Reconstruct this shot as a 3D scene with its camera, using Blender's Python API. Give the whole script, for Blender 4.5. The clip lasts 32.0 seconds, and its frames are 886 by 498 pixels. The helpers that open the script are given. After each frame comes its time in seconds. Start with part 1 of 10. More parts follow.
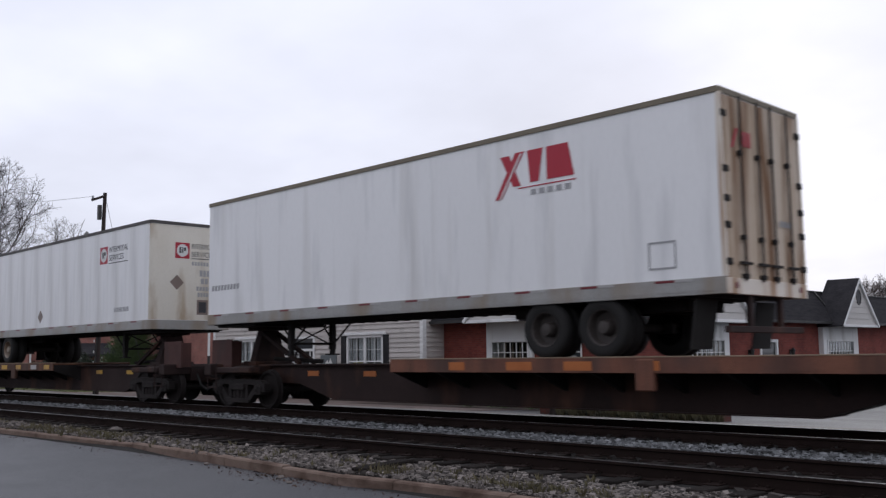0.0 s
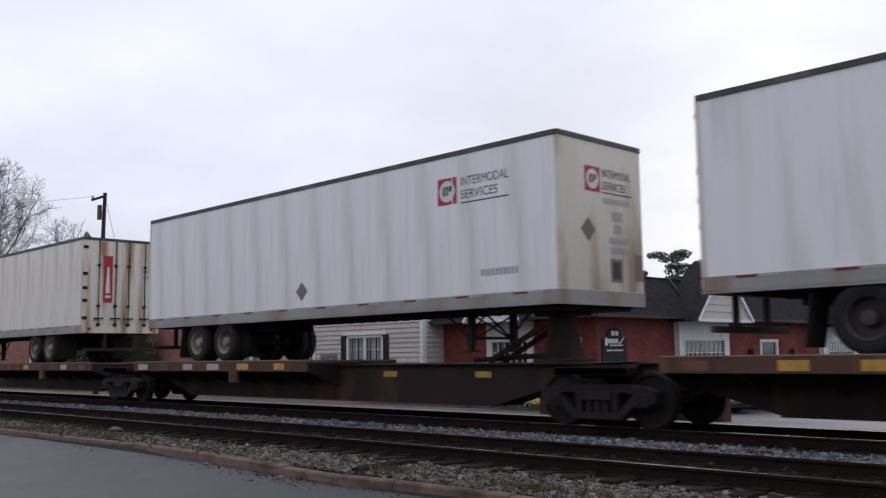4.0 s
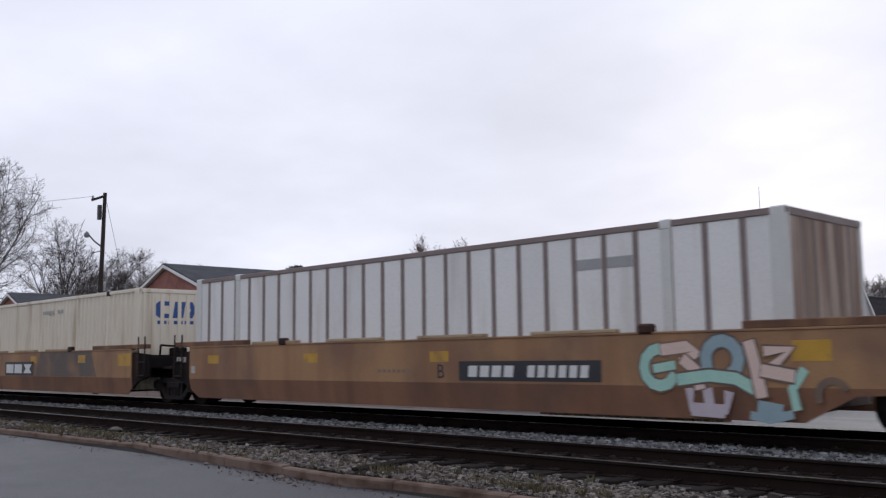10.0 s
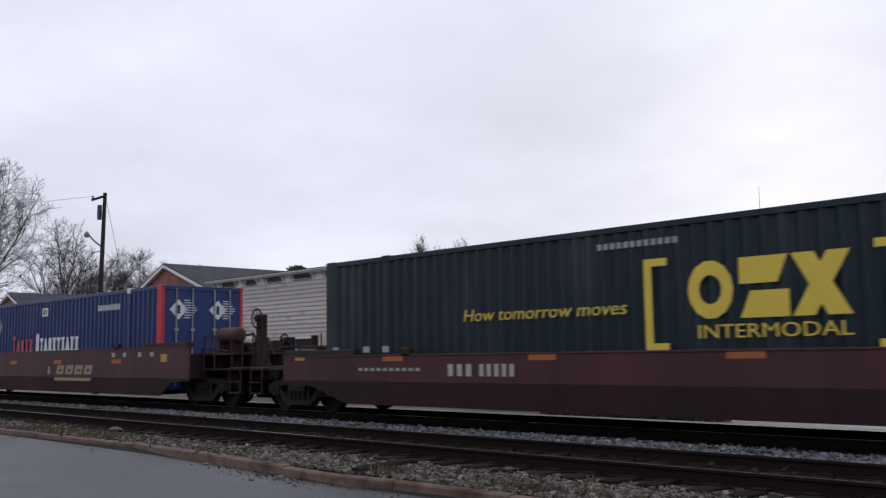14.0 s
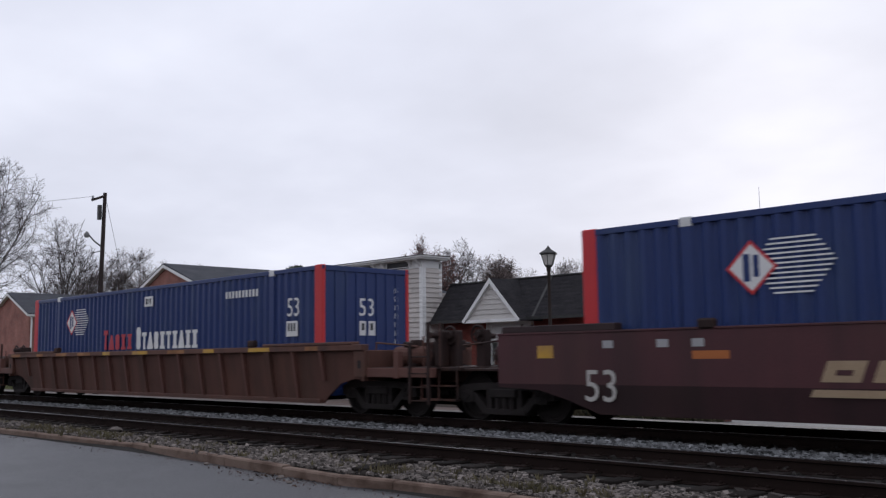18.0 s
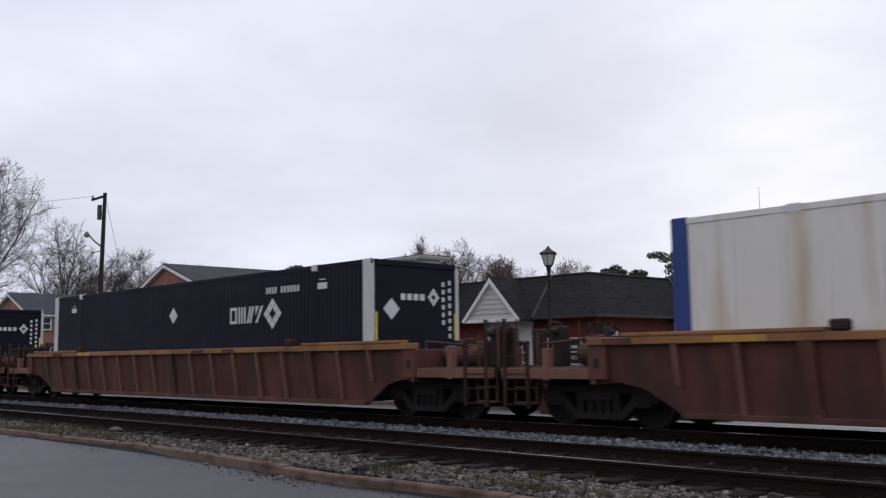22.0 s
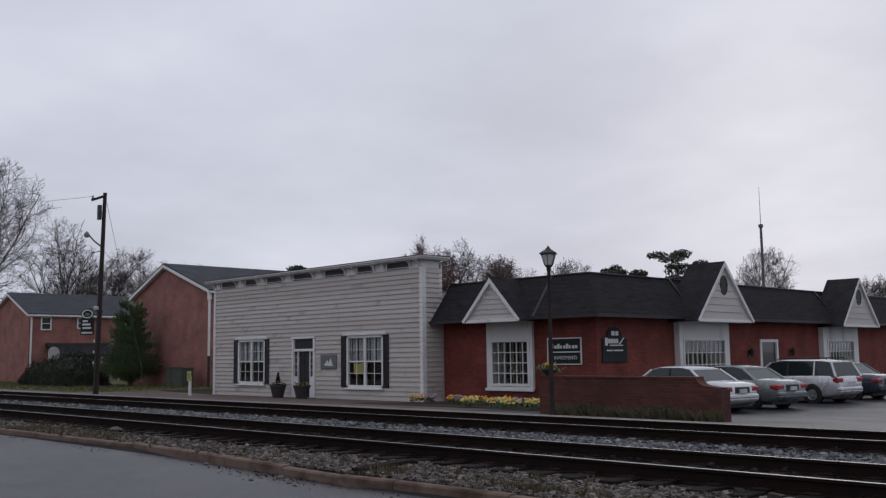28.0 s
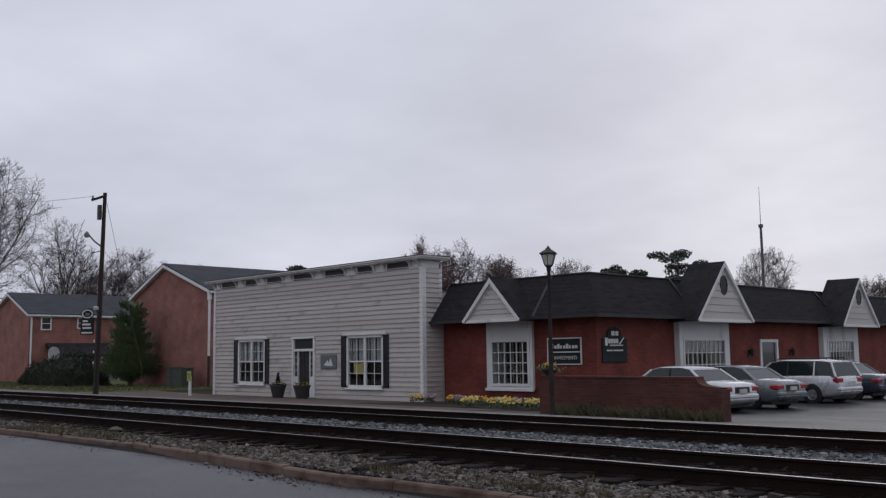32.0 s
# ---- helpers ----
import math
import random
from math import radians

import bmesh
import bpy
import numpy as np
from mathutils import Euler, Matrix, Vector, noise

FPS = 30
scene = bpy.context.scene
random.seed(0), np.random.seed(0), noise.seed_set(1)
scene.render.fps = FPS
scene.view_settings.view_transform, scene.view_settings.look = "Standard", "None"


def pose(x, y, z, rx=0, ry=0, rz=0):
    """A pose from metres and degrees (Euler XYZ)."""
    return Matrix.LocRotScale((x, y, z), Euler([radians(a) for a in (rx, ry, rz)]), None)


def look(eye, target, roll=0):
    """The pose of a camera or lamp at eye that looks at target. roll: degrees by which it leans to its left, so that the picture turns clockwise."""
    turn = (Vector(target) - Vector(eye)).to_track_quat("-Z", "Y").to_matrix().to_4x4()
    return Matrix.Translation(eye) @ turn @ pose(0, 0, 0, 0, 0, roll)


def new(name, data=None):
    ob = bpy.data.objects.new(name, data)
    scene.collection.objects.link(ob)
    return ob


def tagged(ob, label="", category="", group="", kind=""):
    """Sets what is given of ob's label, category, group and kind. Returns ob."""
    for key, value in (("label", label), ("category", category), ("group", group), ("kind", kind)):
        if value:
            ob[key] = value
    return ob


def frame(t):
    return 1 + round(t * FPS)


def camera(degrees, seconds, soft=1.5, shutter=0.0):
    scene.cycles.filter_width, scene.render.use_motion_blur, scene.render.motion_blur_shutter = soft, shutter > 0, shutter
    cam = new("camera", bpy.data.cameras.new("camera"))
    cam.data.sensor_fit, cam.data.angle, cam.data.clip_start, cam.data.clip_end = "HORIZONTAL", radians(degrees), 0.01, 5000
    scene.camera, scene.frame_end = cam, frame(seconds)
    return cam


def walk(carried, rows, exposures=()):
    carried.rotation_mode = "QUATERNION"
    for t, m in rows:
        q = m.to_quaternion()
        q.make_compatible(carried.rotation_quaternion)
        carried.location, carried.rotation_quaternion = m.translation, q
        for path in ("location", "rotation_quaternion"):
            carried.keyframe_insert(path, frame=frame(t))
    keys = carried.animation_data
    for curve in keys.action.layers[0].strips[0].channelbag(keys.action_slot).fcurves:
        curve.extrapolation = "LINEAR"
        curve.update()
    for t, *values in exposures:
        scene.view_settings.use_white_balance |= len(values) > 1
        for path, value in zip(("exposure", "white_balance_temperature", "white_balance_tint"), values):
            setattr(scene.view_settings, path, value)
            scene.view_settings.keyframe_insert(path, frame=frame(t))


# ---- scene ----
# World: x along the railway (the train runs towards +x), y away from the road, z up from the rail heads.
EYE = (0.0, 0.0, 1.213)
cam = camera(50.2, 32.0, soft=1.3, shutter=0.12)
CAM_POSE = Matrix.Translation(EYE) @ Euler((radians(96.444), 0, radians(45.532))).to_matrix().to_4x4() @ pose(0, 0, 0, 0, 0, -0.769)
walk(cam, [(0, CAM_POSE), (32, CAM_POSE)],
     exposures=[(0, 0.02), (9, -0.02), (14, -0.08), (19, -0.10), (25, -0.14), (26.5, -0.30), (28, -0.45), (32, -0.45)])

# ---- sky and sun ----
SUN_AZ, SUN_EL = radians(25.0), radians(15.0)      # azimuth left of +y
SUN_DIR = Vector((-math.sin(SUN_AZ) * math.cos(SUN_EL), math.cos(SUN_AZ) * math.cos(SUN_EL), math.sin(SUN_EL)))


def build_world():
    w = bpy.data.worlds.new("overcast_sky")
    scene.world = w
    w.use_nodes = True
    nt = w.node_tree
    nt.nodes.clear()
    n, l = nt.nodes.new, nt.links.new
    out, bg = n("ShaderNodeOutputWorld"), n("ShaderNodeBackground")
    sky = n("ShaderNodeTexSky")
    sky.sky_type, sky.sun_disc = "NISHITA", False
    sky.sun_elevation, sky.sun_rotation = SUN_EL, -SUN_AZ
    sky.air_density, sky.dust_density = 1.0, 3.0
    dim = n("ShaderNodeVectorMath")
    dim.operation = "SCALE"
    dim.inputs["Scale"].default_value = 0.0015
    l(sky.outputs[0], dim.inputs[0])
    tc = n("ShaderNodeTexCoord")
    sep = n("ShaderNodeSeparateXYZ")
    l(tc.outputs["Generated"], sep.inputs[0])

    def op(kind, a, b, clamp=False):
        m = n("ShaderNodeMath")
        m.operation, m.use_clamp = kind, clamp
        for i, v in enumerate((a, b)):
            if isinstance(v, (int, float)):
                m.inputs[i].default_value = v
            elif v is not None:
                l(v, m.inputs[i])
        return m.outputs[0]
    z = op("MAXIMUM", sep.outputs[2], 0.0)
    # cloud sheet seen in perspective
    dz = op("ADD", z, 0.22)
    comb = n("ShaderNodeCombineXYZ")
    l(op("DIVIDE", sep.outputs[0], dz), comb.inputs[0])
    l(op("DIVIDE", sep.outputs[1], dz), comb.inputs[1])
    big, small = n("ShaderNodeTexNoise"), n("ShaderNodeTexNoise")
    for t, sc, de in ((big, 0.9, 4.0), (small, 2.6, 6.0)):
        t.inputs["Scale"].default_value, t.inputs["Detail"].default_value = sc, de
        t.inputs["Roughness"].default_value = 0.5
        l(comb.outputs[0], t.inputs["Vector"])
    cloud = op("ADD", op("MULTIPLY", op("SUBTRACT", big.outputs[0], 0.5), 0.55), op("MULTIPLY", op("SUBTRACT", small.outputs[0], 0.5), 0.22))
    dot = n("ShaderNodeVectorMath")
    dot.operation = "DOT_PRODUCT"
    dot.inputs[1].default_value = SUN_DIR
    l(tc.outputs["Generated"], dot.inputs[0])
    glow = op("MULTIPLY", op("POWER", op("MAXIMUM", dot.outputs["Value"], 0.0), 90.0), 0.09)
    level = op("ADD", op("MULTIPLY", z, 0.20), 0.97)
    level = op("MULTIPLY", op("ADD", level, glow), op("ADD", cloud, 1.0))
    tint = n("ShaderNodeMix")
    tint.data_type = "RGBA"
    tint.inputs["A"].default_value, tint.inputs["B"].default_value = (0.795, 0.822, 0.955, 1), (0.93, 0.945, 1.02, 1)
    l(op("MULTIPLY", op("ADD", cloud, op("MULTIPLY", glow, 2.0)), 2.0, True), tint.inputs["Factor"])
    grey = n("ShaderNodeVectorMath")
    grey.operation = "SCALE"
    l(tint.outputs["Result"], grey.inputs[0])
    l(level, grey.inputs["Scale"])
    both = n("ShaderNodeVectorMath")
    both.operation = "ADD"
    l(grey.outputs[0], both.inputs[0])
    l(dim.outputs[0], both.inputs[1])
    l(both.outputs[0], bg.inputs["Color"])
    bg.inputs["Strength"].default_value = 1.0
    l(bg.outputs[0], out.inputs[0])


build_world()
sun = new("sun", bpy.data.lights.new("sun", "SUN"))
sun.data.energy, sun.data.angle, sun.data.color = 0.4, radians(40), (1.0, 0.98, 0.96)
sun.matrix_world = look(SUN_DIR * 100, (0, 0, 0))

# ---- materials ----
MATS = {}


def mat(name, a, b=None, rough=0.6, metal=0.0, scale=3.0, fine=40.0, bump=0.15, spread=0.35, stretch=(1, 1, 1), stain=None, stain_amount=0.0,
        stain_scale=1.2, stain_stretch=(1, 1, 0.25), spec=0.3, coat=0.0, random=0.0, fine_mix=0.25, streak=None, streak_amount=0.5, streak_scale=3.0, streak_stretch=(1, 1, 0.06)):
    """A surface of two close colours with coarse and fine variation, an optional stain colour, and fine relief."""
    if name in MATS:
        return MATS[name]
    m = bpy.data.materials.new(name)
    m.use_nodes = True
    nt = m.node_tree
    n, l = nt.nodes.new, nt.links.new
    p = nt.nodes["Principled BSDF"]
    p.inputs["Metallic"].default_value = metal
    p.inputs["Specular IOR Level"].default_value = spec
    p.inputs["Coat Weight"].default_value = coat
    p.inputs["Coat Roughness"].default_value = 0.12
    b = b or tuple(c * 0.75 for c in a)
    tc = n("ShaderNodeTexCoord")
    where = tc.outputs["Object"]
    if random:
        # each piece takes its grain from another place
        info, far = n("ShaderNodeObjectInfo"), n("ShaderNodeVectorMath")
        far.operation = "MULTIPLY_ADD"
        far.inputs[1].default_value = (37.0, 53.0, 71.0)
        l(info.outputs["Random"], far.inputs[0])
        l(where, far.inputs[2])
        where = far.outputs[0]

    def noise_at(sc, st, det):
        mp = n("ShaderNodeMapping")
        mp.inputs["Scale"].default_value = st
        l(where, mp.inputs["Vector"])
        t = n("ShaderNodeTexNoise")
        t.inputs["Scale"].default_value, t.inputs["Detail"].default_value = sc, det
        l(mp.outputs[0], t.inputs["Vector"])
        return t

    def ramp(src, lo, hi):
        r = n("ShaderNodeMapRange")
        r.inputs["From Min"].default_value, r.inputs["From Max"].default_value = lo, hi
        l(src, r.inputs["Value"])
        return r.outputs["Result"]

    def mix(f, c0, c1):
        x = n("ShaderNodeMix")
        x.data_type = "RGBA"
        for k, c in (("A", c0), ("B", c1)):
            if isinstance(c, tuple):
                x.inputs[k].default_value = (*c[:3], 1)
            else:
                l(c, x.inputs[k])
        if isinstance(f, float):
            x.inputs["Factor"].default_value = f
        else:
            l(f, x.inputs["Factor"])
        return x.outputs["Result"]
    coarse, grain = noise_at(scale, stretch, 4.0), noise_at(fine, stretch, 3.0)
    col = mix(ramp(coarse.outputs[0], 0.5 - spread, 0.5 + spread), a, b)
    dark = tuple(c * 0.6 for c in b)
    f = n("ShaderNodeMath")
    f.operation = "MULTIPLY"
    f.inputs[1].default_value = fine_mix
    l(ramp(grain.outputs[0], 0.45, 0.75), f.inputs[0])
    col = mix(f.outputs[0], col, dark)
    if stain:
        st = noise_at(stain_scale, stain_stretch, 6.0)
        col = mix(ramp(st.outputs[0], 0.62 - 0.25 * stain_amount, 0.82 - 0.25 * stain_amount), col, stain)
    if streak:
        sk = noise_at(streak_scale, streak_stretch, 5.0)
        f = n("ShaderNodeMath")
        f.operation, f.use_clamp = "MULTIPLY", True
        f.inputs[1].default_value = 0.75
        l(ramp(sk.outputs[0], 0.60 - 0.22 * streak_amount, 0.86 - 0.22 * streak_amount), f.inputs[0])
        col = mix(f.outputs[0], col, streak)
    if random:
        oi = n("ShaderNodeObjectInfo")
        hsv = n("ShaderNodeHueSaturation")
        rr = n("ShaderNodeMapRange")
        rr.inputs["To Min"].default_value, rr.inputs["To Max"].default_value = 1 - random, 1 + random
        l(oi.outputs["Random"], rr.inputs["Value"])
        l(rr.outputs["Result"], hsv.inputs["Value"])
        l(col, hsv.inputs["Color"])
        col = hsv.outputs[0]
    l(col, p.inputs["Base Color"])
    rg = n("ShaderNodeMapRange")
    rg.inputs["To Min"].default_value, rg.inputs["To Max"].default_value = max(0.03, rough - 0.12), min(1, rough + 0.12)
    l(coarse.outputs[0], rg.inputs["Value"])
    l(rg.outputs["Result"], p.inputs["Roughness"])
    if bump:
        bp = n("ShaderNodeBump")
        bp.inputs["Strength"].default_value, bp.inputs["Distance"].default_value = bump, 0.02
        l(grain.outputs[0], bp.inputs["Height"])
        l(bp.outputs[0], p.inputs["Normal"])
    MATS[name] = m
    return m


def glass_mat(name, tint=(0.03, 0.035, 0.04), rough=0.05, spec=0.6, coat=0.3):
    if name in MATS:
        return MATS[name]
    m = bpy.data.materials.new(name)
    m.use_nodes = True
    p = m.node_tree.nodes["Principled BSDF"]
    p.inputs["Base Color"].default_value = (*tint, 1)
    p.inputs["Roughness"].default_value = rough
    p.inputs["Specular IOR Level"].default_value = spec
    p.inputs["Coat Weight"].default_value = coat
    MATS[name] = m
    return m


def clear_glass():
    if "clear_glass" in MATS:
        return MATS["clear_glass"]
    m = bpy.data.materials.new("clear_glass")
    m.use_nodes = True
    p = m.node_tree.nodes["Principled BSDF"]
    p.inputs["Base Color"].default_value = (0.9, 0.93, 0.92, 1)
    p.inputs["Roughness"].default_value = 0.02
    p.inputs["Transmission Weight"].default_value = 1.0
    p.inputs["IOR"].default_value = 1.45
    MATS["clear_glass"] = m
    return m


def brick_mat(name, a, b, mortar, offset=(0, 0, 0), plane="xz"):
    """Running-bond brickwork, bricks of 0.2 x 0.067 m with recessed joints."""
    if name in MATS:
        return MATS[name]
    m = bpy.data.materials.new(name)
    m.use_nodes = True
    nt = m.node_tree
    n, l = nt.nodes.new, nt.links.new
    p = nt.nodes["Principled BSDF"]
    tc, sep, comb = n("ShaderNodeTexCoord"), n("ShaderNodeSeparateXYZ"), n("ShaderNodeCombineXYZ")
    l(tc.outputs["Object"], sep.inputs[0])
    add = n("ShaderNodeMath")
    add.operation = "ADD"
    l(sep.outputs[0], add.inputs[0])
    l(sep.outputs[1], add.inputs[1])
    l(add.outputs[0], comb.inputs[0])
    l(sep.outputs[2], comb.inputs[1])
    br = n("ShaderNodeTexBrick")
    br.inputs["Scale"].default_value = 1.0
    br.inputs["Brick Width"].default_value, br.inputs["Row Height"].default_value = 0.21, 0.075
    br.inputs["Mortar Size"].default_value = 0.006
    br.inputs["Color1"].default_value, br.inputs["Color2"].default_value = (*a, 1), (*b, 1)
    br.inputs["Mortar"].default_value = (*mortar, 1)
    l(comb.outputs[0], br.inputs["Vector"])
    nz, nf = n("ShaderNodeTexNoise"), n("ShaderNodeTexNoise")
    nz.inputs["Scale"].default_value, nz.inputs["Detail"].default_value = 0.9, 6.0
    nf.inputs["Scale"].default_value = 60.0
    l(tc.outputs["Object"], nz.inputs["Vector"])
    l(tc.outputs["Object"], nf.inputs["Vector"])
    hsv, rr = n("ShaderNodeHueSaturation"), n("ShaderNodeMapRange")
    rr.inputs["From Min"].default_value, rr.inputs["From Max"].default_value = 0.3, 0.7
    rr.inputs["To Min"].default_value, rr.inputs["To Max"].default_value = 0.72, 1.2
    l(nz.outputs[0], rr.inputs["Value"])
    l(rr.outputs["Result"], hsv.inputs["Value"])
    l(br.outputs["Color"], hsv.inputs["Color"])
    l(hsv.outputs[0], p.inputs["Base Color"])
    p.inputs["Roughness"].default_value = 0.85
    p.inputs["Specular IOR Level"].default_value = 0.25
    hgt = n("ShaderNodeMath")
    hgt.operation = "MULTIPLY_ADD"
    hgt.inputs[1].default_value = -1.0
    l(br.outputs["Fac"], hgt.inputs[0])
    l(nf.outputs[0], hgt.inputs[2])
    bp = n("ShaderNodeBump")
    bp.inputs["Strength"].default_value, bp.inputs["Distance"].default_value = 0.5, 0.008
    l(hgt.outputs[0], bp.inputs["Height"])
    l(bp.outputs[0], p.inputs["Normal"])
    MATS[name] = m
    return m


# ---- mesh builder ----
class G:
    """Collects vertices and faces of one mesh."""

    def __init__(self):
        self.v, self.f = [], []

    def add(self, verts, faces):
        k = len(self.v)
        self.v.extend(tuple(p) for p in verts)
        self.f.extend(tuple(i + k for i in fc) for fc in faces)
        return self

    def box(self, x0, y0, z0, x1, y1, z1, b=0.0):
        x0, x1, y0, y1, z0, z1 = min(x0, x1), max(x0, x1), min(y0, y1), max(y0, y1), min(z0, z1), max(z0, z1)
        if b <= 0:
            vs = [(x, y, z) for x in (x0, x1) for y in (y0, y1) for z in (z0, z1)]
            return self.add(vs, [(0, 1, 3, 2), (4, 6, 7, 5), (0, 4, 5, 1), (2, 3, 7, 6), (0, 2, 6, 4), (1, 5, 7, 3)])
        b = min(b, 0.45 * min(x1 - x0, y1 - y0, z1 - z0))
        vs, idx = [], {}
        for i, x in enumerate((x0, x1)):
            for j, y in enumerate((y0, y1)):
                for k, z in enumerate((z0, z1)):
                    sx, sy, sz = (b, -b)[i], (b, -b)[j], (b, -b)[k]
                    for ax, q in enumerate(((x, y + sy, z + sz), (x + sx, y, z + sz), (x + sx, y + sy, z))):
                        idx[i, j, k, ax] = len(vs)
                        vs.append(q)
        fs = []
        for s in (0, 1):
            fs.append([idx[s, 0, 0, 0], idx[s, 1, 0, 0], idx[s, 1, 1, 0], idx[s, 0, 1, 0]])
            fs.append([idx[0, s, 0, 1], idx[1, s, 0, 1], idx[1, s, 1, 1], idx[0, s, 1, 1]])
            fs.append([idx[0, 0, s, 2], idx[1, 0, s, 2], idx[1, 1, s, 2], idx[0, 1, s, 2]])
            for t in (0, 1):
                fs.append([idx[s, t, 0, 0], idx[s, t, 1, 0], idx[s, t, 1, 1], idx[s, t, 0, 1]])
                fs.append([idx[s, 0, t, 0], idx[s, 1, t, 0], idx[s, 1, t, 2], idx[s, 0, t, 2]])
                fs.append([idx[0, s, t, 1], idx[1, s, t, 1], idx[1, s, t, 2], idx[0, s, t, 2]])
                for u in (0, 1):
                    fs.append([idx[s, t, u, 0], idx[s, t, u, 1], idx[s, t, u, 2]])
        return self.add(vs, fs)

    def cyl(self, p0, p1, r0, r1=None, n=12, cap=True):
        r1 = r0 if r1 is None else r1
        p0, p1 = Vector(p0), Vector(p1)
        d = (p1 - p0).normalized()
        u = d.orthogonal().normalized()
        w = d.cross(u)
        vs = []
        for c, r in ((p0, r0), (p1, r1)):
            vs += [c + (u * math.cos(2 * math.pi * i / n) + w * math.sin(2 * math.pi * i / n)) * r for i in range(n)]
        fs = [(i, (i + 1) % n, n + (i + 1) % n, n + i) for i in range(n)]
        if cap:
            fs += [tuple(range(n - 1, -1, -1)), tuple(range(n, 2 * n))]
        return self.add(vs, fs)

    def lathe(self, c, axis, prof, n=20):
        """prof: (along, radius) pairs, turned about axis ('x', 'y' or 'z') through c."""
        vs = []
        for a, r in prof:
            for i in range(n):
                t = 2 * math.pi * i / n
                p, q = r * math.cos(t), r * math.sin(t)
                o = {"x": (a, p, q), "y": (p, a, q), "z": (p, q, a)}[axis]
                vs.append((c[0] + o[0], c[1] + o[1], c[2] + o[2]))
        fs = []
        for k in range(len(prof) - 1):
            fs += [(k * n + i, k * n + (i + 1) % n, (k + 1) * n + (i + 1) % n, (k + 1) * n + i) for i in range(n)]
        return self.add(vs, fs)

    def prism(self, poly, axis, a, b):
        k = len(poly)

        def at(p, s):
            return {"x": (s, p[0], p[1]), "y": (p[0], s, p[1]), "z": (p[0], p[1], s)}[axis]
        vs = [at(p, a) for p in poly] + [at(p, b) for p in poly]
        fs = [tuple(range(k - 1, -1, -1)), tuple(range(k, 2 * k))] + [(i, (i + 1) % k, k + (i + 1) % k, k + i) for i in range(k)]
        return self.add(vs, fs)

    def tube(self, pts, r, n=6):
        for p, q in zip(pts, pts[1:]):
            self.cyl(p, q, r, r, n)
        return self

    def bar(self, p, q, w, h):
        """A square bar from p to q."""
        return self.cyl(p, q, max(w, h) * 0.7, None, 4)

    def move(self, m):
        self.v = [tuple(m @ Vector(p)) for p in self.v]
        return self

    def mesh(self, name, material, smooth=False):
        me = bpy.data.meshes.new(name)
        me.from_pydata(self.v, [], self.f)
        if len(self.f) < 30000:
            bm = bmesh.new()
            bm.from_mesh(me)
            bmesh.ops.recalc_face_normals(bm, faces=bm.faces)
            bm.to_mesh(me)
            bm.free()
        me.materials.append(material)
        if smooth:
            me.polygons.foreach_set("use_smooth", [True] * len(me.polygons))
        return me


def part(name, g, material, parent=None, label="", smooth=False):
    me = g.mesh(name, material, smooth) if isinstance(g, G) else g
    ob = new(name, me)
    if parent is not None:
        ob.parent = parent
    if label:
        ob["label"] = label
    return ob


def thing(name, label, category, group="", kind="", at=None):
    ob = new(name)
    ob.empty_display_size = 0.3
    if at is not None:
        ob.matrix_basis = at
    return tagged(ob, label, category, group, kind)


def solid(name, g, material, label, category="", group="", kind="", smooth=False):
    return tagged(part(name, g, material, None, "", smooth), label, category, group, kind)


LETTERS = {}


def words(text, size, material, parent, at, name="lettering", label="", squeeze=1.0, width=None, slant=0.0):
    """Flat raised letters as a mesh; size is the capital height; at: pose whose x runs along the line and y up the letters."""
    key = (text, round(size, 3), material.name, squeeze, width, slant)
    if key not in LETTERS:
        cu = bpy.data.curves.new("lettering", "FONT")
        cu.body, cu.size, cu.extrude = text, size / 0.69, 0.002
        cu.resolution_u = 3
        ob = bpy.data.objects.new("lettering", cu)
        scene.collection.objects.link(ob)
        bpy.context.view_layer.update()
        me = bpy.data.meshes.new_from_object(ob.evaluated_get(bpy.context.evaluated_depsgraph_get()))
        me.name = "lettering"
        if width:
            squeeze = width / max(v.co.x for v in me.vertices)
        me.transform(Matrix(((squeeze, slant, 0, 0), (0, 1, 0, 0), (0, 0, 1, 0), (0, 0, 0, 1))))
        me.materials.clear()
        me.materials.append(material)
        bpy.data.objects.remove(ob)
        bpy.data.curves.remove(cu)
        LETTERS[key] = me
    ob = part(name, LETTERS[key], material, parent, label)
    ob.matrix_basis = at
    return ob
# ---- surfaces of the place ----
asphalt = mat("wet_asphalt", (0.061, 0.063, 0.069), (0.040, 0.041, 0.045), rough=0.42, scale=0.5, fine=160, bump=0.35, stain=(0.04, 0.04, 0.045), stain_amount=0.35, stain_scale=0.35, stain_stretch=(0.4, 1, 1))
lot_asphalt = mat("lot_asphalt", (0.052, 0.052, 0.056), (0.030, 0.030, 0.033), spec=0.25, rough=0.45, scale=0.4, fine=120, bump=0.3, stain=(0.016, 0.016, 0.0175), stain_amount=0.6, stain_scale=0.35, stain_stretch=(0.5, 1, 1))
concrete = mat("worn_concrete", (0.195, 0.178, 0.165), (0.150, 0.136, 0.126), spec=0.12, rough=0.65, scale=0.7, fine=50, bump=0.2, stain=(0.14, 0.135, 0.13), stain_amount=0.4, stain_scale=0.6, stain_stretch=(1, 1, 1))
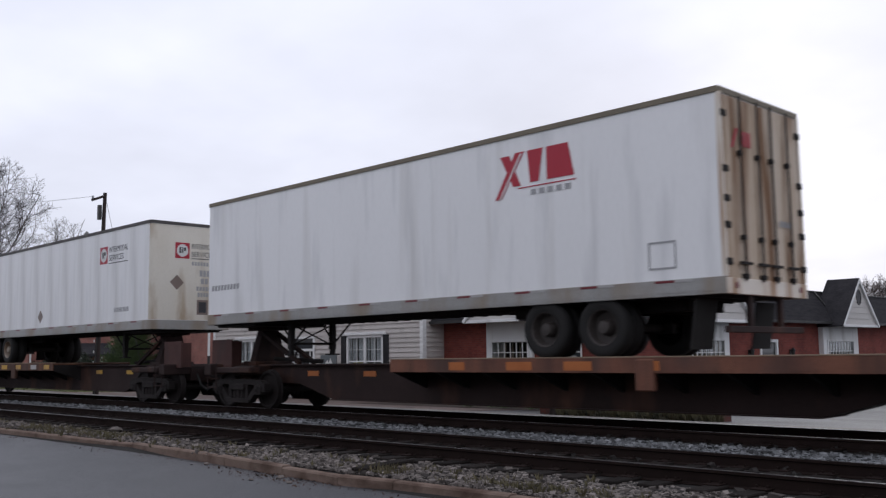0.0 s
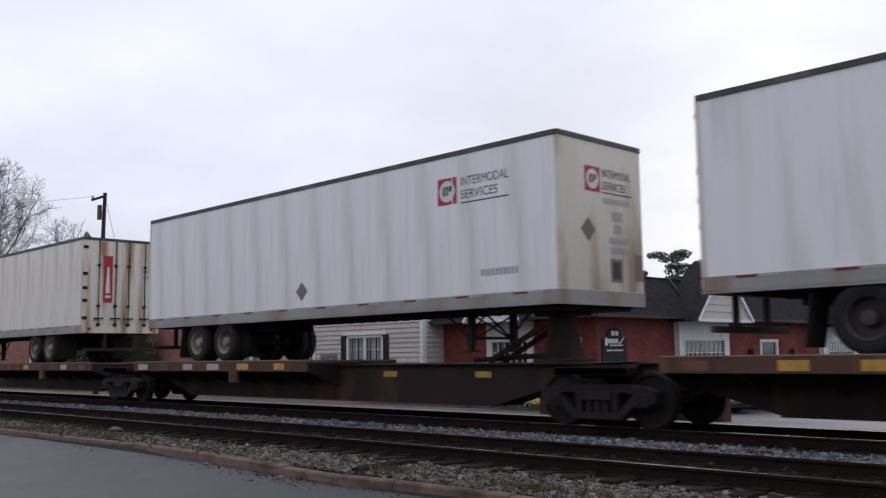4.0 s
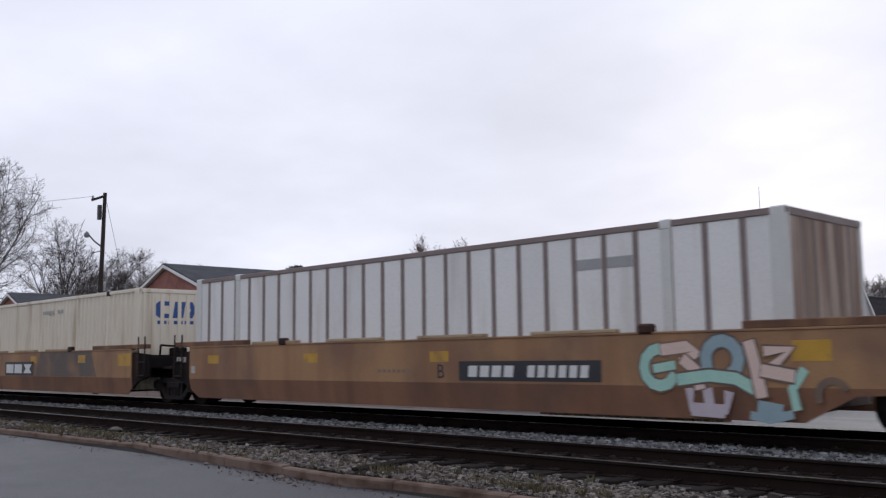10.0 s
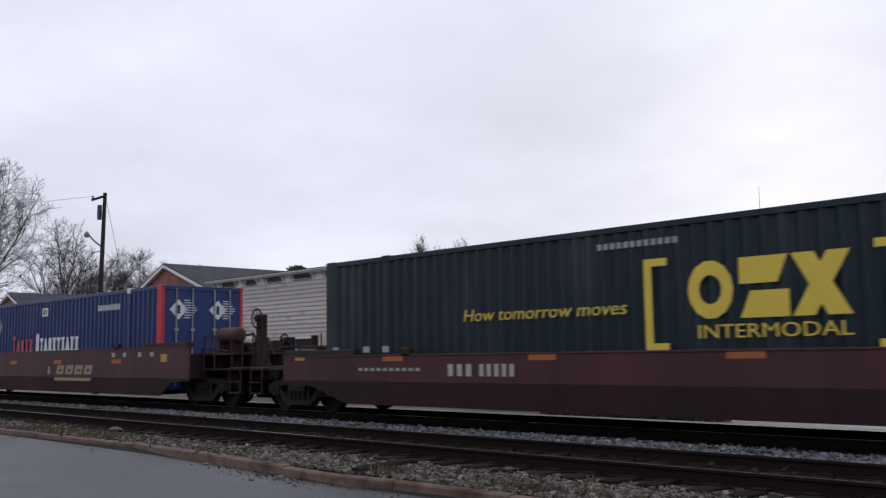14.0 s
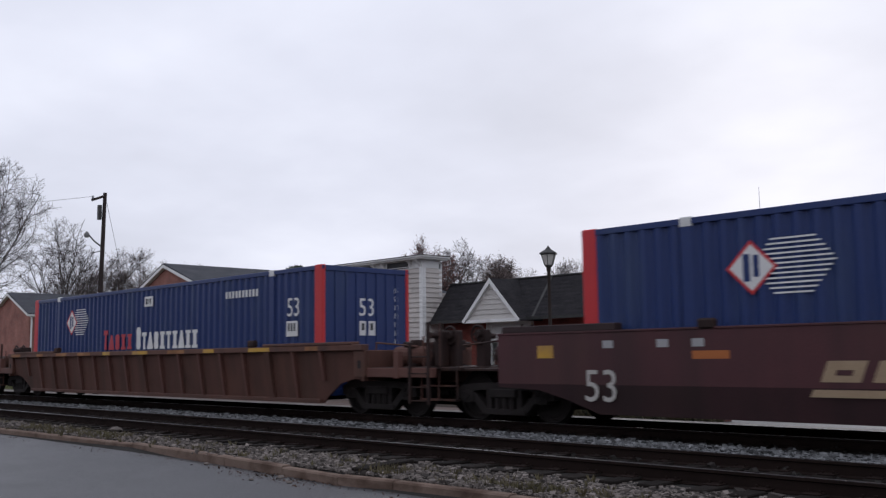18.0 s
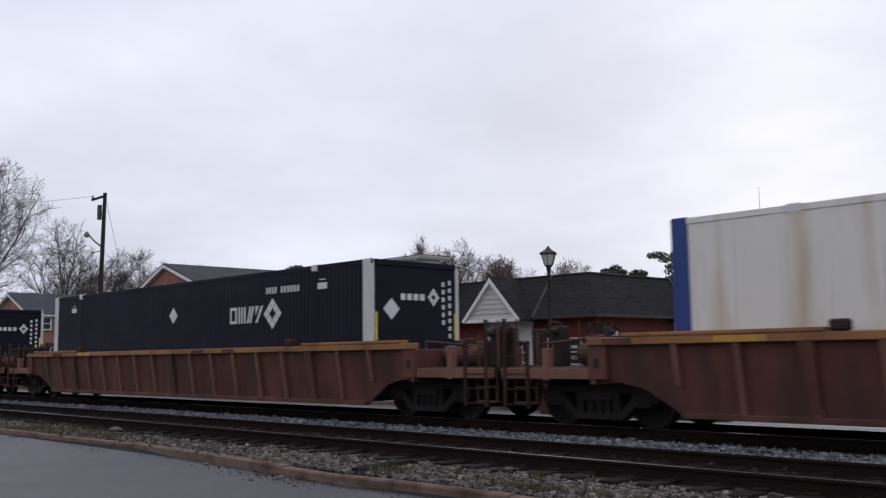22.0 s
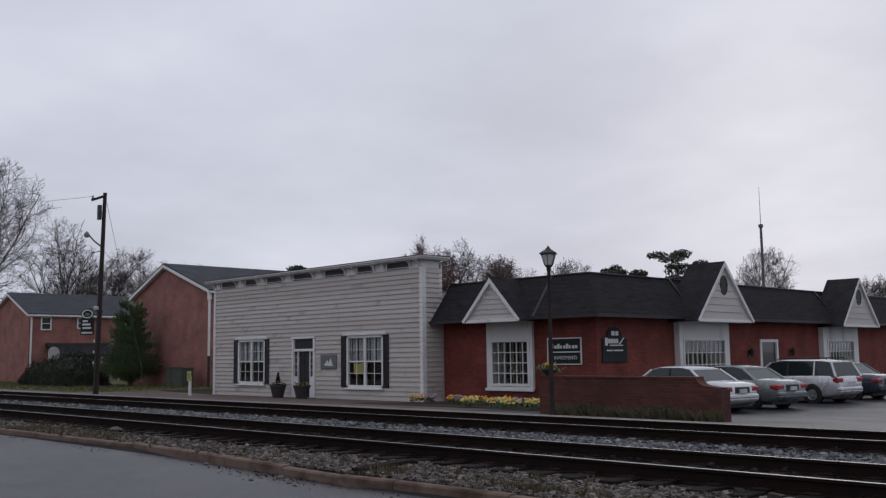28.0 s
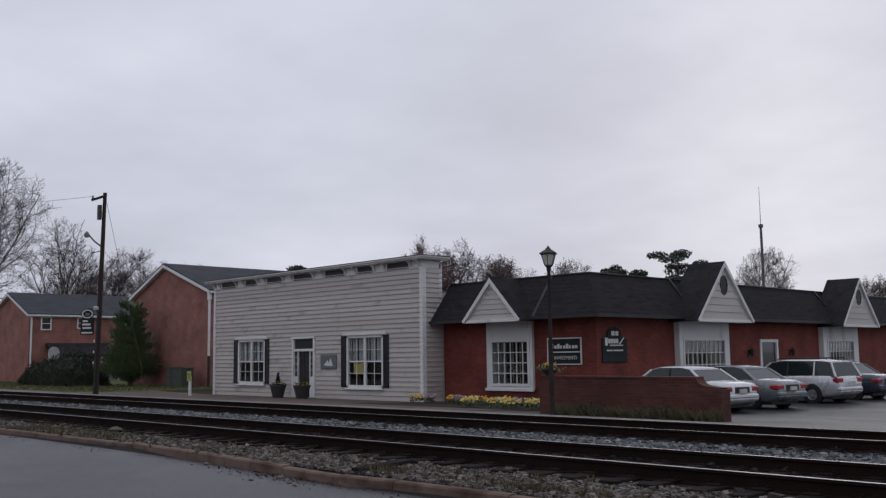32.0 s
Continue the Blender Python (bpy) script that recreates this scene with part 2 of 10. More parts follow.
curb_mat = mat("rust_stained_curb", (0.22, 0.165, 0.135), (0.135, 0.092, 0.072), rough=0.9, spec=0.1, scale=2.5, fine=45, bump=0.6, stain=(0.065, 0.040, 0.030), stain_amount=0.5, stain_scale=2.5, stain_stretch=(0.7, 1, 1))
paver_mat = brick_mat("brick_paving", (0.126, 0.087, 0.072), (0.096, 0.066, 0.057), (0.13, 0.115, 0.105))
ballast_mat = mat("ballast_bed", (0.045, 0.043, 0.041), (0.025, 0.023, 0.021), spec=0.06, rough=0.9, scale=2.0, fine=35, bump=1.0, stain=(0.035, 0.03, 0.028), stain_amount=0.4, stain_scale=0.8, stain_stretch=(0.3, 1, 1))
earth_mat = mat("bare_earth", (0.060, 0.051, 0.039), (0.036, 0.033, 0.024), spec=0.06, rough=0.95, scale=0.4, fine=25, bump=0.8)
grass_ground = mat("dull_lawn", (0.085, 0.100, 0.042), (0.095, 0.088, 0.045), spec=0.06, rough=0.95, scale=0.6, fine=40, bump=0.8)
rail_side = mat("rusty_rail", (0.022, 0.014, 0.012), (0.013, 0.009, 0.008), spec=0.06, rough=0.85, scale=3, fine=60, bump=0.2)
rail_head = mat("polished_rail_head", (0.42, 0.42, 0.44), (0.30, 0.29, 0.29), rough=0.28, metal=1.0, scale=2, fine=60, bump=0.05, stretch=(0.1, 1, 1))
tie_mat = mat("creosoted_tie", (0.022, 0.018, 0.016), (0.013, 0.011, 0.010), spec=0.06, rough=0.85, scale=2, fine=40, bump=0.8, stretch=(1, 0.15, 1), random=0.3)
white_paint = mat("white_trim_paint", (0.72, 0.72, 0.71), (0.62, 0.62, 0.61), rough=0.5, scale=1.5, fine=60, bump=0.05, stain=(0.42, 0.41, 0.39), stain_amount=0.15)
siding_mat = mat("grey_clapboard", (0.495, 0.46, 0.43), (0.43, 0.395, 0.37), rough=0.6, scale=0.8, fine=30, bump=0.1, stretch=(0.2, 1, 1), random=0.05, stain=(0.27, 0.25, 0.235), stain_amount=0.2, stain_stretch=(1, 1, 0.3))
gable_siding = mat("pale_gable_boards", (0.52, 0.50, 0.47), (0.42, 0.40, 0.38), rough=0.6, scale=1, fine=30, bump=0.1, stretch=(0.2, 0.2, 1), random=0.05)
brick_red = brick_mat("red_brick", (0.205, 0.048, 0.036), (0.145, 0.034, 0.027), (0.14, 0.066, 0.053))
brick_house = brick_mat("soft_red_brick", (0.31, 0.130, 0.106), (0.245, 0.103, 0.086), (0.27, 0.175, 0.15))
brick_dark = brick_mat("old_dark_brick", (0.1148, 0.0378, 0.0297), (0.0743, 0.0284, 0.023), (0.0743, 0.0486, 0.0405))
shingle = mat("dark_shingles", (0.040, 0.038, 0.040), (0.024, 0.023, 0.026), spec=0.06, rough=0.85, scale=1.6, fine=9, bump=0.7, stretch=(1, 1, 2.2), random=0.10, fine_mix=0.5, streak=(0.017, 0.016, 0.018), streak_amount=0.5, streak_scale=2.2, streak_stretch=(1, 1, 0.12))
slate_roof = mat("grey_roof_shingles", (0.075, 0.078, 0.088), (0.05, 0.052, 0.06), spec=0.06, rough=0.8, scale=0.8, fine=14, bump=0.8, stretch=(1, 1, 3))
black_paint = mat("black_paint", (0.018, 0.018, 0.02), (0.012, 0.012, 0.014), rough=0.45, fine=30, bump=0.05)
dark_metal = mat("dark_metal", (0.05, 0.048, 0.047), (0.03, 0.03, 0.03), rough=0.5, metal=0.3, fine=40, bump=0.1)
pole_wood = mat("weathered_pole", (0.045, 0.033, 0.030), (0.028, 0.021, 0.02), rough=0.9, scale=2, fine=30, bump=0.6, stretch=(1, 1, 0.06))
# indoor shade put into a dark colour, for panels behind the windows
room_dark = mat("room_shade", (0.06, 0.055, 0.05), (0.04, 0.037, 0.034), rough=0.9, fine=8, bump=0)
curtain = mat("net_curtain", (0.55, 0.56, 0.58), (0.40, 0.41, 0.43), rough=0.9, scale=6, fine=40, bump=0.2, stretch=(4, 4, 0.2))
window_glass = glass_mat("window_glass", (0.045, 0.048, 0.052), 0.06)
yellow_paper = mat("yellow_paper", (0.56, 0.47, 0.14), (0.48, 0.40, 0.12), rough=0.7, fine=30, bump=0)
yellow_paint = mat("yellow_paint", (0.70, 0.60, 0.12), (0.60, 0.50, 0.10), rough=0.5)
sign_dark = mat("dark_green_sign", (0.014, 0.020, 0.022), (0.010, 0.015, 0.017), rough=0.7, fine=20, bump=0)
sign_pale = mat("pale_lettering", (0.66, 0.66, 0.63), (0.58, 0.58, 0.55), rough=0.6, bump=0)
plaque_mat = mat("weathered_plaque", (0.16, 0.18, 0.185), (0.09, 0.10, 0.105), rough=0.5, scale=5, fine=20, bump=0.1)
planter_mat = mat("dark_planter", (0.045, 0.045, 0.048), (0.03, 0.03, 0.032), rough=0.7, fine=30, bump=0.2)
leaf_dark = mat("evergreen_leaves", (0.135, 0.185, 0.085), (0.080, 0.120, 0.058), rough=0.7, scale=0.9, fine=6, bump=0)
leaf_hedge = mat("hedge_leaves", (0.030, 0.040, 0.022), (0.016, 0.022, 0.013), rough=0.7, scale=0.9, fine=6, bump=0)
leaf_pine = mat("pine_needles", (0.085, 0.105, 0.080), (0.050, 0.066, 0.050), rough=0.7, scale=0.9, fine=6, bump=0)
leaf_brown = mat("dry_brown_leaves", (0.27, 0.205, 0.185), (0.185, 0.145, 0.135), rough=0.8, scale=0.9, fine=6, bump=0)
leaf_red = mat("dry_red_leaves", (0.20, 0.085, 0.075), (0.13, 0.065, 0.06), rough=0.8, scale=0.9, fine=6, bump=0)
bark = mat("grey_bark", (0.085, 0.075, 0.071), (0.055, 0.049, 0.047), rough=0.9, scale=2, fine=20, bump=0.5, stretch=(1, 1, 0.2))
twig = mat("grey_twigs", (0.075, 0.064, 0.064), (0.05, 0.043, 0.044), rough=0.9, fine=6, bump=0)
weed_mat = mat("straw_weeds", (0.135, 0.110, 0.068), (0.075, 0.072, 0.040), spec=0.1, rough=0.9, scale=2, fine=8, bump=0)
grass_blade = mat("grass_blades", (0.10, 0.125, 0.05), (0.12, 0.11, 0.055), spec=0.1, rough=0.9, scale=1, fine=8, bump=0)
petal_yellow = mat("yellow_petals", (0.52, 0.35, 0.05), (0.48, 0.38, 0.12), rough=0.7, scale=4, fine=10, bump=0)
petal_purple = mat("purple_petals", (0.20, 0.14, 0.24), (0.30, 0.22, 0.20), rough=0.7, scale=4, fine=10, bump=0)
mulch = mat("dark_mulch", (0.05, 0.035, 0.026), (0.03, 0.022, 0.018), rough=0.95, fine=25, bump=0.9)


def island_mat(name, a, b):
    m = mat(name, a, b, spec=0.1, rough=0.9, scale=12, fine=60, bump=0.3)
    nt = m.node_tree
    p = nt.nodes["Principled BSDF"]
    src = p.inputs["Base Color"].links[0].from_socket
    geo, rr, hsv = nt.nodes.new("ShaderNodeNewGeometry"), nt.nodes.new("ShaderNodeMapRange"), nt.nodes.new("ShaderNodeHueSaturation")
    rr.inputs["To Min"].default_value, rr.inputs["To Max"].default_value = 0.22, 1.85
    nt.links.new(geo.outputs["Random Per Island"], rr.inputs["Value"])
    nt.links.new(rr.outputs["Result"], hsv.inputs["Value"])
    nt.links.new(src, hsv.inputs["Color"])
    nt.links.new(hsv.outputs[0], p.inputs["Base Color"])
    return m


stone_near = island_mat("mixed_stones", (0.155, 0.135, 0.122), (0.095, 0.083, 0.076))
stone_grey = island_mat("grey_granite_ballast", (0.167, 0.171, 0.174), (0.105, 0.108, 0.112))

# ---- ground ----
PROFILE = [(-3000, -0.33), (7.4, -0.33), (8.0, -0.30), (8.3, -0.24), (15.5, -0.24), (15.8, -0.20), (18, -0.33), (20, -0.41), (24, -0.58), (27, -0.68), (3000, -0.68)]


def gz(x, y):
    """Height of the sheet of ground."""
    z = PROFILE[-1][1]
    for (y0, a), (y1, b) in zip(PROFILE, PROFILE[1:]):
        if y0 <= y <= y1:
            z = a + (b - a) * (y - y0) / (y1 - y0)
            break
    if y > 15:
        k = min(1.0, max(0.0, (-44 - x) / 8))
        z = max(z, -0.68 + 0.16 * k)
    return z


def drape(x0, x1, y0, y1, lift, nx=6):
    """A sheet that follows the ground at a small height over it."""
    ys = sorted({y0, y1, *[p[0] for p in PROFILE if y0 < p[0] < y1]})
    xs = sorted({x0, x1, *[x for x in (-52, -48, -44) if x0 < x < x1]})
    g = G()
    g.v = [(x, y, gz(x, y) + lift) for x in xs for y in ys]
    m = len(ys)
    g.f = [(i * m + j, (i + 1) * m + j, (i + 1) * m + j + 1, i * m + j + 1) for i in range(len(xs) - 1) for j in range(m - 1)]
    return g


def build_ground():
    solid("ground", drape(-3000, 3000, -3000, 3000, 0.0), earth_mat, "bare grey-brown earth reaching the horizon", kind="structure")
    # road with its kerb: the kerb swings away and back
    line = [(-60, 7.70), (-21, 7.56), (-17, 7.61), (-15.3, 7.66), (-13.9, 7.56), (-12, 7.44), (-10.4, 7.31), (-9.1, 7.20), (-8.2, 7.28), (-6.5, 7.33), (12, 7.35)]
    g = G()
    g.prism([(-60, -14), (12, -14)] + [(x, y - 0.06) for x, y in reversed(line)], "z", -0.45, -0.30)
    solid("road", g, asphalt, "damp grey asphalt road along the tracks", kind="structure")
    kerb = thing("curb", "low rust-stained concrete curb edging the road", "curb", kind="structure")
    for (xa, ya), (xb, yb) in zip(line, line[1:]):
        n = max(1, int((xb - xa) / 1.6))
        for i in range(n):
            u0, u1 = i / n, (i + 1) / n
            p = [(xa + (xb - xa) * u, ya + (yb - ya) * u) for u in (u0, u1)]
            x0, y0, x1, y1 = p[0][0] + 0.004, p[0][1], p[1][0] - 0.004, p[1][1]
            dz = 0.016 * math.sin(x0 * 3.1) - 0.01
            g = G()
            vs = []
            for x, y in ((x0, y0), (x1, y1)):
                vs += [(x, y - 0.085, -0.42), (x, y - 0.075, -0.19 + dz), (x, y - 0.055, -0.17 + dz), (x, y + 0.05, -0.17 + dz), (x, y + 0.07, -0.185 + dz), (x, y + 0.075, -0.42)]
            g.add(vs, [(k, (k + 1) % 6, 6 + (k + 1) % 6, 6 + k) for k in range(6)] + [(0, 1, 2, 3, 4, 5), (6, 7, 8, 9, 10, 11)])
            part("curb_stone", g, curb_mat, kerb)
    # ballast bed
    g = G()
    bed = [(7.15, -0.30), (7.38, -0.215), (8.0, -0.195), (8.45, -0.175), (15.2, -0.175), (15.62, -0.19), (15.72, -0.3)]
    xs = [-160 + i * 1.0 for i in range(175)]
    rnd = random.Random(4)
    for x in xs:
        for y, z in bed:
            g.v.append((x, y + (0.3 * min(1.0, max(0.0, (-9.0 - x) / 4)) if y < 7.5 else 0), z))
    m = len(bed)
    g.f = [(i * m + j, (i + 1) * m + j, (i + 1) * m + j + 1, i * m + j + 1) for i in range(len(xs) - 1) for j in range(m - 1)]
    solid("ballast_bed", g, ballast_mat, "dark oily ballast bed under both tracks", kind="structure")
    # paved edge, paving, car park, lawn
    pave = thing("pavement", "pale concrete walk beside the far track", "pavement", kind="structure")
    x = -90.0
    while x < 20:
        g = G()
        w = 2.95
        g.box(x, 15.75, -0.34, x + w, 17.0, -0.145 - 0.004 * ((int(x) * 7) % 3), 0.012)
        part("paving_slab", g, concrete, pave)
        x += 2.96
    solid("brick_paving", drape(-50, -19.5, 17.02, 26.2, 0.025), paver_mat, "brown brick paving before the grey building", kind="structure")
    solid("car_park", drape(-19.4, 30, 17.02, 62, 0.02), lot_asphalt, "damp patched asphalt car park with puddles", kind="structure")
    solid("lawn", drape(-95, -50.1, 21.5, 60, 0.02), grass_ground, "thin dull green lawn before the brick houses", kind="structure")
    solid("side_street", drape(-140, -50.1, 17.02, 21.4, 0.022), concrete, "pale worn paving along the lawn", kind="structure")


build_ground()


def scatter(name, boxes, size, material, label, seed, lift=-0.175):
    """Loose stones: (x0, x1, y0, y1, number) stretches in one mesh."""
    rs = np.random.RandomState(seed)
    cube = np.array([(x, y, z) for x in (-1, 1) for y in (-1, 1) for z in (-1, 1)], float)
    quads = np.array([(0, 1, 3, 2), (4, 6, 7, 5), (0, 4, 5, 1), (2, 3, 7, 6), (0, 2, 6, 4), (1, 5, 7, 3)])
    V, n = [], 0
    for x0, x1, y0, y1, k in boxes:
        c = np.stack([rs.uniform(x0, x1, k), rs.uniform(y0, y1, k), np.full(k, lift)], -1)
        s = rs.gamma(6, size / 6, (k, 1)) * rs.uniform(0.6, 1.25, (k, 3)) * (1, 1, 0.75)
        c[:, 2] += s[:, 2] * rs.uniform(0.1, 0.7, k)
        v = cube[None] * rs.uniform(0.55, 1.0, (k, 8, 1)) * s[:, None]
        a = rs.uniform(0, 6.28, k)
        b = rs.uniform(-0.6, 0.6, k)
        ca, sa, cb, sb = np.cos(a)[:, None], np.sin(a)[:, None], np.cos(b)[:, None], np.sin(b)[:, None]
        x, y, z = v[..., 0], v[..., 1], v[..., 2]
        y, z = y * cb - z * sb, y * sb + z * cb
        v = np.stack([x * ca - y * sa, x * sa + y * ca, z], -1) + c[:, None]
        V.append(v.reshape(-1, 3))
        n += k
    V = np.concatenate(V)
    F = (quads[None] + 8 * np.arange(n)[:, None, None]).reshape(-1, 4)
    me = bpy.data.meshes.new(name)
    me.from_pydata(V.tolist(), [], F.tolist())
    me.materials.append(material)
    return tagged(new(name, me), label, "stones", kind="stuff")


scatter("loose_stones", [(-13, -4, 7.42, 8.75, 20000), (-24, -13, 7.72, 8.75, 12000), (-45, -24, 7.8, 8.8, 5000)], 0.0175, stone_near, "mixed pale and brown stones between curb and rail", 3, -0.195)
scatter("track_ballast", [(-30, -4, 11.25, 12.75, 27000), (-60, -30, 11.25, 12.7, 8000)], 0.021, stone_grey, "broken grey granite ballast between the two tracks", 5, -0.165)
scatter("dark_ballast", [(-30, -3, 9.1, 11.1, 2600), (-30, -4, 12.95, 15.4, 2600)], 0.024, ballast_mat, "oil-darkened ballast between the rails", 6, -0.175)


def blades(name, boxes, height, material, label, category, seed, width=0.012):
    """Tufts of thin upright blades; boxes: (x0, x1, y0, y1, z, tufts)."""
    rs = random.Random(seed)
    g = G()
    for x0, x1, y0, y1, z, k in boxes:
        for _ in range(k):
            cx, cy, h0 = rs.uniform(x0, x1), rs.uniform(y0, y1), height * rs.uniform(0.4, 1.2)
            for _ in range(9):
                a, lean, h = rs.uniform(0, 6.28), rs.uniform(0.1, 0.7), h0 * rs.uniform(0.6, 1.1)
                dx, dy = math.cos(a), math.sin(a)
                bx, by = cx + dx * 0.03, cy + dy * 0.03
                w = width
                g.add([(bx - dy * w, by + dx * w, z), (bx + dy * w, by - dx * w, z), (bx + dx * lean * h * 0.4 + dy * w * 0.6, by + dy * lean * h * 0.4 - dx * w * 0.6, z + 0.6 * h),
                       (bx + dx * lean * h, by + dy * lean * h, z + h)], [(0, 1, 2), (0, 2, 3)])
    me = bpy.data.meshes.new(name)
    me.from_pydata(g.v, [], g.f)
    me.materials.append(material)
    return tagged(new(name, me), label, category, kind="stuff")


blades("weeds", [(-24, -4, 7.5, 8.5, -0.2, 170), (-8.0, -5.5, 7.5, 8.0, -0.2, 40), (-9.3, -8.6, 7.5, 7.9, -0.2, 35), (-7.0, -5.6, 7.5, 7.9, -0.2, 35), (-21, -16.5, 7.7, 8.3, -0.2, 140)], 0.10, weed_mat, "dry straw-coloured weeds among the stones by the curb", "weeds", 11)
blades("lawn_grass", [(-92, -50.5, 21.6, 30.5, -0.5, 2600)], 0.10, grass_blade, "thin short lawn grass", "grass", 12, 0.02)

# ---- tracks ----
TRACK_NEAR, TRACK_FAR = 9.03 + 0.7525, 13.99
RAIL = [(-0.07, -0.17), (0.07, -0.17), (0.07, -0.158), (0.012, -0.145), (0.011, -0.045), (0.036, -0.032), (0.036, -0.004), (-0.036, -0.004), (-0.036, -0.032), (-0.011, -0.045), (-0.012, -0.145), (-0.07, -0.158)]


def build_track(y, label):
    tr = thing("railway_track", label, "railway track", group="railway tracks", kind="structure", at=pose(0, y, 0))
    tie = G().box(-0.11, -1.3, -0.33, 0.11, 1.3, -0.142, 0.012).mesh("tie", tie_mat)
    plate = G()
    for s in (-1, 1):
        plate.box(-0.09, s * 0.7525 - 0.18, -0.143, 0.09, s * 0.7525 + 0.18, -0.128, 0.004)
        for dx in (-0.06, 0.06):
            plate.box(dx - 0.012, s * 0.7525 + 0.075, -0.13, dx + 0.012, s * 0.7525 + 0.10, -0.10)
            plate.box(dx - 0.012, s * 0.7525 - 0.10, -0.13, dx + 0.012, s * 0.7525 - 0.075, -0.10)
    plate = plate.mesh("tie_plate", rail_side)
    for i in range(130):
        t = part("tie", tie, tie_mat, tr)
        t.location = (-66 + i * 0.52 + 0.02 * math.sin(i * 2.7), 0.02 * math.sin(i * 1.9), 0.004 * math.sin(i * 5.1))
        t.rotation_euler = (0, 0, 0.02 * math.sin(i * 3.3))
        if i > 60:
            p = part("tie_plate", plate, rail_side, tr)
            p.location = (-66 + i * 0.52, 0, 0)
    for s in (-1, 1):
        r = part("rail", G().prism([(a + s * 0.7525, b) for a, b in RAIL], "x", -400, 60), rail_side, tr, "rusty steel rail")
        part("rail_head", G().box(-400, s * 0.7525 - 0.022, -0.0039, 60, s * 0.7525 + 0.022, 0.0), rail_head, r, "polished running surface")


build_track(TRACK_NEAR, "near railway track with rusty rails on dark ties")
build_track(TRACK_FAR, "far railway track that carries the freight train")
solid("scrap_tie", G().box(-0.5, -0.11, 0, 0.5, 0.11, 0.06, 0.015).move(pose(-9.27, 8.0, -0.19, 0, -1, 99)), tie_mat, "broken dark timber lying on the stones", "timber")
for i, (x, y, s) in enumerate(((-10.2, 7.08, 0.05), (-9.7, 6.85, 0.045), (-12.3, 7.25, 0.05), (-10.3, 6.7, 0.035), (-17.7, 8.45, 0.13))):
    g = G().lathe((0, 0, 0), "z", [(0, s * 0.7), (s * 0.25, s), (s * 0.6, s * 0.7), (s * 0.75, 0.01)], 7)
    solid("stone", g.move(pose(x, y, -0.30 if i < 4 else -0.16, 5, 8, i * 40)), stone_near, "dark loose stone lying by the curb", "stone", group="loose stones on the road")


def leaf_litter():
    rs = random.Random(77)
    g = G()
    for _ in range(420):
        x = rs.choice((rs.gauss(-10.2, 0.9), rs.gauss(-10.2, 0.9), rs.uniform(-22, -5)))
        y = 7.15 + 0.22 * min(1.0, max(0.0, (-9.2 - x) / 3)) - abs(rs.gauss(0, 0.22))
        e = Euler((rs.gauss(0, 0.35), rs.gauss(0, 0.35), rs.uniform(0, 6.28)))
        k = rs.uniform(0.012, 0.032)
        vs = []
        for q in ((-k, 0, 0), (-0.2 * k, -0.55 * k, 0.15 * k), (k, 0, 0.3 * k), (0.1 * k, 0.5 * k, 0.2 * k)):
            v = Vector(q)
            v.rotate(e)
            vs.append(v + Vector((x, y, -0.294)))
        g.add(vs, [(0, 1, 2, 3)])
    me = bpy.data.meshes.new("leaf_litter")
    me.from_pydata(g.v, [], g.f)
    me.materials.append(mat("dead_leaves", (0.075, 0.042, 0.028), (0.04, 0.025, 0.018), rough=0.9, scale=8, bump=0))
    tagged(new("leaf_litter", me), "small dark dead leaves along the curb", "leaves", kind="stuff")


leaf_litter()
# ---- grey clapboard building ----
FY, FX0, FX1 = 26.27, -43.95, -27.97          # front plane and ends
BASE = -0.72


def courses(parent, name, x0, x1, z0, z1, pitch, y, material, holes=(), axis="x", thick=0.048):
    """Lapped boards along x (or y) on the plane y (or x), left out where holes (a0, a1, z0, z1) are."""
    meshes = {}
    n = int(round((z1 - z0) / pitch))
    p = (z1 - z0) / n
    for i in range(n):
        za, zb = z0 + i * p, z0 + (i + 1) * p
        spans = [(x0, x1)]
        for a0, a1, h0, h1 in holes:
            if h0 < zb - 0.3 * p and h1 > za + 0.3 * p:
                nxt = []
                for s0, s1 in spans:
                    if a1 <= s0 or a0 >= s1:
                        nxt.append((s0, s1))
                    else:
                        if a0 > s0:
                            nxt.append((s0, a0))
                        if a1 < s1:
                            nxt.append((a1, s1))
                spans = nxt
        for s0, s1 in spans:
            key = (round(s0, 3), round(s1, 3))
            if key not in meshes:
                prof = [(0, 0), (-thick, 0.0), (-thick, 0.012), (-0.004, p + 0.012), (0, p + 0.012)]
                g = G()
                if axis == "x":
                    g.prism(prof, "x", s0, s1)
                else:
                    k = len(prof)
                    vs = [(-a, s, b) for s in (s0, s1) for a, b in prof]
                    g.add(vs, [tuple(range(k)), tuple(range(k, 2 * k))] + [(j, (j + 1) % k, k + (j + 1) % k, k + j) for j in range(k)])
                meshes[key] = g.mesh(name, material)
            o = part(name, meshes[key], material, parent)
            o.location = (0, y, za) if axis == "x" else (y, 0, za)


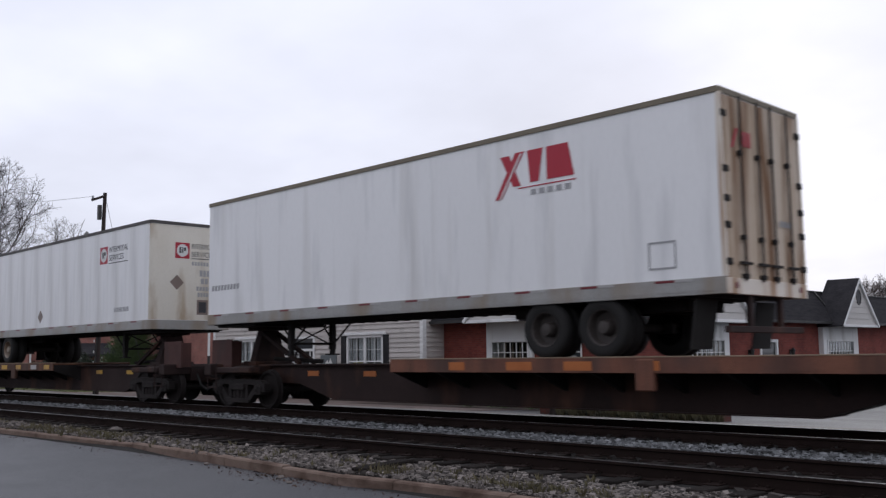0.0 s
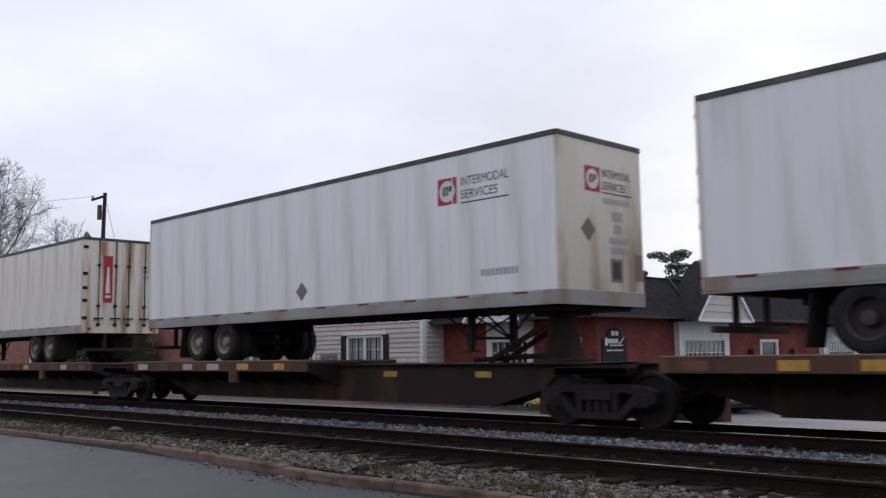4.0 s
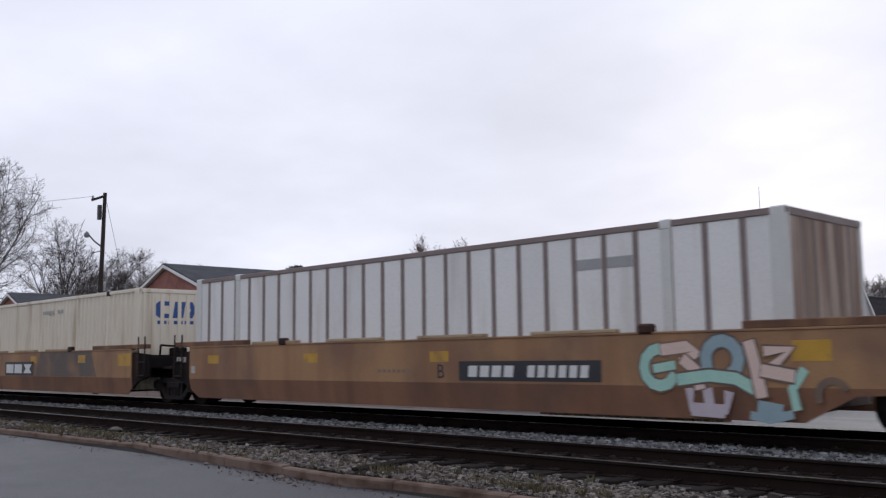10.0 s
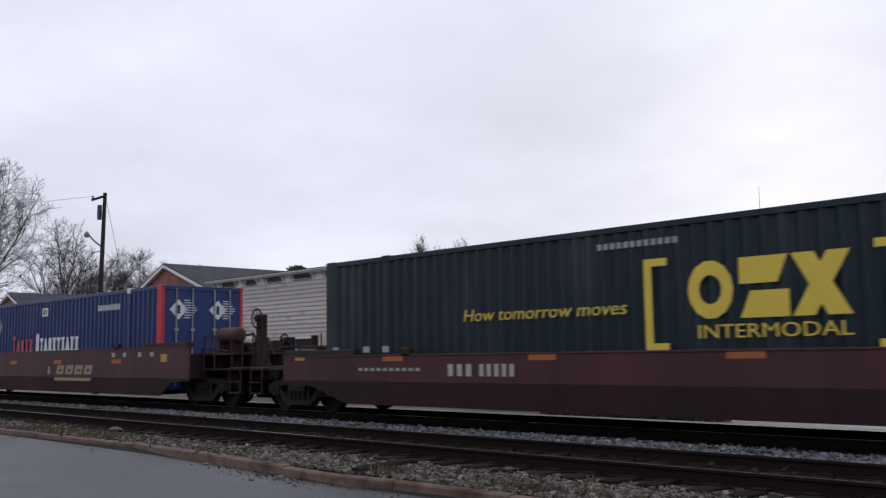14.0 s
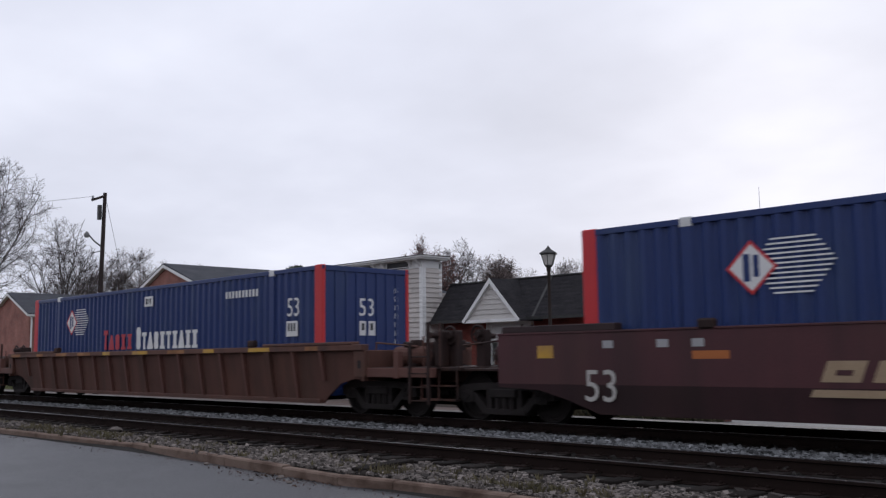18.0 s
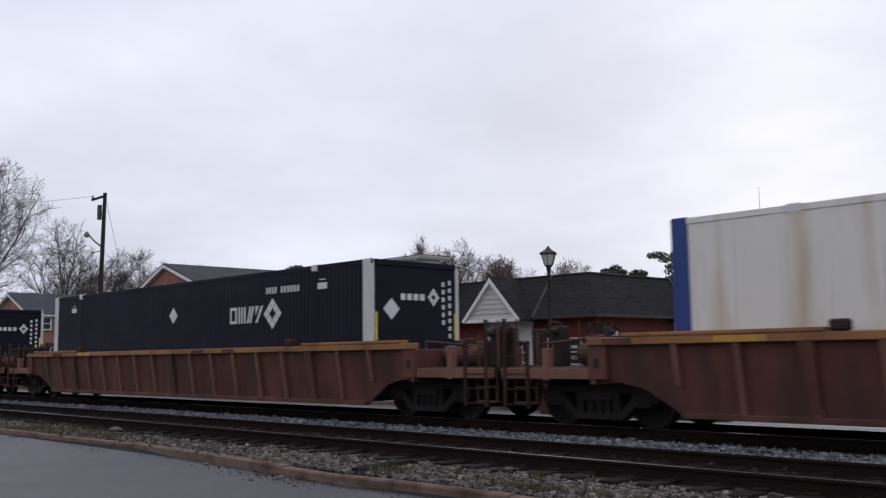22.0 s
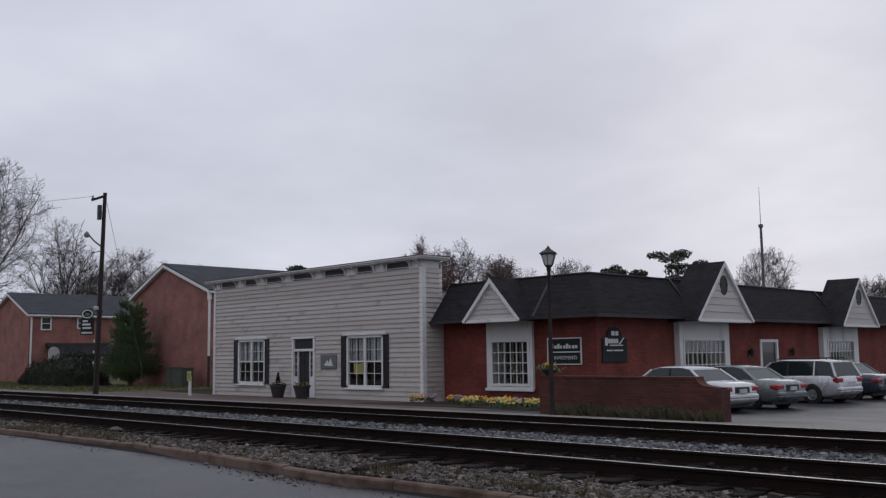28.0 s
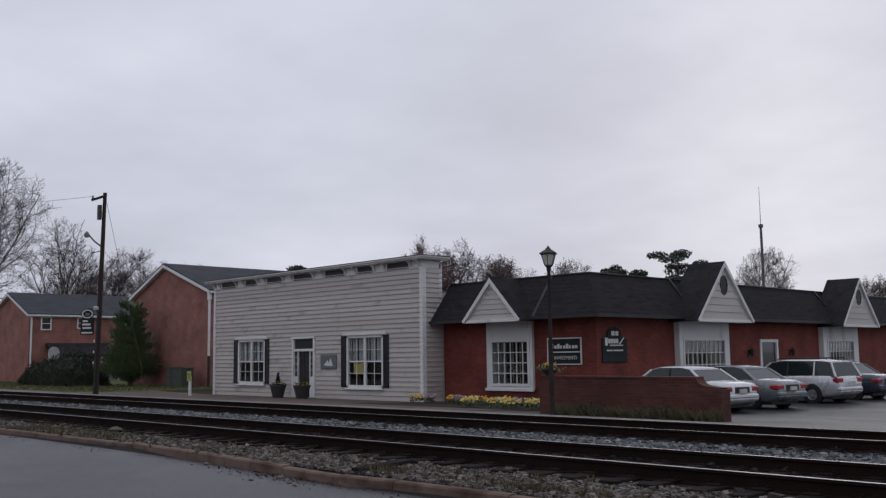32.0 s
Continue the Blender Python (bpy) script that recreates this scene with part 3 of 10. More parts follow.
def sash_window(parent, name, x0, x1, z0, z1, y, cols, rows, label, split=1, sill=True, back=None, frame=0.11, curtains=True):
    """A framed window in a wall facing -y: frame, mullions, glass, muntins and what hangs behind."""
    w = part(name, G().box(x0, y - 0.06, z1 - frame, x1, y + 0.08, z1, 0.01).box(x0, y - 0.06, z0, x1, y + 0.08, z0 + frame * (1.3 if sill else 1), 0.01)
             .box(x0, y - 0.06, z0, x0 + frame, y + 0.08, z1, 0.01).box(x1 - frame, y - 0.06, z0, x1, y + 0.08, z1, 0.01), white_paint, parent, label)
    ix0, ix1, iz0, iz1 = x0 + frame, x1 - frame, z0 + frame * (1.3 if sill else 1), z1 - frame
    g = G()
    bay = (ix1 - ix0) / split
    for k in range(1, split):
        g.box(ix0 + k * bay - 0.07, y - 0.045, iz0, ix0 + k * bay + 0.07, y + 0.06, iz1, 0.006)
    if split > 1:
        g.box(ix0, y - 0.03, (iz0 + iz1) / 2 - 0.03, ix1, y + 0.05, (iz0 + iz1) / 2 + 0.03, 0.005)
        part("meeting_rail", g, white_paint, w)
    for k in range(split):
        a, b = ix0 + k * bay + (0.07 if k else 0), ix0 + (k + 1) * bay - (0.07 if k < split - 1 else 0)
        for c in range(1, cols):
            part("glazing_bar", G().box(a + (b - a) * c / cols - 0.011, y - 0.005, iz0, a + (b - a) * c / cols + 0.011, y + 0.03, iz1), white_paint, w)
        for r in range(1, rows):
            part("glazing_bar", G().box(a, y - 0.006, iz0 + (iz1 - iz0) * r / rows - 0.011, b, y + 0.03, iz0 + (iz1 - iz0) * r / rows + 0.011), white_paint, w)
        pane = part("pane", G().box(a, y + 0.012, iz0, b, y + 0.018, iz1), clear_glass(), w)
        pane.visible_shadow = False
        if curtains:
            cg = G()
            m = 26
            pts = [(a + (b - a) * i / m, y + 0.10 + 0.018 * math.sin(i * 1.9)) for i in range(m + 1)]
            cg.v = [(px_, py_, z) for px_, py_ in pts for z in ((iz0 + iz1) / 2 + 0.02, iz1)]
            cg.f = [(2 * i, 2 * i + 2, 2 * i + 3, 2 * i + 1) for i in range(m) if i % 5 != 3]
            part("curtain", cg, curtain, w, "pale net curtain")
    # flat dark sheet in place of a room, its shade painted in
    part("room", G().box(x0 + 0.05, y + 0.5, z0, x1 - 0.05, y + 0.52, z1), room_dark, w, "dark panel standing for the unlit room behind the glass")
    return w


def grey_building():
    b = thing("clapboard_building", "grey clapboard shop with a tall false front and white trim", "building")
    w1, door, w2 = (-41.6, -39.2, -0.07, 2.14), (-36.95, -35.17, -0.66, 2.18), (-32.86, -30.4, -0.14, 2.14)
    top = 4.80
    g = G()
    xs = [(FX0, w1[0]), (w1[1], door[0]), (door[1], w2[0]), (w2[1], FX1)]
    g.box(FX0, FY, 2.16, FX1, FY + 0.18, 5.1)
    for x0, x1 in xs:
        g.box(x0, FY, BASE, x1, FY + 0.18, 2.16)
    g.box(w1[0], FY, BASE, w1[1], FY + 0.18, w1[2] + 0.02)
    g.box(w2[0], FY, BASE, w2[1], FY + 0.18, w2[2] + 0.02)
    fw = part("front_wall", g, siding_mat, b)
    side = part("side_wall", G().box(FX1 - 0.18, FY + 0.18, BASE, FX1, FY + 1.05, 5.1).box(FX0, FY + 0.18, BASE, FX0 + 0.18, FY + 10, 3.8).box(FX0 + 0.18, FY + 9.8, BASE, FX1, FY + 10, 3.8)
                .box(FX1 - 0.18, FY + 1.05, BASE, FX1, FY + 9.8, 3.8), siding_mat, b)
    courses(fw, "clapboard", FX0 + 0.14, FX1 - 0.14, BASE + 0.1, top, 0.203, FY, siding_mat, [w1, door, w2, (-34.76, -33.53, 0.68, 1.34)])
    courses(side, "clapboard", FY + 0.14, FY + 1.05, BASE + 0.1, top, 0.203, FX1, siding_mat, axis="y")
    part("flat_roof", G().box(FX0, FY + 0.18, 3.7, FX1 - 0.2, FY + 9.8, 3.8).box(FX0, FY + 1.0, 3.8, FX1, FY + 1.06, 5.1), shingle, b, "dark flat roof behind the false front")
    for n, x0, x1 in (("corner_board", FX0 - 0.03, FX0 + 0.16), ("corner_board", FX1 - 0.16, FX1 + 0.035)):
        part(n, G().box(x0, FY - 0.055, BASE, x1, FY + 0.16, 5.0, 0.008), white_paint, b, "white corner board")
    part("corner_board", G().box(FX1 - 0.03, FY + 0.9, 3.6, FX1 + 0.03, FY + 1.08, 5.0, 0.008), white_paint, b, "white corner board")
    # frieze with dark vents between brackets, under the cornice
    vents = [(-43.16, -41.92), (-40.92, -40.0), (-39.02, -37.82), (-36.8, -35.42), (-34.35, -33.04), (-32.05, -31.09), (-30.09, -28.78)]
    part("frieze", G().box(FX0 - 0.02, FY - 0.05, top, FX1 + 0.03, FY - 0.002, 5.135).box(FX1, FY - 0.03, top, FX1 + 0.03, FY + 1.0, 5.135), white_paint, b, "white frieze board")
    for x0, x1 in vents:
        v = part("vent", G().box(x0, FY - 0.065, 4.90, x1, FY - 0.051, 5.10), black_paint, b, "dark louvred vent")
        g = G()
        for k in range(4):
            g.box(x0, FY - 0.07, 4.89 + k * 0.06, x1, FY - 0.045, 4.905 + k * 0.06)
        g.box(x0 - 0.05, FY - 0.06, 4.82, x1 + 0.05, FY - 0.03, 4.86)
        part("louvre", g, dark_metal, v)
    ends = [FX0 + 0.1] + [x for v in vents for x in (v[0] - 0.17, v[1] + 0.17)] + [FX1 - 0.1]
    prof = [(FY - 0.03, 4.82), (FY - 0.03, 5.13), (FY - 0.30, 5.13), (FY - 0.28, 5.08), (FY - 0.18, 5.03), (FY - 0.13, 4.95), (FY - 0.07, 4.86)]
    br = G().prism(prof, "x", -0.06, 0.06).mesh("bracket", white_paint)
    for x in ends:
        o = part("bracket", br, white_paint, b, "white cornice bracket")
        o.location.x = x
    part("cornice", G().box(FX0 - 0.36, FY - 0.36, 5.13, FX1 + 0.34, FY + 1.15, 5.19, 0.015).box(FX0 - 0.43, FY - 0.43, 5.19, FX1 + 0.41, FY + 1.2, 5.26, 0.02), white_paint, b, "white projecting cornice")
    part("cornice_cap", G().box(FX0 - 0.44, FY - 0.44, 5.262, FX1 + 0.42, FY + 1.21, 5.285), shingle, b, "dark roof edge")
    for wn, (x0, x1, z0, z1) in (("window", w1), ("window", w2)):
        w = sash_window(b, wn, x0, x1, z0, z1, FY, 2, 4, "white double sash window with net curtains", split=2)
        part("window_sill", G().box(x0 - 0.05, FY - 0.14, z0 - 0.05, x1 + 0.05, FY + 0.02, z0 + 0.02, 0.01), white_paint, w)
        part("window_head", G().box(x0 - 0.2, FY - 0.13, z1, x1 + 0.2, FY + 0.02, z1 + 0.13, 0.015), white_paint, w)
        for sx in (x0 - 0.36, x1 + 0.02):
            s = part("shutter", G().box(sx, FY - 0.075, z0 + 0.05, sx + 0.05, FY - 0.024, z1, 0.004).box(sx + 0.29, FY - 0.075, z0 + 0.05, sx + 0.34, FY - 0.024, z1, 0.004)
                     .box(sx, FY - 0.075, z0 + 0.05, sx + 0.34, FY - 0.024, z0 + 0.14).box(sx, FY - 0.075, z1 - 0.08, sx + 0.34, FY - 0.024, z1).box(sx + 0.05, FY - 0.055, z0 + 0.1, sx + 0.29, FY - 0.03, z1 - 0.05),
                     black_paint, w, "black wooden shutter")
            g = G()
            for k in range(int((z1 - z0 - 0.3) / 0.07)):
                g.box(sx + 0.05, FY - 0.07, z0 + 0.16 + k * 0.07, sx + 0.29, FY - 0.055, z0 + 0.19 + k * 0.07)
            part("slats", g, black_paint, s)
    part("notice", G().box(-32.45, FY + 0.03, 0.47, -31.82, FY + 0.034, 1.04), yellow_paper, w, "yellow paper notice in the window")
    # door with transom and side lights
    x0, x1, z0, z1 = door
    d = part("door_surround", G().box(x0, FY - 0.07, z0, x0 + 0.14, FY + 0.1, z1, 0.01).box(x1 - 0.14, FY - 0.07, z0, x1, FY + 0.1, z1, 0.01)
             .box(x0 - 0.04, FY - 0.09, z1 - 0.1, x1 + 0.04, FY + 0.1, z1, 0.01).box(x0, FY - 0.06, 1.50, x1, FY + 0.1, 1.62, 0.01), white_paint, b, "white door surround")
    part("transom", G().box(x0 + 0.14, FY + 0.02, 1.62, x1 - 0.14, FY + 0.03, z1 - 0.1), window_glass, d, "dark transom light")
    part("side_light", G().box(x0 + 0.14, FY - 0.02, z0, x0 + 0.44, FY + 0.08, 0.35).box(x0 + 0.4, FY - 0.02, 0.3, x0 + 0.45, FY + 0.08, 1.5), white_paint, d)
    part("side_light", G().box(x1 - 0.44, FY - 0.02, z0, x1 - 0.14, FY + 0.08, 0.35).box(x1 - 0.45, FY - 0.02, 0.3, x1 - 0.4, FY + 0.08, 1.5), white_paint, d)
    for xa in (x0 + 0.14, x1 - 0.40):
        part("pane", G().box(xa, FY + 0.03, 0.35, xa + 0.26, FY + 0.035, 1.5), window_glass, d)
        g = G()
        for k in range(1, 4):
            g.box(xa, FY + 0.015, 0.35 + k * 0.29, xa + 0.26, FY + 0.03, 0.37 + k * 0.29)
        part("muntins", g, white_paint, d)
    leaf = part("door_leaf", G().box(x0 + 0.45, FY + 0.06, z0, x1 - 0.45, FY + 0.11, 1.5), black_paint, d, "black door leaf")
    part("door_panels", G().box(x0 + 0.52, FY + 0.045, -0.4, x0 + 0.85, FY + 0.06, 0.4, 0.01).box(x1 - 0.85, FY + 0.045, -0.4, x1 - 0.52, FY + 0.06, 0.4, 0.01)
         .box(x0 + 0.52, FY + 0.045, 0.5, x0 + 0.85, FY + 0.06, 1.4, 0.01).box(x1 - 0.85, FY + 0.045, 0.5, x1 - 0.52, FY + 0.06, 1.4, 0.01), black_paint, leaf)
    part("door_handle", G().lathe((x1 - 0.5, FY + 0.04, 0.35), "y", [(0.02, 0.015), (0, 0.02), (-0.03, 0.035), (-0.05, 0.02), (-0.055, 0.001)], 10), rail_head, leaf, "brass door knob")
    part("door_step", G().box(x0 - 0.1, FY - 0.35, -0.72, x1 + 0.1, FY, -0.6, 0.02), concrete, b)
    return b


grey_building()
pl = solid("wall_plaque", G().box(-34.72, FY - 0.07, 0.70, -33.57, FY - 0.004, 1.32, 0.02), plaque_mat, "weathered grey framed plaque on clapboard", "sign")
part("picture", G().prism([(-34.45, 0.85), (-34.2, 1.1), (-34.1, 0.95), (-33.98, 1.18), (-33.8, 0.88), (-33.85, 0.82)], "y", FY - 0.074, FY - 0.071), sign_pale, pl, "pale faded picture")


def planter(x, y, spike):
    z = gz(x, y) + 0.02
    t = thing("flower_planter", "dark tapered planter with yellow flowers" + (" and an upright shrub" if spike else ""), "planter", group="planters by the door", at=pose(x, y, z))
    part("pot", G().lathe((0, 0, 0), "z", [(0, 0.0), (0, 0.24), (0.05, 0.25), (0.5, 0.36), (0.52, 0.39), (0.6, 0.39), (0.6, 0.34), (0.54, 0.33), (0.53, 0.0)], 20), planter_mat, t)
    rs = random.Random(int(x * 10))
    g, lv = G(), G()
    for _ in range(110):
        a, r, h = rs.uniform(0, 6.28), 0.36 * math.sqrt(rs.random()), rs.uniform(0.58, 0.72)
        c = Vector((r * math.cos(a), r * math.sin(a), h))
        q = Euler((rs.uniform(-1, 1), rs.uniform(-1, 1), rs.uniform(0, 6))).to_matrix()
        s = rs.uniform(0.03, 0.055)
        tgt = g if rs.random() < 0.45 else lv
        tgt.add([c + q @ Vector((math.cos(k * 1.0472) * s * (1 if k % 2 else 0.6), math.sin(k * 1.0472) * s * (1 if k % 2 else 0.6), 0)) for k in range(6)], [(0, 1, 2, 3, 4, 5)])
    part("flowers", g, petal_yellow, t, "yellow flowers")
    if spike:
        for _ in range(420):
            h = rs.uniform(0, 0.55)
            a, r = rs.uniform(0, 6.28), 0.10 * (1 - h / 0.62)
            c = Vector((r * math.cos(a), r * math.sin(a), 0.58 + h))
            q = Euler((rs.uniform(-1.5, 1.5), rs.uniform(-1.5, 1.5), rs.uniform(0, 6))).to_matrix()
            lv.add([c + q @ Vector(p) for p in ((-0.02, 0, 0), (0.02, 0, 0), (0, 0, 0.07))], [(0, 1, 2)])
    part("foliage", lv, leaf_hedge, t, "dark green foliage")


planter(-36.95, 25.45, True)
planter(-34.75, 25.2, False)

# ---- L-shaped brick offices ----
EY, EX = 26.6, -19.55           # eaves lines
WY, WX = 27.43, -20.25   # wall faces
EAVE, RTOP = 2.55, 4.13


def gable_hood(parent, facing, c, half, plane, z0, z1, back, oval):
    """A steep gabled hood over a bay: boarded face, white trim, dark roof. facing '-y' or '+x'."""
    def P(a, d, z):
        return (a, plane + d, z) if facing == "-y" else (plane - d, a, z)
    g = G()
    g.add([P(c - half, 0, z0), P(c + half, 0, z0), P(c, 0, z1), P(c - half, 0.06, z0), P(c + half, 0.06, z0), P(c, 0.06, z1)], [(0, 1, 2), (3, 5, 4), (0, 3, 4, 1), (0, 2, 5, 3), (1, 4, 5, 2)])
    hood = part("gable_hood", g, gable_siding, parent, "pale boarded gable over a bay window")
    n = 8
    for i in range(n):
        za, zb = z0 + (z1 - z0) * i / n, z0 + (z1 - z0) * (i + 1) / n
        ha, hb = half * (1 - i / n) - 0.12, half * (1 - (i + 1) / n) - 0.12
        if ha < 0.08:
            continue
        hb = max(hb, 0.01)
        vs = [P(c - ha, -0.03, za), P(c + ha, -0.03, za), P(c + hb, -0.004, zb), P(c - hb, -0.004, zb), P(c - ha, 0.0, za), P(c + ha, 0.0, za)]
        part("board", G().add(vs, [(0, 1, 2, 3), (0, 4, 5, 1)]), gable_siding, hood)
    for s in (-1, 1):
        a0, a1 = Vector((c, z1 + 0.045)), Vector((c + s * (half + 0.11), z0 - 0.05))
        nn = Vector(((a1 - a0).y, -(a1 - a0).x)).normalized() * 0.15
        if nn.y > 0:
            nn = -nn
        q = [a0, a1, a1 + nn * 0.8, Vector((c, a0.y - 0.14 * math.hypot(half, z1 - z0) / half))]
        vs = [P(p.x, dd, p.y) for dd in (-0.135, 0.02) for p in q]
        part("rake_board", G().add(vs, [(0, 1, 2, 3), (4, 5, 6, 7), (0, 1, 5, 4), (1, 2, 6, 5), (2, 3, 7, 6), (3, 0, 4, 7)]), white_paint, hood, "white rake board")
        e = s * (half + 0.12)
        vs = [P(c, -0.12, z1 + 0.05), P(c + e, -0.12, z0 - 0.06), P(c + e, back, z0 - 0.06), P(c, back, z1 + 0.05), P(c, -0.12, z1), P(c + e, -0.12, z0 - 0.11), P(c + e, back, z0 - 0.11), P(c, back, z1)]
        part("hood_roof", G().add(vs, [(0, 1, 2, 3), (4, 5, 6, 7), (0, 1, 5, 4), (1, 2, 6, 5), (3, 2, 6, 7)]), shingle, hood, "dark shingled slope")
    part("hood_back", G().add([P(c - half - 0.1, back - 0.03, z0 - 0.08), P(c + half + 0.1, back - 0.03, z0 - 0.08), P(c, back - 0.03, z1 + 0.02), P(c - half - 0.1, back - 0.08, z0 - 0.08), P(c + half + 0.1, back - 0.08, z0 - 0.08), P(c, back - 0.08, z1 + 0.02)], [(0, 1, 2), (3, 5, 4), (0, 3, 4, 1), (0, 2, 5, 3), (1, 4, 5, 2)]), shingle, hood)
    vs = [P(c - half - 0.05, -0.08, z0 - 0.12), P(c + half + 0.05, -0.08, z0 - 0.12), P(c + half + 0.05, 0.5, z0 - 0.12), P(c - half - 0.05, 0.5, z0 - 0.12)]
    vs += [(x, y, z + 0.12) for x, y, z in vs]
    part("hood_base", G().add(vs, [(0, 1, 2, 3), (4, 5, 6, 7), (0, 1, 5, 4), (1, 2, 6, 5), (2, 3, 7, 6), (3, 0, 4, 7)]), white_paint, hood, "white horizontal trim")
    if oval:
        zc, rx, rz = z0 + (z1 - z0) * 0.60, 0.23, 0.33
        ring, disc = G(), G()
        for k in range(24):
            t0, t1 = 2 * math.pi * k / 24, 2 * math.pi * (k + 1) / 24
            ring.add([P(c + rx * m * math.cos(t), d, zc + rz * m * math.sin(t)) for t in (t0, t1) for m, d in ((1.0, -0.05), (1.18, -0.05), (1.18, -0.005))], [(0, 1, 4, 3), (1, 2, 5, 4)])
        disc.add([P(c + rx * math.cos(2 * math.pi * k / 24), -0.034, zc + rz * math.sin(2 * math.pi * k / 24)) for k in range(24)], [tuple(range(24))])
        part("oval_frame", ring, dark_metal, hood)
        part("oval_window", disc, black_paint, hood, "dark oval attic window")
    return hood


def bay_front(parent, facing, a0, a1, plane, depth, z0, z1, wa0, wa1, wz0, wz1, cols, rows):
    def P(a, d, z):
        return (a, plane + d, z) if facing == "-y" else (plane - d, a, z)

    def B(g, a, b, d0, d1, za, zb, bev=0.01):
        p, q = P(a, d0, za), P(b, d1, zb)
        return g.box(*p, *q, bev)
    g = G()
    B(g, a0, wa0, 0, depth, z0, z1)
    B(g, wa1, a1, 0, depth, z0, z1)
    B(g, wa0, wa1, 0, depth, wz1, z1)
    B(g, wa0, wa1, 0, depth, z0, wz0)
    bay = part("bay", g, white_paint, parent, "white boarded bay")
    g = G()
    for a, b, za, zb in ((wa0 - 0.08, wa1 + 0.08, wz1, wz1 + 0.1), (wa0 - 0.08, wa1 + 0.08, wz0 - 0.1, wz0), (wa0 - 0.08, wa0 + 0.03, wz0, wz1), (wa1 - 0.03, wa1 + 0.08, wz0, wz1)):
        B(g, a, b, -0.04, 0.03, za, zb)
    B(g, a0 - 0.05, a1 + 0.05, -0.06, 0.02, z0 - 0.06, z0 + 0.05)
    part("window_frame", g, white_paint, bay)
    for c in range(1, cols):
        x = wa0 + (wa1 - wa0) * c / cols
        part("glazing_bar", B(G(), x - 0.016, x + 0.016, 0.02, 0.06, wz0, wz1, 0), white_paint, bay)
    for r in range(1, rows):
        z = wz0 + (wz1 - wz0) * r / rows
        part("glazing_bar", B(G(), wa0, wa1, 0.018, 0.058, z - 0.016, z + 0.016, 0), white_paint, bay)
    for c in range(cols):
        for r in range(rows):
            gp = G()
            xa, xb = wa0 + (wa1 - wa0) * c / cols, wa0 + (wa1 - wa0) * (c + 1) / cols
            za, zb = wz0 + (wz1 - wz0) * r / rows, wz0 + (wz1 - wz0) * (r + 1) / rows
            B(gp, xa, xb, 0.045, 0.05, za, zb, 0)
            pane = part("pane", gp, clear_glass(), bay)
            pane.visible_shadow = False
    # blind slats, and a dark panel whose colour stands for the unlit room
    g = G()
    m = int((wa1 - wa0) / 0.34)
    for k in range(m):
        x = wa0 + (wa1 - wa0) * (k + 0.5) / m
        B(g, x - 0.03, x + 0.02, 0.18, 0.2, wz0, wz1, 0)
    part("blind", g, mat("brownish_blind", (0.30, 0.25, 0.2), (0.2, 0.16, 0.13), rough=0.9, bump=0), bay, "pale vertical blind slats")
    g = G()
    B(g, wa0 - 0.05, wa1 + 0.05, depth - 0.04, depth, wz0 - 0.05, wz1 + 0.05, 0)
    part("room", g, room_dark, bay, "dark panel standing for the unlit room")
    if facing == "-y":
        rs = random.Random(5)
        g = G()
        for _ in range(60):
            g.lathe((wa0 + 0.95 + rs.gauss(0, 0.16), plane + 0.3 + rs.gauss(0, 0.05), wz0 + 0.5 + rs.gauss(0, 0.14)), "z", [(-0.02, 0.0), (0, 0.03), (0.02, 0.0)], 5)
        part("flowers", g, petal_yellow, bay, "yellow flowers behind the glass")
    return bay


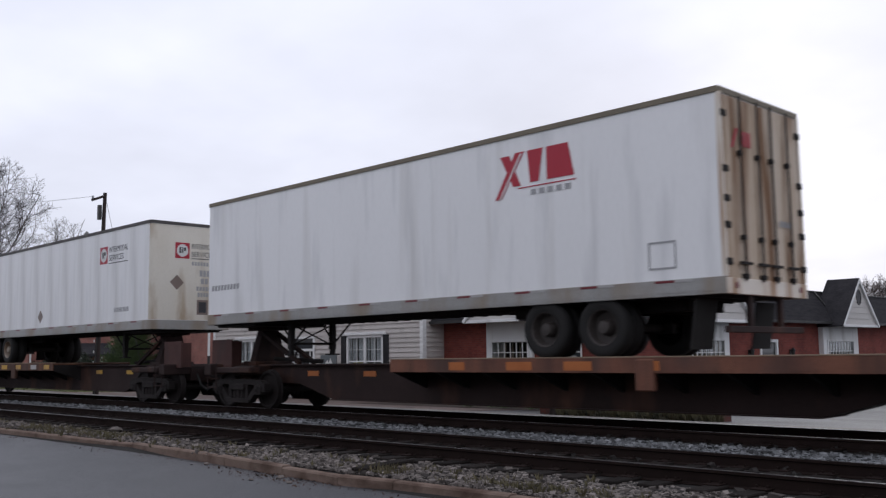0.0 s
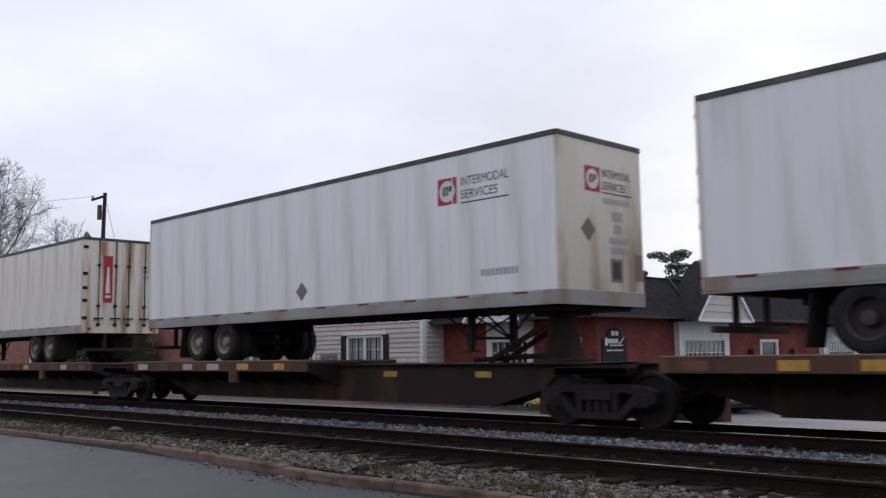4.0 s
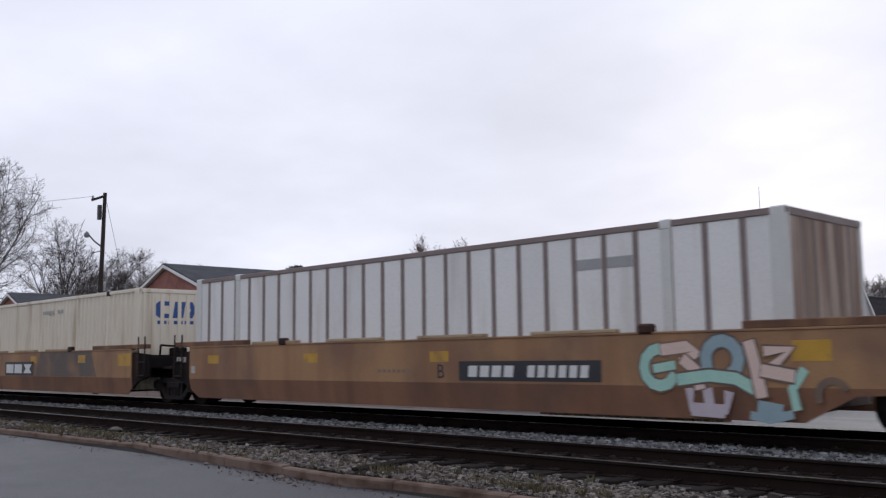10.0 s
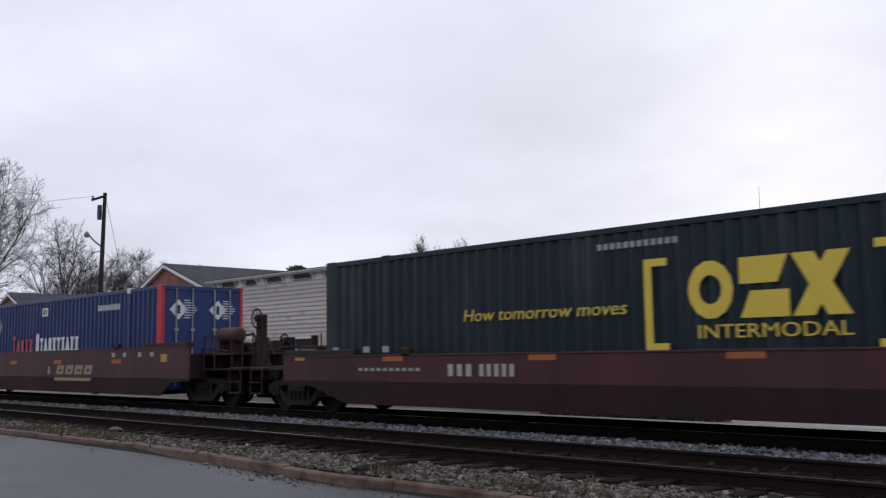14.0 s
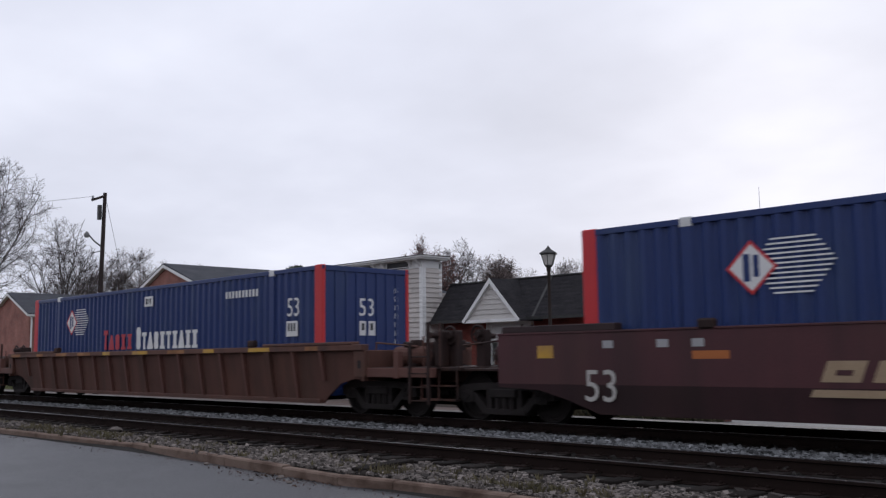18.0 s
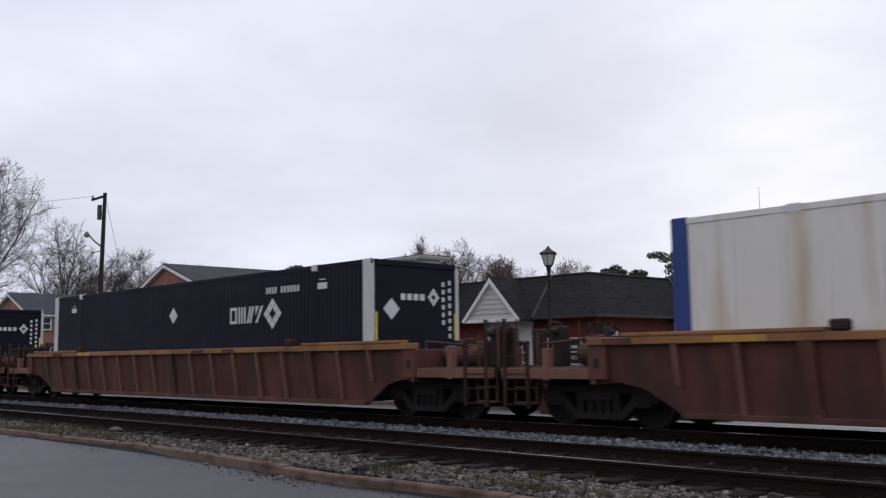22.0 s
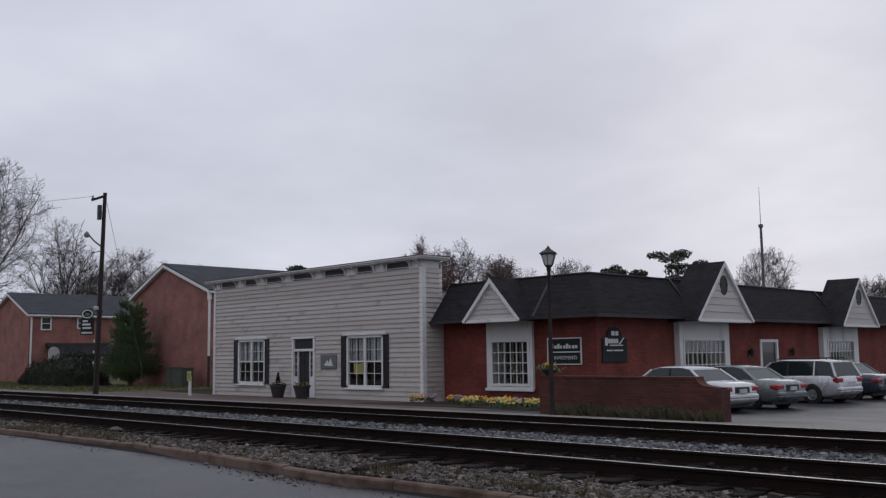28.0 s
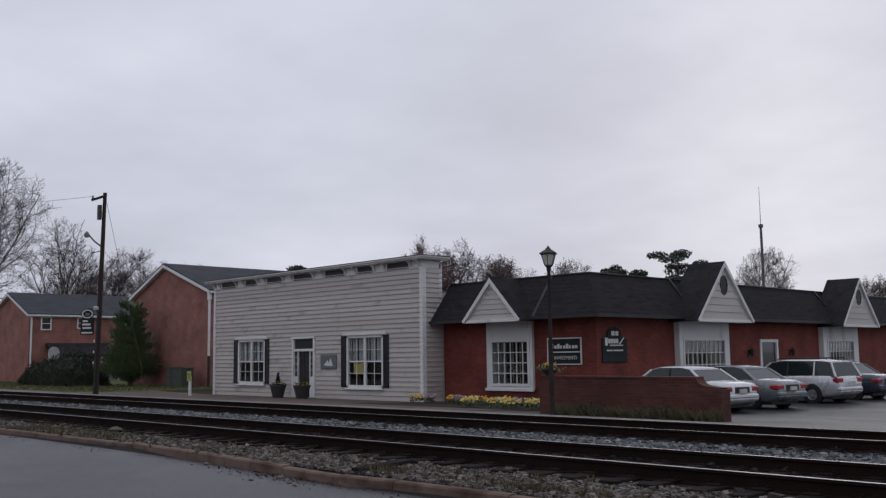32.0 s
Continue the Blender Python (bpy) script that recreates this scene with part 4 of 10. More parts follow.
def brick_offices():
    b = thing("brick_offices", "low red-brick offices with a dark mansard roof and white bays", "building")
    g = G()
    g.box(FX1 + 0.01, WY, BASE, -25.3, WY + 0.3, EAVE + 0.1).box(-23.2, WY, BASE, WX, WY + 0.3, EAVE + 0.1).box(-25.3, WY, 1.75, -23.2, WY + 0.3, EAVE + 0.1).box(-25.3, WY, BASE, -23.2, WY + 0.3, 0.05)
    part("front_wall", g, brick_red, b, "red brick wall")
    g = G()
    holes = [(32.55, 36.3), (39.45, 41.25), (45.45, 49.45)]
    ys = [WY + 0.3] + [v for h in holes for v in h] + [75]
    for y0, y1 in zip(ys[::2], ys[1::2]):
        g.box(WX - 0.3, y0, BASE, WX, y1, EAVE + 0.1)
    for y0, y1 in holes:
        g.box(WX - 0.3, y0, 1.72, WX, y1, EAVE + 0.1)
        if y1 - y0 > 2:
            g.box(WX - 0.3, y0, BASE, WX, y1, 0.1)
    part("side_wall", g, brick_red, b, "red brick wall")
    part("rear_wall", G().box(FX1, 74.7, BASE, WX - 0.3, 75, EAVE).box(FX1, WY + 9.0, BASE, FX1 + 0.3, 74.7, EAVE), brick_red, b)
    # mansard: slopes, soffit, flat top
    s = 1.25
    A, B_, C, D = (FX1 + 0.01, EY, EAVE), (EX, EY, EAVE), (EX, 75.2, EAVE), None
    a, bb, c = (FX1 + 0.01, EY + s, RTOP), (EX - s, EY + s, RTOP), (EX - s, 75.2, RTOP)
    roof = part("mansard_roof", G().add([A, B_, bb, a], [(0, 1, 2, 3)]).add([B_, C, c, bb], [(0, 1, 2, 3)]), shingle, b, "dark shingled mansard slope")
    n = 21
    for i in range(n):
        u0, u1 = i / n, (i + 1.08) / n
        z0, z1, d0, d1 = EAVE + (RTOP - EAVE) * u0, EAVE + (RTOP - EAVE) * min(1, u1), s * u0 - 0.022, s * min(1, u1) - 0.008
        part("shingle_course", G().add([(FX1 + 0.02, EY + d0, z0), (EX - d0, EY + d0, z0), (EX - d1, EY + d1, z1), (FX1 + 0.02, EY + d1, z1)], [(0, 1, 2, 3)]), shingle, roof)
        part("shingle_course", G().add([(EX - d0, EY + d0, z0), (EX - d0, 75, z0), (EX - d1, 75, z1), (EX - d1, EY + d1, z1)], [(0, 1, 2, 3)]), shingle, roof)
    part("soffit", G().box(FX1 + 0.01, EY, EAVE - 0.02, EX, WY + 0.02, EAVE).box(WX - 0.02, WY + 0.02, EAVE - 0.02, EX, 75, EAVE), white_paint, b)
    part("fascia", G().box(FX1 + 0.01, EY - 0.03, EAVE - 0.06, EX + 0.03, EY, EAVE + 0.06).box(EX, EY, EAVE - 0.06, EX + 0.03, 75, EAVE + 0.06), dark_metal, b, "dark metal eaves edge")
    part("flat_roof", G().box(FX1 + 0.01, EY + s, RTOP - 0.1, EX - s, 75, RTOP), shingle, b)
    part("roof_coping", G().box(FX1 + 0.01, EY + s - 0.06, RTOP, EX - s + 0.06, EY + s + 0.1, RTOP + 0.06, 0.01).box(EX - s - 0.1, EY + s + 0.1, RTOP, EX - s + 0.06, 75, RTOP + 0.06, 0.01), dark_metal, b)
    for y in (33.0, 46.2):
        part("roof_flashing", G().add([(EX + 0.0, y, EAVE), (EX + 0.0, y + 0.12, EAVE), (EX - s + 0.02, y + 0.12, RTOP + 0.05), (EX - s + 0.02, y, RTOP + 0.05), (EX + 0.06, y, EAVE), (EX + 0.06, y + 0.12, EAVE), (EX - s + 0.08, y + 0.12, RTOP + 0.05), (EX - s + 0.08, y, RTOP + 0.05)],
             [(4, 5, 6, 7), (0, 4, 7, 3), (1, 5, 6, 2)]), dark_metal, b, "pale metal flashing strip")
    part("roof_flashing", G().add([(-22.55, EY - 0.02, EAVE), (-22.43, EY - 0.02, EAVE), (-22.43, EY + s - 0.02, RTOP + 0.05), (-22.55, EY + s - 0.02, RTOP + 0.05)], [(0, 1, 2, 3)]), dark_metal, b)
    gable_hood(b, "-y", -24.16, 1.36, 26.25, 2.56, 4.06, 2.0, False)
    gable_hood(b, "+x", 34.35, 2.1, -19.07, 2.51, 4.77, 1.5, True)
    gable_hood(b, "+x", 47.5, 2.1, -19.07, 2.47, 4.73, 1.5, True)
    bay_front(b, "-y", -25.46, -23.12, 27.30, 0.8, -0.1, 2.50, -25.16, -23.32, 0.12, 1.70, 6, 4)
    bay_front(b, "+x", 32.5, 36.34, -20.0, 0.8, -0.2, 2.50, 32.78, 35.9, 0.25, 1.68, 9, 3)
    bay_front(b, "+x", 45.4, 49.5, -20.0, 0.8, -0.2, 2.50, 45.85, 48.85, 0.25, 1.65, 9, 3)
    d = part("door_surround", G().box(WX - 0.1, 39.4, -0.66, WX + 0.05, 39.56, 1.72, 0.01).box(WX - 0.1, 40.92, -0.66, WX + 0.05, 41.1, 1.72, 0.01).box(WX - 0.1, 39.4, 1.62, WX + 0.06, 41.1, 1.75, 0.01), white_paint, b, "white door frame")
    part("glass_door", G().box(WX - 0.06, 39.56, -0.66, WX - 0.03, 40.92, 1.62), glass_mat("door_glass", (0.012, 0.013, 0.014), 0.2), d, "dark glazed door")
    for y in (38.4, 42.3):
        l_ = part("wall_lantern", G().box(WX, y - 0.06, 1.0, WX + 0.05, y + 0.06, 1.3, 0.01).lathe((WX + 0.16, y, 1.0), "z", [(0, 0.02), (0.03, 0.07), (0.25, 0.11), (0.27, 0.13), (0.38, 0.02)], 8), dark_metal, b, "dark wall lantern")
    return b


brick_offices()


def bars(parent, facing, plane, rows, material):
    """Plain bars in place of writing: (a0, a1, z0, z1) each."""
    for a0, a1, z0, z1 in rows:
        g = G().box(a0, plane - 0.004, z0, a1, plane, z1) if facing == "-y" else G().box(plane, a0, z0, plane + 0.004, a1, z1)
        part("lettering_bar", g, material, parent, "pale illegible lettering")


sg = thing("framed_sign", "dark framed office sign with pale lettering on brick", "sign")
part("panel", G().box(-22.4, WY - 0.05, 0.86, -20.93, WY - 0.006, 1.78), sign_dark, sg)
part("frame", G().box(-22.45, WY - 0.075, 1.77, -20.88, WY - 0.004, 1.81, 0.008).box(-22.45, WY - 0.075, 0.83, -20.88, WY - 0.004, 0.87, 0.008).box(-22.45, WY - 0.075, 0.87, -22.41, WY - 0.004, 1.77, 0.008)
     .box(-20.92, WY - 0.075, 0.87, -20.88, WY - 0.004, 1.77, 0.008).box(-22.38, WY - 0.07, 1.27, -20.95, WY - 0.05, 1.31), white_paint, sg, "pale frame")
bars(sg, "-y", WY - 0.052, [(-22.25 + i * 0.135, -22.25 + i * 0.135 + (0.11 if i % 3 else 0.08), 1.42, 1.53 + 0.06 * (i in (0, 2, 5))) for i in range(9)], sign_pale)
words("INVESTMENTS", 0.13, sign_pale, sg, pose(-22.14, WY - 0.053, 1.02, 90, 0, 0), width=1.05)
sg = thing("arched_sign", "dark arched office sign with pale lettering on brick", "sign")
arch = [(27.72, 0.9), (29.2, 0.9), (29.2, 1.75)] + [(28.46 + 0.46 * math.cos(t), 1.8 + 0.38 * math.sin(t)) for t in [math.pi * k / 10 for k in range(11)]] + [(27.72, 1.75)]
part("panel", G().prism(arch, "x", WX + 0.005, WX + 0.06), sign_dark, sg)
bars(sg, "+x", WX + 0.062, [(28.25, 28.45, 1.86, 2.02), (28.5, 28.68, 1.86, 2.02), (27.86, 28.02, 1.5, 1.78), (28.06, 28.2, 1.58, 1.74), (28.23, 28.34, 1.58, 1.74), (28.37, 28.5, 1.58, 1.74), (28.53, 28.66, 1.58, 1.74), (28.15, 28.95, 1.49, 1.53),
                            (27.95, 28.3, 1.3, 1.35), (28.36, 28.95, 1.3, 1.35)], sign_pale)
part("brush_mark", G().prism([(28.7, 1.56), (29.0, 1.8), (29.05, 1.78), (28.78, 1.54)], "x", WX + 0.06, WX + 0.064), sign_pale, sg, "pale slanting stroke")

# ---- low brick wall with its sweep, and the lamp post ----
LW = 20.35
prof = [(-17.0, -0.75), (-11.5, -0.75), (-11.5, 0.32)] + [(-11.5 - 0.32 + 0.0 - 0.3 * math.sin(t), 0.36 + 0.22 * (1 - math.cos(t))) for t in [math.pi / 2 * k / 6 for k in range(7)]] + [(-17.0, 0.58)]
lw = thing("low_wall", "low dark-stained red brick wall with a swept end", "wall")
part("wall_body", G().prism(prof, "y", LW, LW + 0.32), brick_dark, lw)
part("pier", G().box(-11.97, LW - 0.06, -0.75, -11.46, LW + 0.4, 0.34, 0.01), brick_dark, lw)
cap = [(x, z) for x, z in prof[2:]]
g = G()
for (xa, za), (xb, zb) in zip(cap, cap[1:]):
    g.add([(xa, LW - 0.02, za), (xb, LW - 0.02, zb), (xb, LW + 0.34, zb), (xa, LW + 0.34, za), (xa, LW - 0.02, za + 0.05), (xb, LW - 0.02, zb + 0.05), (xb, LW + 0.34, zb + 0.05), (xa, LW + 0.34, za + 0.05)],
          [(0, 1, 5, 4), (4, 5, 6, 7), (2, 3, 7, 6), (0, 1, 2, 3)])
part("coping", g, brick_dark, lw, "brick-on-edge coping")

lamp_brown = mat("brown_lamp_paint", (0.040, 0.030, 0.026), (0.026, 0.02, 0.018), spec=0.15, rough=0.7, fine=30, bump=0.05)


def lamp_post():
    x, y = -14.71, 18.07
    z = gz(x, y)
    t = thing("street_lamp", "dark brown lamp post with a hooded glass lantern", "street lamp", at=pose(x, y, z))
    part("post", G().lathe((0, 0, 0), "z", [(0, 0.085), (0.12, 0.085), (0.2, 0.066), (0.9, 0.062), (0.95, 0.072), (1.0, 0.056), (1.8, 0.05), (1.84, 0.06), (1.9, 0.048), (3.55, 0.04), (3.6, 0.055), (3.66, 0.055)], 14), lamp_brown, t, smooth=True)
    lan = part("lantern", G().lathe((0, 0, 0), "z", [(3.66, 0.05), (3.70, 0.10), (3.73, 0.105)], 6), dark_metal, t, "dark lantern foot")
    part("hood", G().lathe((0, 0, 0), "z", [(3.98, 0.19), (4.0, 0.24), (4.03, 0.23), (4.11, 0.09), (4.14, 0.06), (4.17, 0.035), (4.22, 0.001)], 6), dark_metal, lan, "dark lantern hood")
    g = G()
    for k in range(6):
        a = k * math.pi / 3
        g.cyl((0.105 * math.cos(a), 0.105 * math.sin(a), 3.72), (0.19 * math.cos(a), 0.19 * math.sin(a), 3.99), 0.010, None, 5)
    part("lantern_ribs", g, dark_metal, lan)
    part("lantern_glass", G().lathe((0, 0, 0), "z", [(3.73, 0.10), (3.98, 0.18)], 6), mat("milky_glass", (0.6, 0.58, 0.54), (0.5, 0.48, 0.45), rough=0.25, bump=0), lan, "milky glass panes")
    part("base", G().box(-0.17, -0.17, -0.02, 0.17, 0.17, 0.06, 0.02), concrete, t)


lamp_post()
# ---- brick houses beyond the lawn ----
def gable_house(name, label, x0, x1, y0, y1, ze, za, xr, base=-0.56):
    """Brick house with its ridge along y: walls in one shell, roof slopes, rake boards, gutters."""
    h = thing(name, label, "house")
    part("wall", G().prism([(x0, base), (x1, base), (x1, ze), (xr, za), (x0, ze)], "y", y0, y1), brick_house, h, "soft red brick walls")
    for xa, nm in ((x0, -1), (x1, 1)):
        dx, dz = xr - xa, za - ze
        ox, oz = xa - dx * 0.06, ze - dz * 0.06
        part("roof", G().prism([(ox, oz + 0.02), (xr, za + 0.02), (xr, za + 0.16), (ox, oz + 0.13)], "y", y0 - 0.28, y1 + 0.28), slate_roof, h, "grey shingled slope")
        part("rake_board", G().prism([(ox, oz - 0.12), (xr, za - 0.14), (xr, za + 0.06), (ox, oz + 0.08)], "y", y0 - 0.31, y0 - 0.02), white_paint, h, "white painted rake board")
        part("gutter", G().box(ox - 0.13 * (nm < 0), y0 - 0.25, oz - 0.12, ox + 0.13 * (nm > 0), y1 + 0.25, oz + 0.02, 0.02), white_paint, h, "white gutter")
    return h


h1 = gable_house("brick_house", "two-storey soft red brick house with grey gabled roof", -63.0, -52.8, 31.2, 54.0, 5.55, 7.5, -58.4)
part("downspout", G().tube([(-52.62, 31.06, 5.3), (-52.62, 31.06, 1.4)], 0.08, 8).box(-52.74, 30.96, 4.9, -52.5, 31.16, 5.4, 0.02), white_paint, h1, "white downspout")
part("drain_pipe", G().tube([(-52.62, 31.06, 1.4), (-52.62, 31.06, -0.5)], 0.085, 8), dark_metal, h1)
h2 = gable_house("brick_house", "long two-storey red brick house with a dark porch", -91.0, -82.0, 31.2, 52.0, 5.25, 7.15, -86.5)
part("downspout", G().tube([(-81.9, 31.35, 5.1), (-81.9, 31.35, 0.0)], 0.08, 8), white_paint, h2, "white downspout")
part("eave_board", G().box(-81.99, 31.2, 4.95, -81.93, 52.0, 5.18), white_paint, h2)
for ya, yb, za, zb in ((32.15, 33.05, 3.85, 5.0), (35.3, 36.15, 4.0, 5.0), (39.3, 40.2, 3.9, 5.0)):
    w = part("window", G().box(-81.99, ya, zb - 0.1, -81.9, yb, zb).box(-81.99, ya, za, -81.86, yb, za + 0.1).box(-81.99, ya, za + 0.1, -81.9, ya + 0.1, zb - 0.1).box(-81.99, yb - 0.1, za + 0.1, -81.9, yb, zb - 0.1)
             .box(-81.99, ya + 0.1, (za + zb) / 2 - 0.03, -81.92, yb - 0.1, (za + zb) / 2 + 0.03), white_paint, h2, "white framed sash window")
    part("pane", G().box(-81.985, ya + 0.1, za + 0.1, -81.95, yb - 0.1, zb - 0.1), window_glass, w)
# porch: sloping dark roof on posts
pr = part("porch_roof", G().prism([(-82.0, 2.75), (-79.2, 1.75), (-79.2, 1.55), (-82.0, 2.5)], "y", 32.6, 38.2), shingle, h2, "dark low porch roof")
for y in (32.8, 34.6, 36.4, 38.0):
    part("porch_post", G().box(-79.4, y - 0.06, -0.55, -79.28, y + 0.06, 1.6), white_paint, h2)
part("porch_door", G().box(-81.99, 34.4, -0.5, -81.94, 35.4, 1.6), black_paint, h2)
arch2 = [(31.75, 0.9)] + [(32.2 - 0.45 * math.cos(math.pi * k / 8), 1.9 + 0.5 * math.sin(math.pi * k / 8)) for k in range(9)] + [(32.65, 0.9)]
solid("garden_arch", G().prism(arch2, "x", -79.2, -79.05).box(-79.2, 31.75, -0.56, -79.05, 31.85, 0.9).box(-79.2, 32.55, -0.56, -79.05, 32.65, 0.9), mat("grey_lattice", (0.42, 0.42, 0.42), (0.3, 0.3, 0.3), fine=14, bump=0.3), "pale grey arched garden gate head", "arch")
solid("gate_pier", G().box(-79.0, 31.3, -0.56, -78.3, 32.3, 1.15, 0.02).box(-79.05, 31.25, 1.15, -78.25, 32.35, 1.25, 0.02), brick_red, "red brick gate pier beside the porch", "pier")
solid("garden_wall", G().box(-79.0, 32.3, -0.56, -78.7, 37.5, 0.35, 0.02), mat("grey_garden_wall", (0.2, 0.2, 0.2), (0.13, 0.13, 0.13), rough=0.9), "low grey garden wall before the porch", "wall")
solid("bin", G().box(-0.45, -0.45, 0, 0.45, 0.45, 1.15, 0.08).box(-0.5, -0.5, 1.15, 0.5, 0.5, 1.27, 0.04).move(pose(-82.9, 28.6, -0.52)), mat("pale_blue_plastic", (0.14, 0.22, 0.26), (0.11, 0.18, 0.22), rough=0.5, bump=0), "pale blue wheeled bin beside the house", "bin")


# ---- trees ----
def stick(g, a, b, ra, rb, n):
    d = (b - a).normalized()
    u = d.orthogonal().normalized()
    w = d.cross(u)
    k = len(g.v)
    for c, r in ((a, ra), (b, rb)):
        for i in range(n):
            t = 2 * math.pi * i / n
            g.v.append(tuple(c + (u * math.cos(t) + w * math.sin(t)) * r))
    g.f += [(k + i, k + (i + 1) % n, k + n + (i + 1) % n, k + n + i) for i in range(n)]


def raw(name, g, material):
    me = bpy.data.meshes.new(name)
    me.from_pydata(g.v, [], g.f)
    me.materials.append(material)
    return me


def bare_tree(label, x, y, top, half, seed, leaf=None, leaves=0, leaf_size=0.06, fork=0.40, rise=0.05, fine_r=0.0135, low=0.22, dense=0.5):
    """A leafless rounded crown: a trunk, limbs that curve upwards, and three further orders of branches and twigs, all inside one egg-shaped outline."""
    rs = random.Random(seed)
    z0 = gz(x, y) - 0.1
    H = top - z0
    t = thing("tree", label, "tree", group="trees behind the houses", at=pose(x, y, z0))
    wood, fine, tips = G(), G(), []
    segs_at, start_at = (7, 8, 7, 5, 3), (fork, 0.12, 0.14, 0.2, 2)
    zc, az = H * (low + 1) / 2, H * (1 - low) / 2

    def outside(p):
        k = 1.0 + 0.10 * math.sin(3 * math.atan2(p.y, p.x) + seed) + 0.06 * math.sin(7 * p.z / half + seed)
        return p.z > zc - az and math.hypot(math.hypot(p.x, p.y) / half, (p.z - zc) / az) > k * rs.uniform(0.90, 1.02)

    def grow(p, d, length, r, lev, turn):
        segs = segs_at[lev]
        for s in range(segs):
            u = (s + 1) / segs
            b = 0.045 + 0.03 * lev
            d = (d + Vector((rs.gauss(0, b), rs.gauss(0, b), rs.gauss(rise if lev in (1, 2) else 0.0, b)))).normalized()
            q = p + d * (length / segs)
            ra, rb = r * (1 - 0.75 * s / segs), r * (1 - 0.75 * u)
            stick(wood if lev < 2 else fine, p, q, max(ra, fine_r), max(rb, fine_r * 0.75), (8, 6, 4, 3, 3)[lev])
            p = q
            if lev and outside(p):
                break
            if lev < 4 and u >= start_at[lev]:
                for _ in range(2 if lev == 0 else 1 + (rs.random() < dense)):
                    turn += 2.4 + rs.gauss(0, 0.35)
                    v = d.orthogonal().normalized()
                    w = d.cross(v)
                    lean = rs.uniform(0.5, 0.9) if lev else rs.uniform(0.35, 1.0)
                    nd = (d * math.cos(lean) + (v * math.cos(turn) + w * math.sin(turn)) * math.sin(lean)).normalized()
                    k = (1.0, 0.50, 0.46, 0.42)[lev] * (1.15 - 0.5 * u) * rs.uniform(0.75, 1.2)
                    grow(p, nd, length * k, max(rb * 0.9, r * 0.35) * (0.72 if lev else 0.66), lev + 1, rs.uniform(0, 6.28))
        if lev >= 3:
            tips.append(p)
    grow(Vector((0, 0, 0)), Vector((0, 0, 1)), H * 0.62, 0.016 * H, 0, rs.uniform(0, 6.28))
    part("trunk", wood, bark, t)
    part("branchwork", raw("branchwork", fine, twig), twig, t, "fine grey twigs")
    if leaves:
        g = G()
        for _ in range(leaves):
            c = rs.choice(tips) + Vector((rs.gauss(0, 0.2), rs.gauss(0, 0.2), rs.gauss(0, 0.18)))
            e = Euler((rs.uniform(0, 6.28), rs.uniform(0, 6.28), rs.uniform(0, 6.28)))
            s = leaf_size * rs.uniform(0.6, 1.3)
            vs = []
            for q in ((-s, 0, 0), (0, -s * 0.5, 0), (s, 0, s * 0.2), (0, s * 0.5, 0)):
                v = Vector(q)
                v.rotate(e)
                vs.append(c + v)
            g.add(vs, [(0, 1, 2, 3)])
        part("crown", raw("crown", g, leaf), leaf, t, "sparse dry leaves")
    return t


bare_tree("tall bare grey tree with fine spreading twigs", -113.6, 38.2, 25.2, 8.6, 3, fork=0.42, dense=0.6, low=0.12, fine_r=0.016)
bare_tree("bare grey tree with upright forked limbs", -102.3, 42.1, 16.6, 4.6, 8, fork=0.42, rise=0.10, dense=0.25)
bare_tree("rounded tree with sparse brownish leaves", -106.3, 51.2, 14.7, 4.6, 5, leaf_brown, 9000, 0.055, fork=0.4)
bare_tree("low spreading tree with sparse brownish leaves", -109.5, 47.2, 12.4, 4.4, 25, leaf_brown, 6000, 0.055, fork=0.4)
bare_tree("rounded tree with sparse brownish leaves", -112.0, 59.0, 14.0, 4.6, 15, leaf_brown, 10000, 0.055)
bare_tree("bare brownish tree behind the houses", -114.0, 65.0, 14.2, 4.4, 21, leaf_brown, 6000, 0.055)
bare_tree("tree with dull red leaves behind the offices", -57.8, 54.5, 10.9, 3.0, 6, leaf_red, 15000, 0.06)
bare_tree("bare grey tree behind the offices", -60.1, 60.6, 11.9, 2.9, 9, rise=0.10)
bare_tree("bare brownish tree behind the offices", -59.5, 64.5, 10.8, 3.3, 10, leaf_brown, 10000, 0.055)
bare_tree("bare brownish tree behind the offices", -61.3, 69.5, 10.6, 3.4, 17, leaf_brown, 10000, 0.055)
bare_tree("bare grey tree far behind the offices", -64.9, 83.1, 11.5, 3.6, 11, leaf_brown, 4000, 0.07)
bare_tree("bare grey tree with a rounded fan of twigs", -47.2, 93.6, 12.3, 3.9, 12, rise=0.10, fine_r=0.011)
bare_tree("bare grey tree far behind the offices", -51.0, 133.0, 11.5, 5.0, 14, leaf_brown, 4000, 0.09)


def clump(g, rs, c, sx, sz, n, size):
    for _ in range(n):
        while True:
            p = Vector((rs.uniform(-1, 1), rs.uniform(-1, 1), rs.uniform(-1, 1)))
            if p.length < 1:
                break
        q = Vector((c[0] + p.x * sx, c[1] + p.y * sx, c[2] + p.z * sz))
        e = Euler((rs.gauss(0, 0.7), rs.gauss(0, 0.7), rs.uniform(0, 6.28)))
        s = size * rs.uniform(0.5, 1.3)
        vs = []
        for o in ((-s, 0, 0), (0, -s * 0.45, 0), (s, 0, s * 0.25), (0, s * 0.45, 0)):
            v = Vector(o)
            v.rotate(e)
            vs.append(q + v)
        g.add(vs, [(0, 1, 2, 3)])


